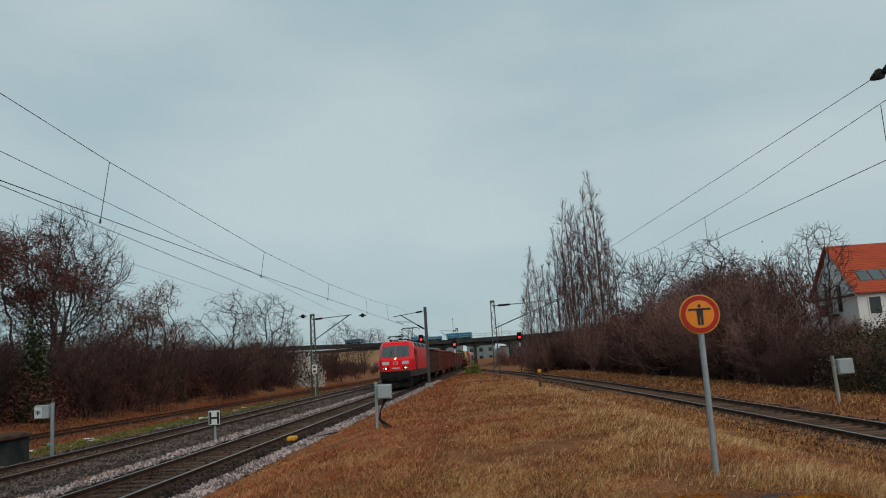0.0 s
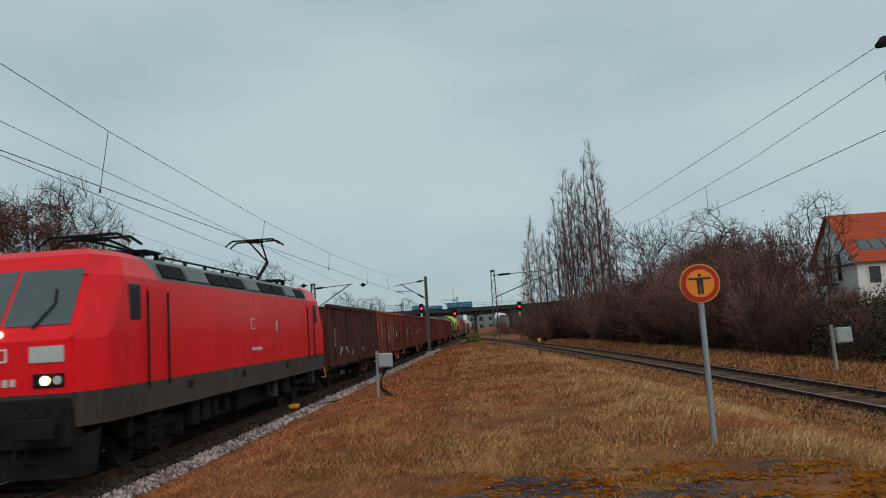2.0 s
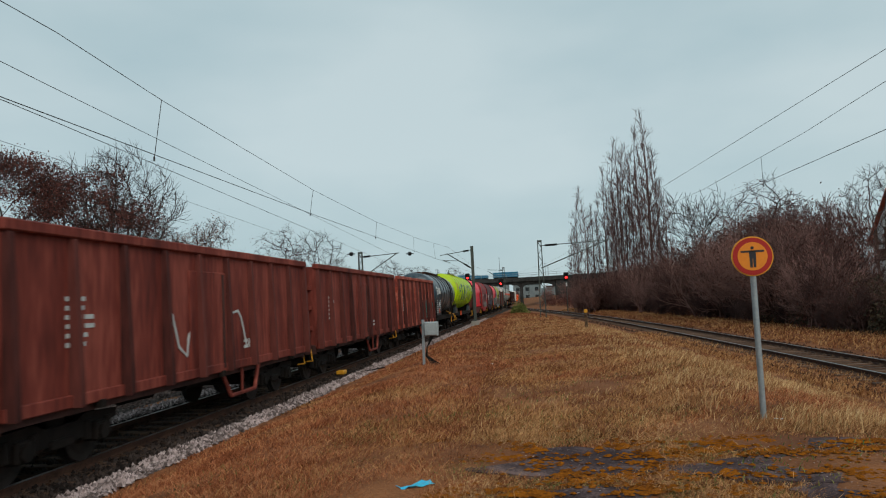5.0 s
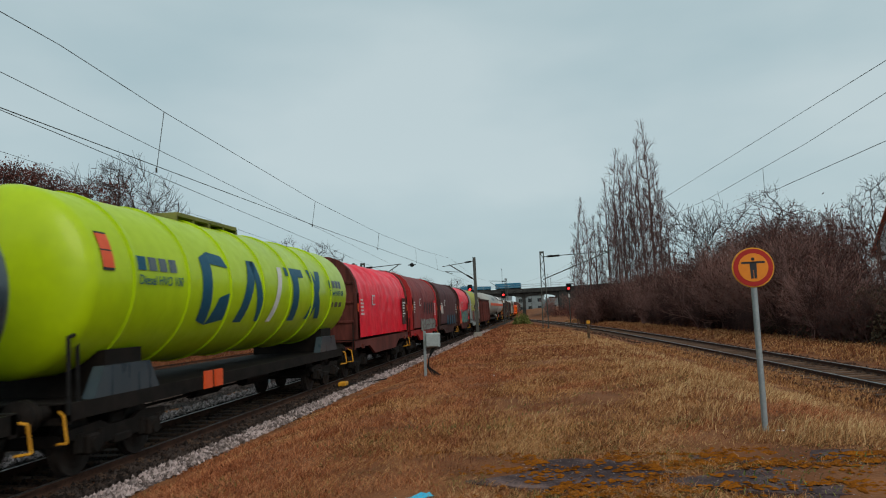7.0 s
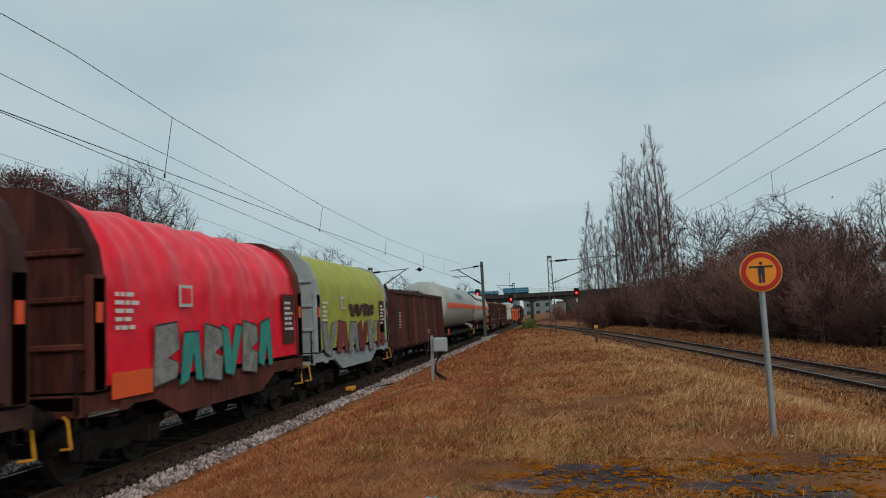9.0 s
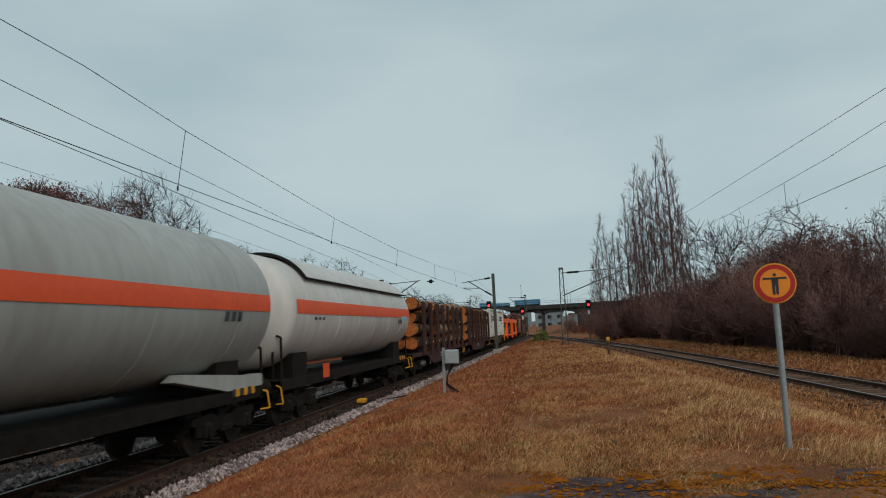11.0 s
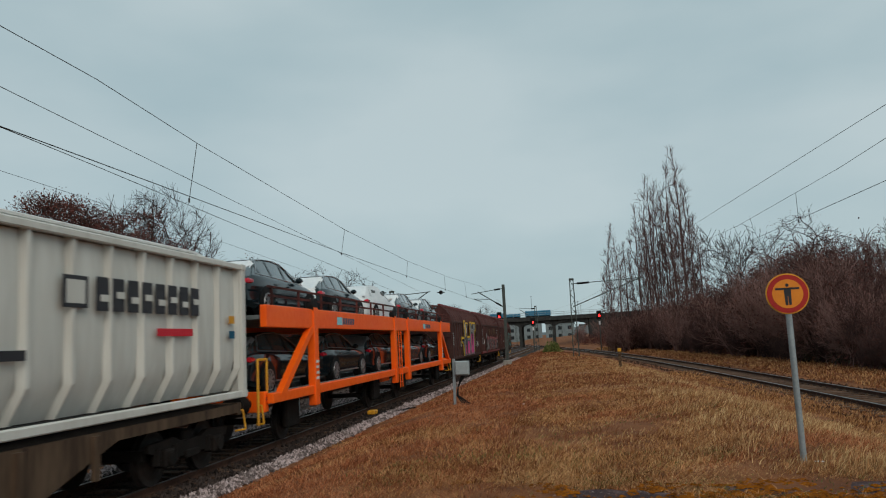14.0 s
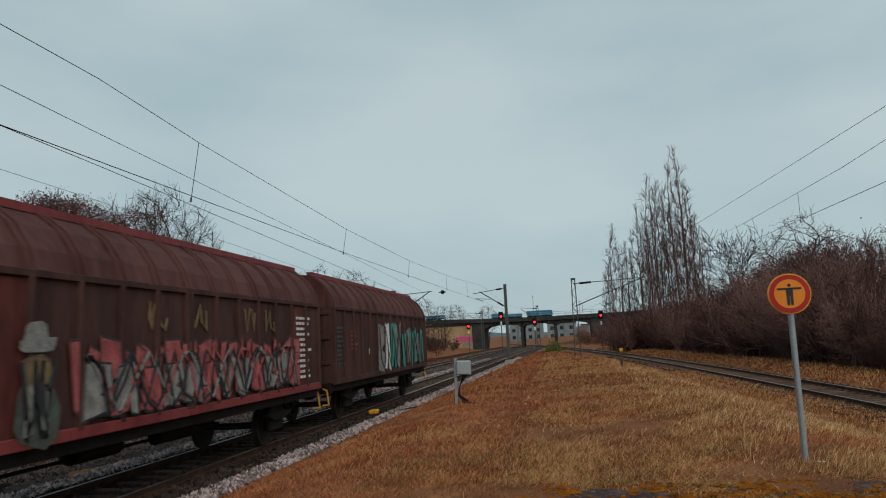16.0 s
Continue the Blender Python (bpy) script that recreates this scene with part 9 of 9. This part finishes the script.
blob(root, x + 0.074, 3.7, 2.4, 0.75, 0.22, rng, M_SPRAYG, "grey sprayed cap shape")
blob(root, x + 0.07, 3.7, 2.55, 0.45, 0.3, rng, M_SPRAYG, "grey sprayed cap shape")
line_tag(root, x + 0.08, 3.45, 3.95, 1.25, 2.2, rng, M_INK, "black sprayed edges", 12)
line_tag(root, x + 0.08, 3.4, 4.0, 1.3, 1.9, rng, M_SPRAYG, "grey sprayed edges", 9)
data_plate(root, x, 1.0, 2.9, rng, M_PANEL, 9, 0.5)
data_plate(root, x + 0.012, 12.9, 2.9, rng, M_WHITE, 12, 0.9)
part("warning_disc", newcyl((x, 2.4, 2.0), (x + 0.01, 2.4, 2.0), 0.2, n=20), M_WHITE, root, "white disc marking")
root, rng = sliding_wagon(H[2], H[3] - H[2], M_WAGOND, "dark brown sliding-wall wagon with white and teal graffiti", 3)
graffiti(root, x + 0.06, 5.4, 9.0, 1.3, 2.9, rng, [M_SPRAYG, M_WHITE, M_SPRAYT], "white and grey sprayed letters", 4)
graffiti(root, x + 0.06, 9.2, 13.4, 1.35, 2.7, rng, [M_SPRAYT, M_SPRAYG, M_SPRAYT], "teal sprayed letters", 6)
line_tag(root, x + 0.085, 5.6, 9.0, 1.4, 2.8, rng, M_INK, "black sprayed letter edges", 14)
line_tag(root, x + 0.085, 9.3, 13.2, 1.4, 2.6, rng, M_WAGOND, "dark sprayed letter edges", 20)
data_plate(root, x, 1.0, 2.7, rng, M_TANKG, 9, 0.7)
data_plate(root, x, 2.4, 2.6, rng, M_WAGONR, 5, 0.5)
part("warning_disc", newcyl((x, 4.6, 2.0), (x + 0.01, 4.6, 2.0), 0.18, n=20), M_WHITE, root, "white disc marking")


# ---- what moves ----
def motions():
    for ob, px, s, z, turn in MOVERS:
        walk(ob, [(t, pose(px, s - SPEED * t, z)) for t in (0.0, 8.0, 16.0)])
    for w in WHEELS:
        base = w.location.copy()
        walk(w, [(t, Matrix.Translation(base) @ Matrix.Rotation(0.6 * t / (2 / 30) , 4, "X")) for t in [i * 2 / 30 for i in range(241)]])


motions()
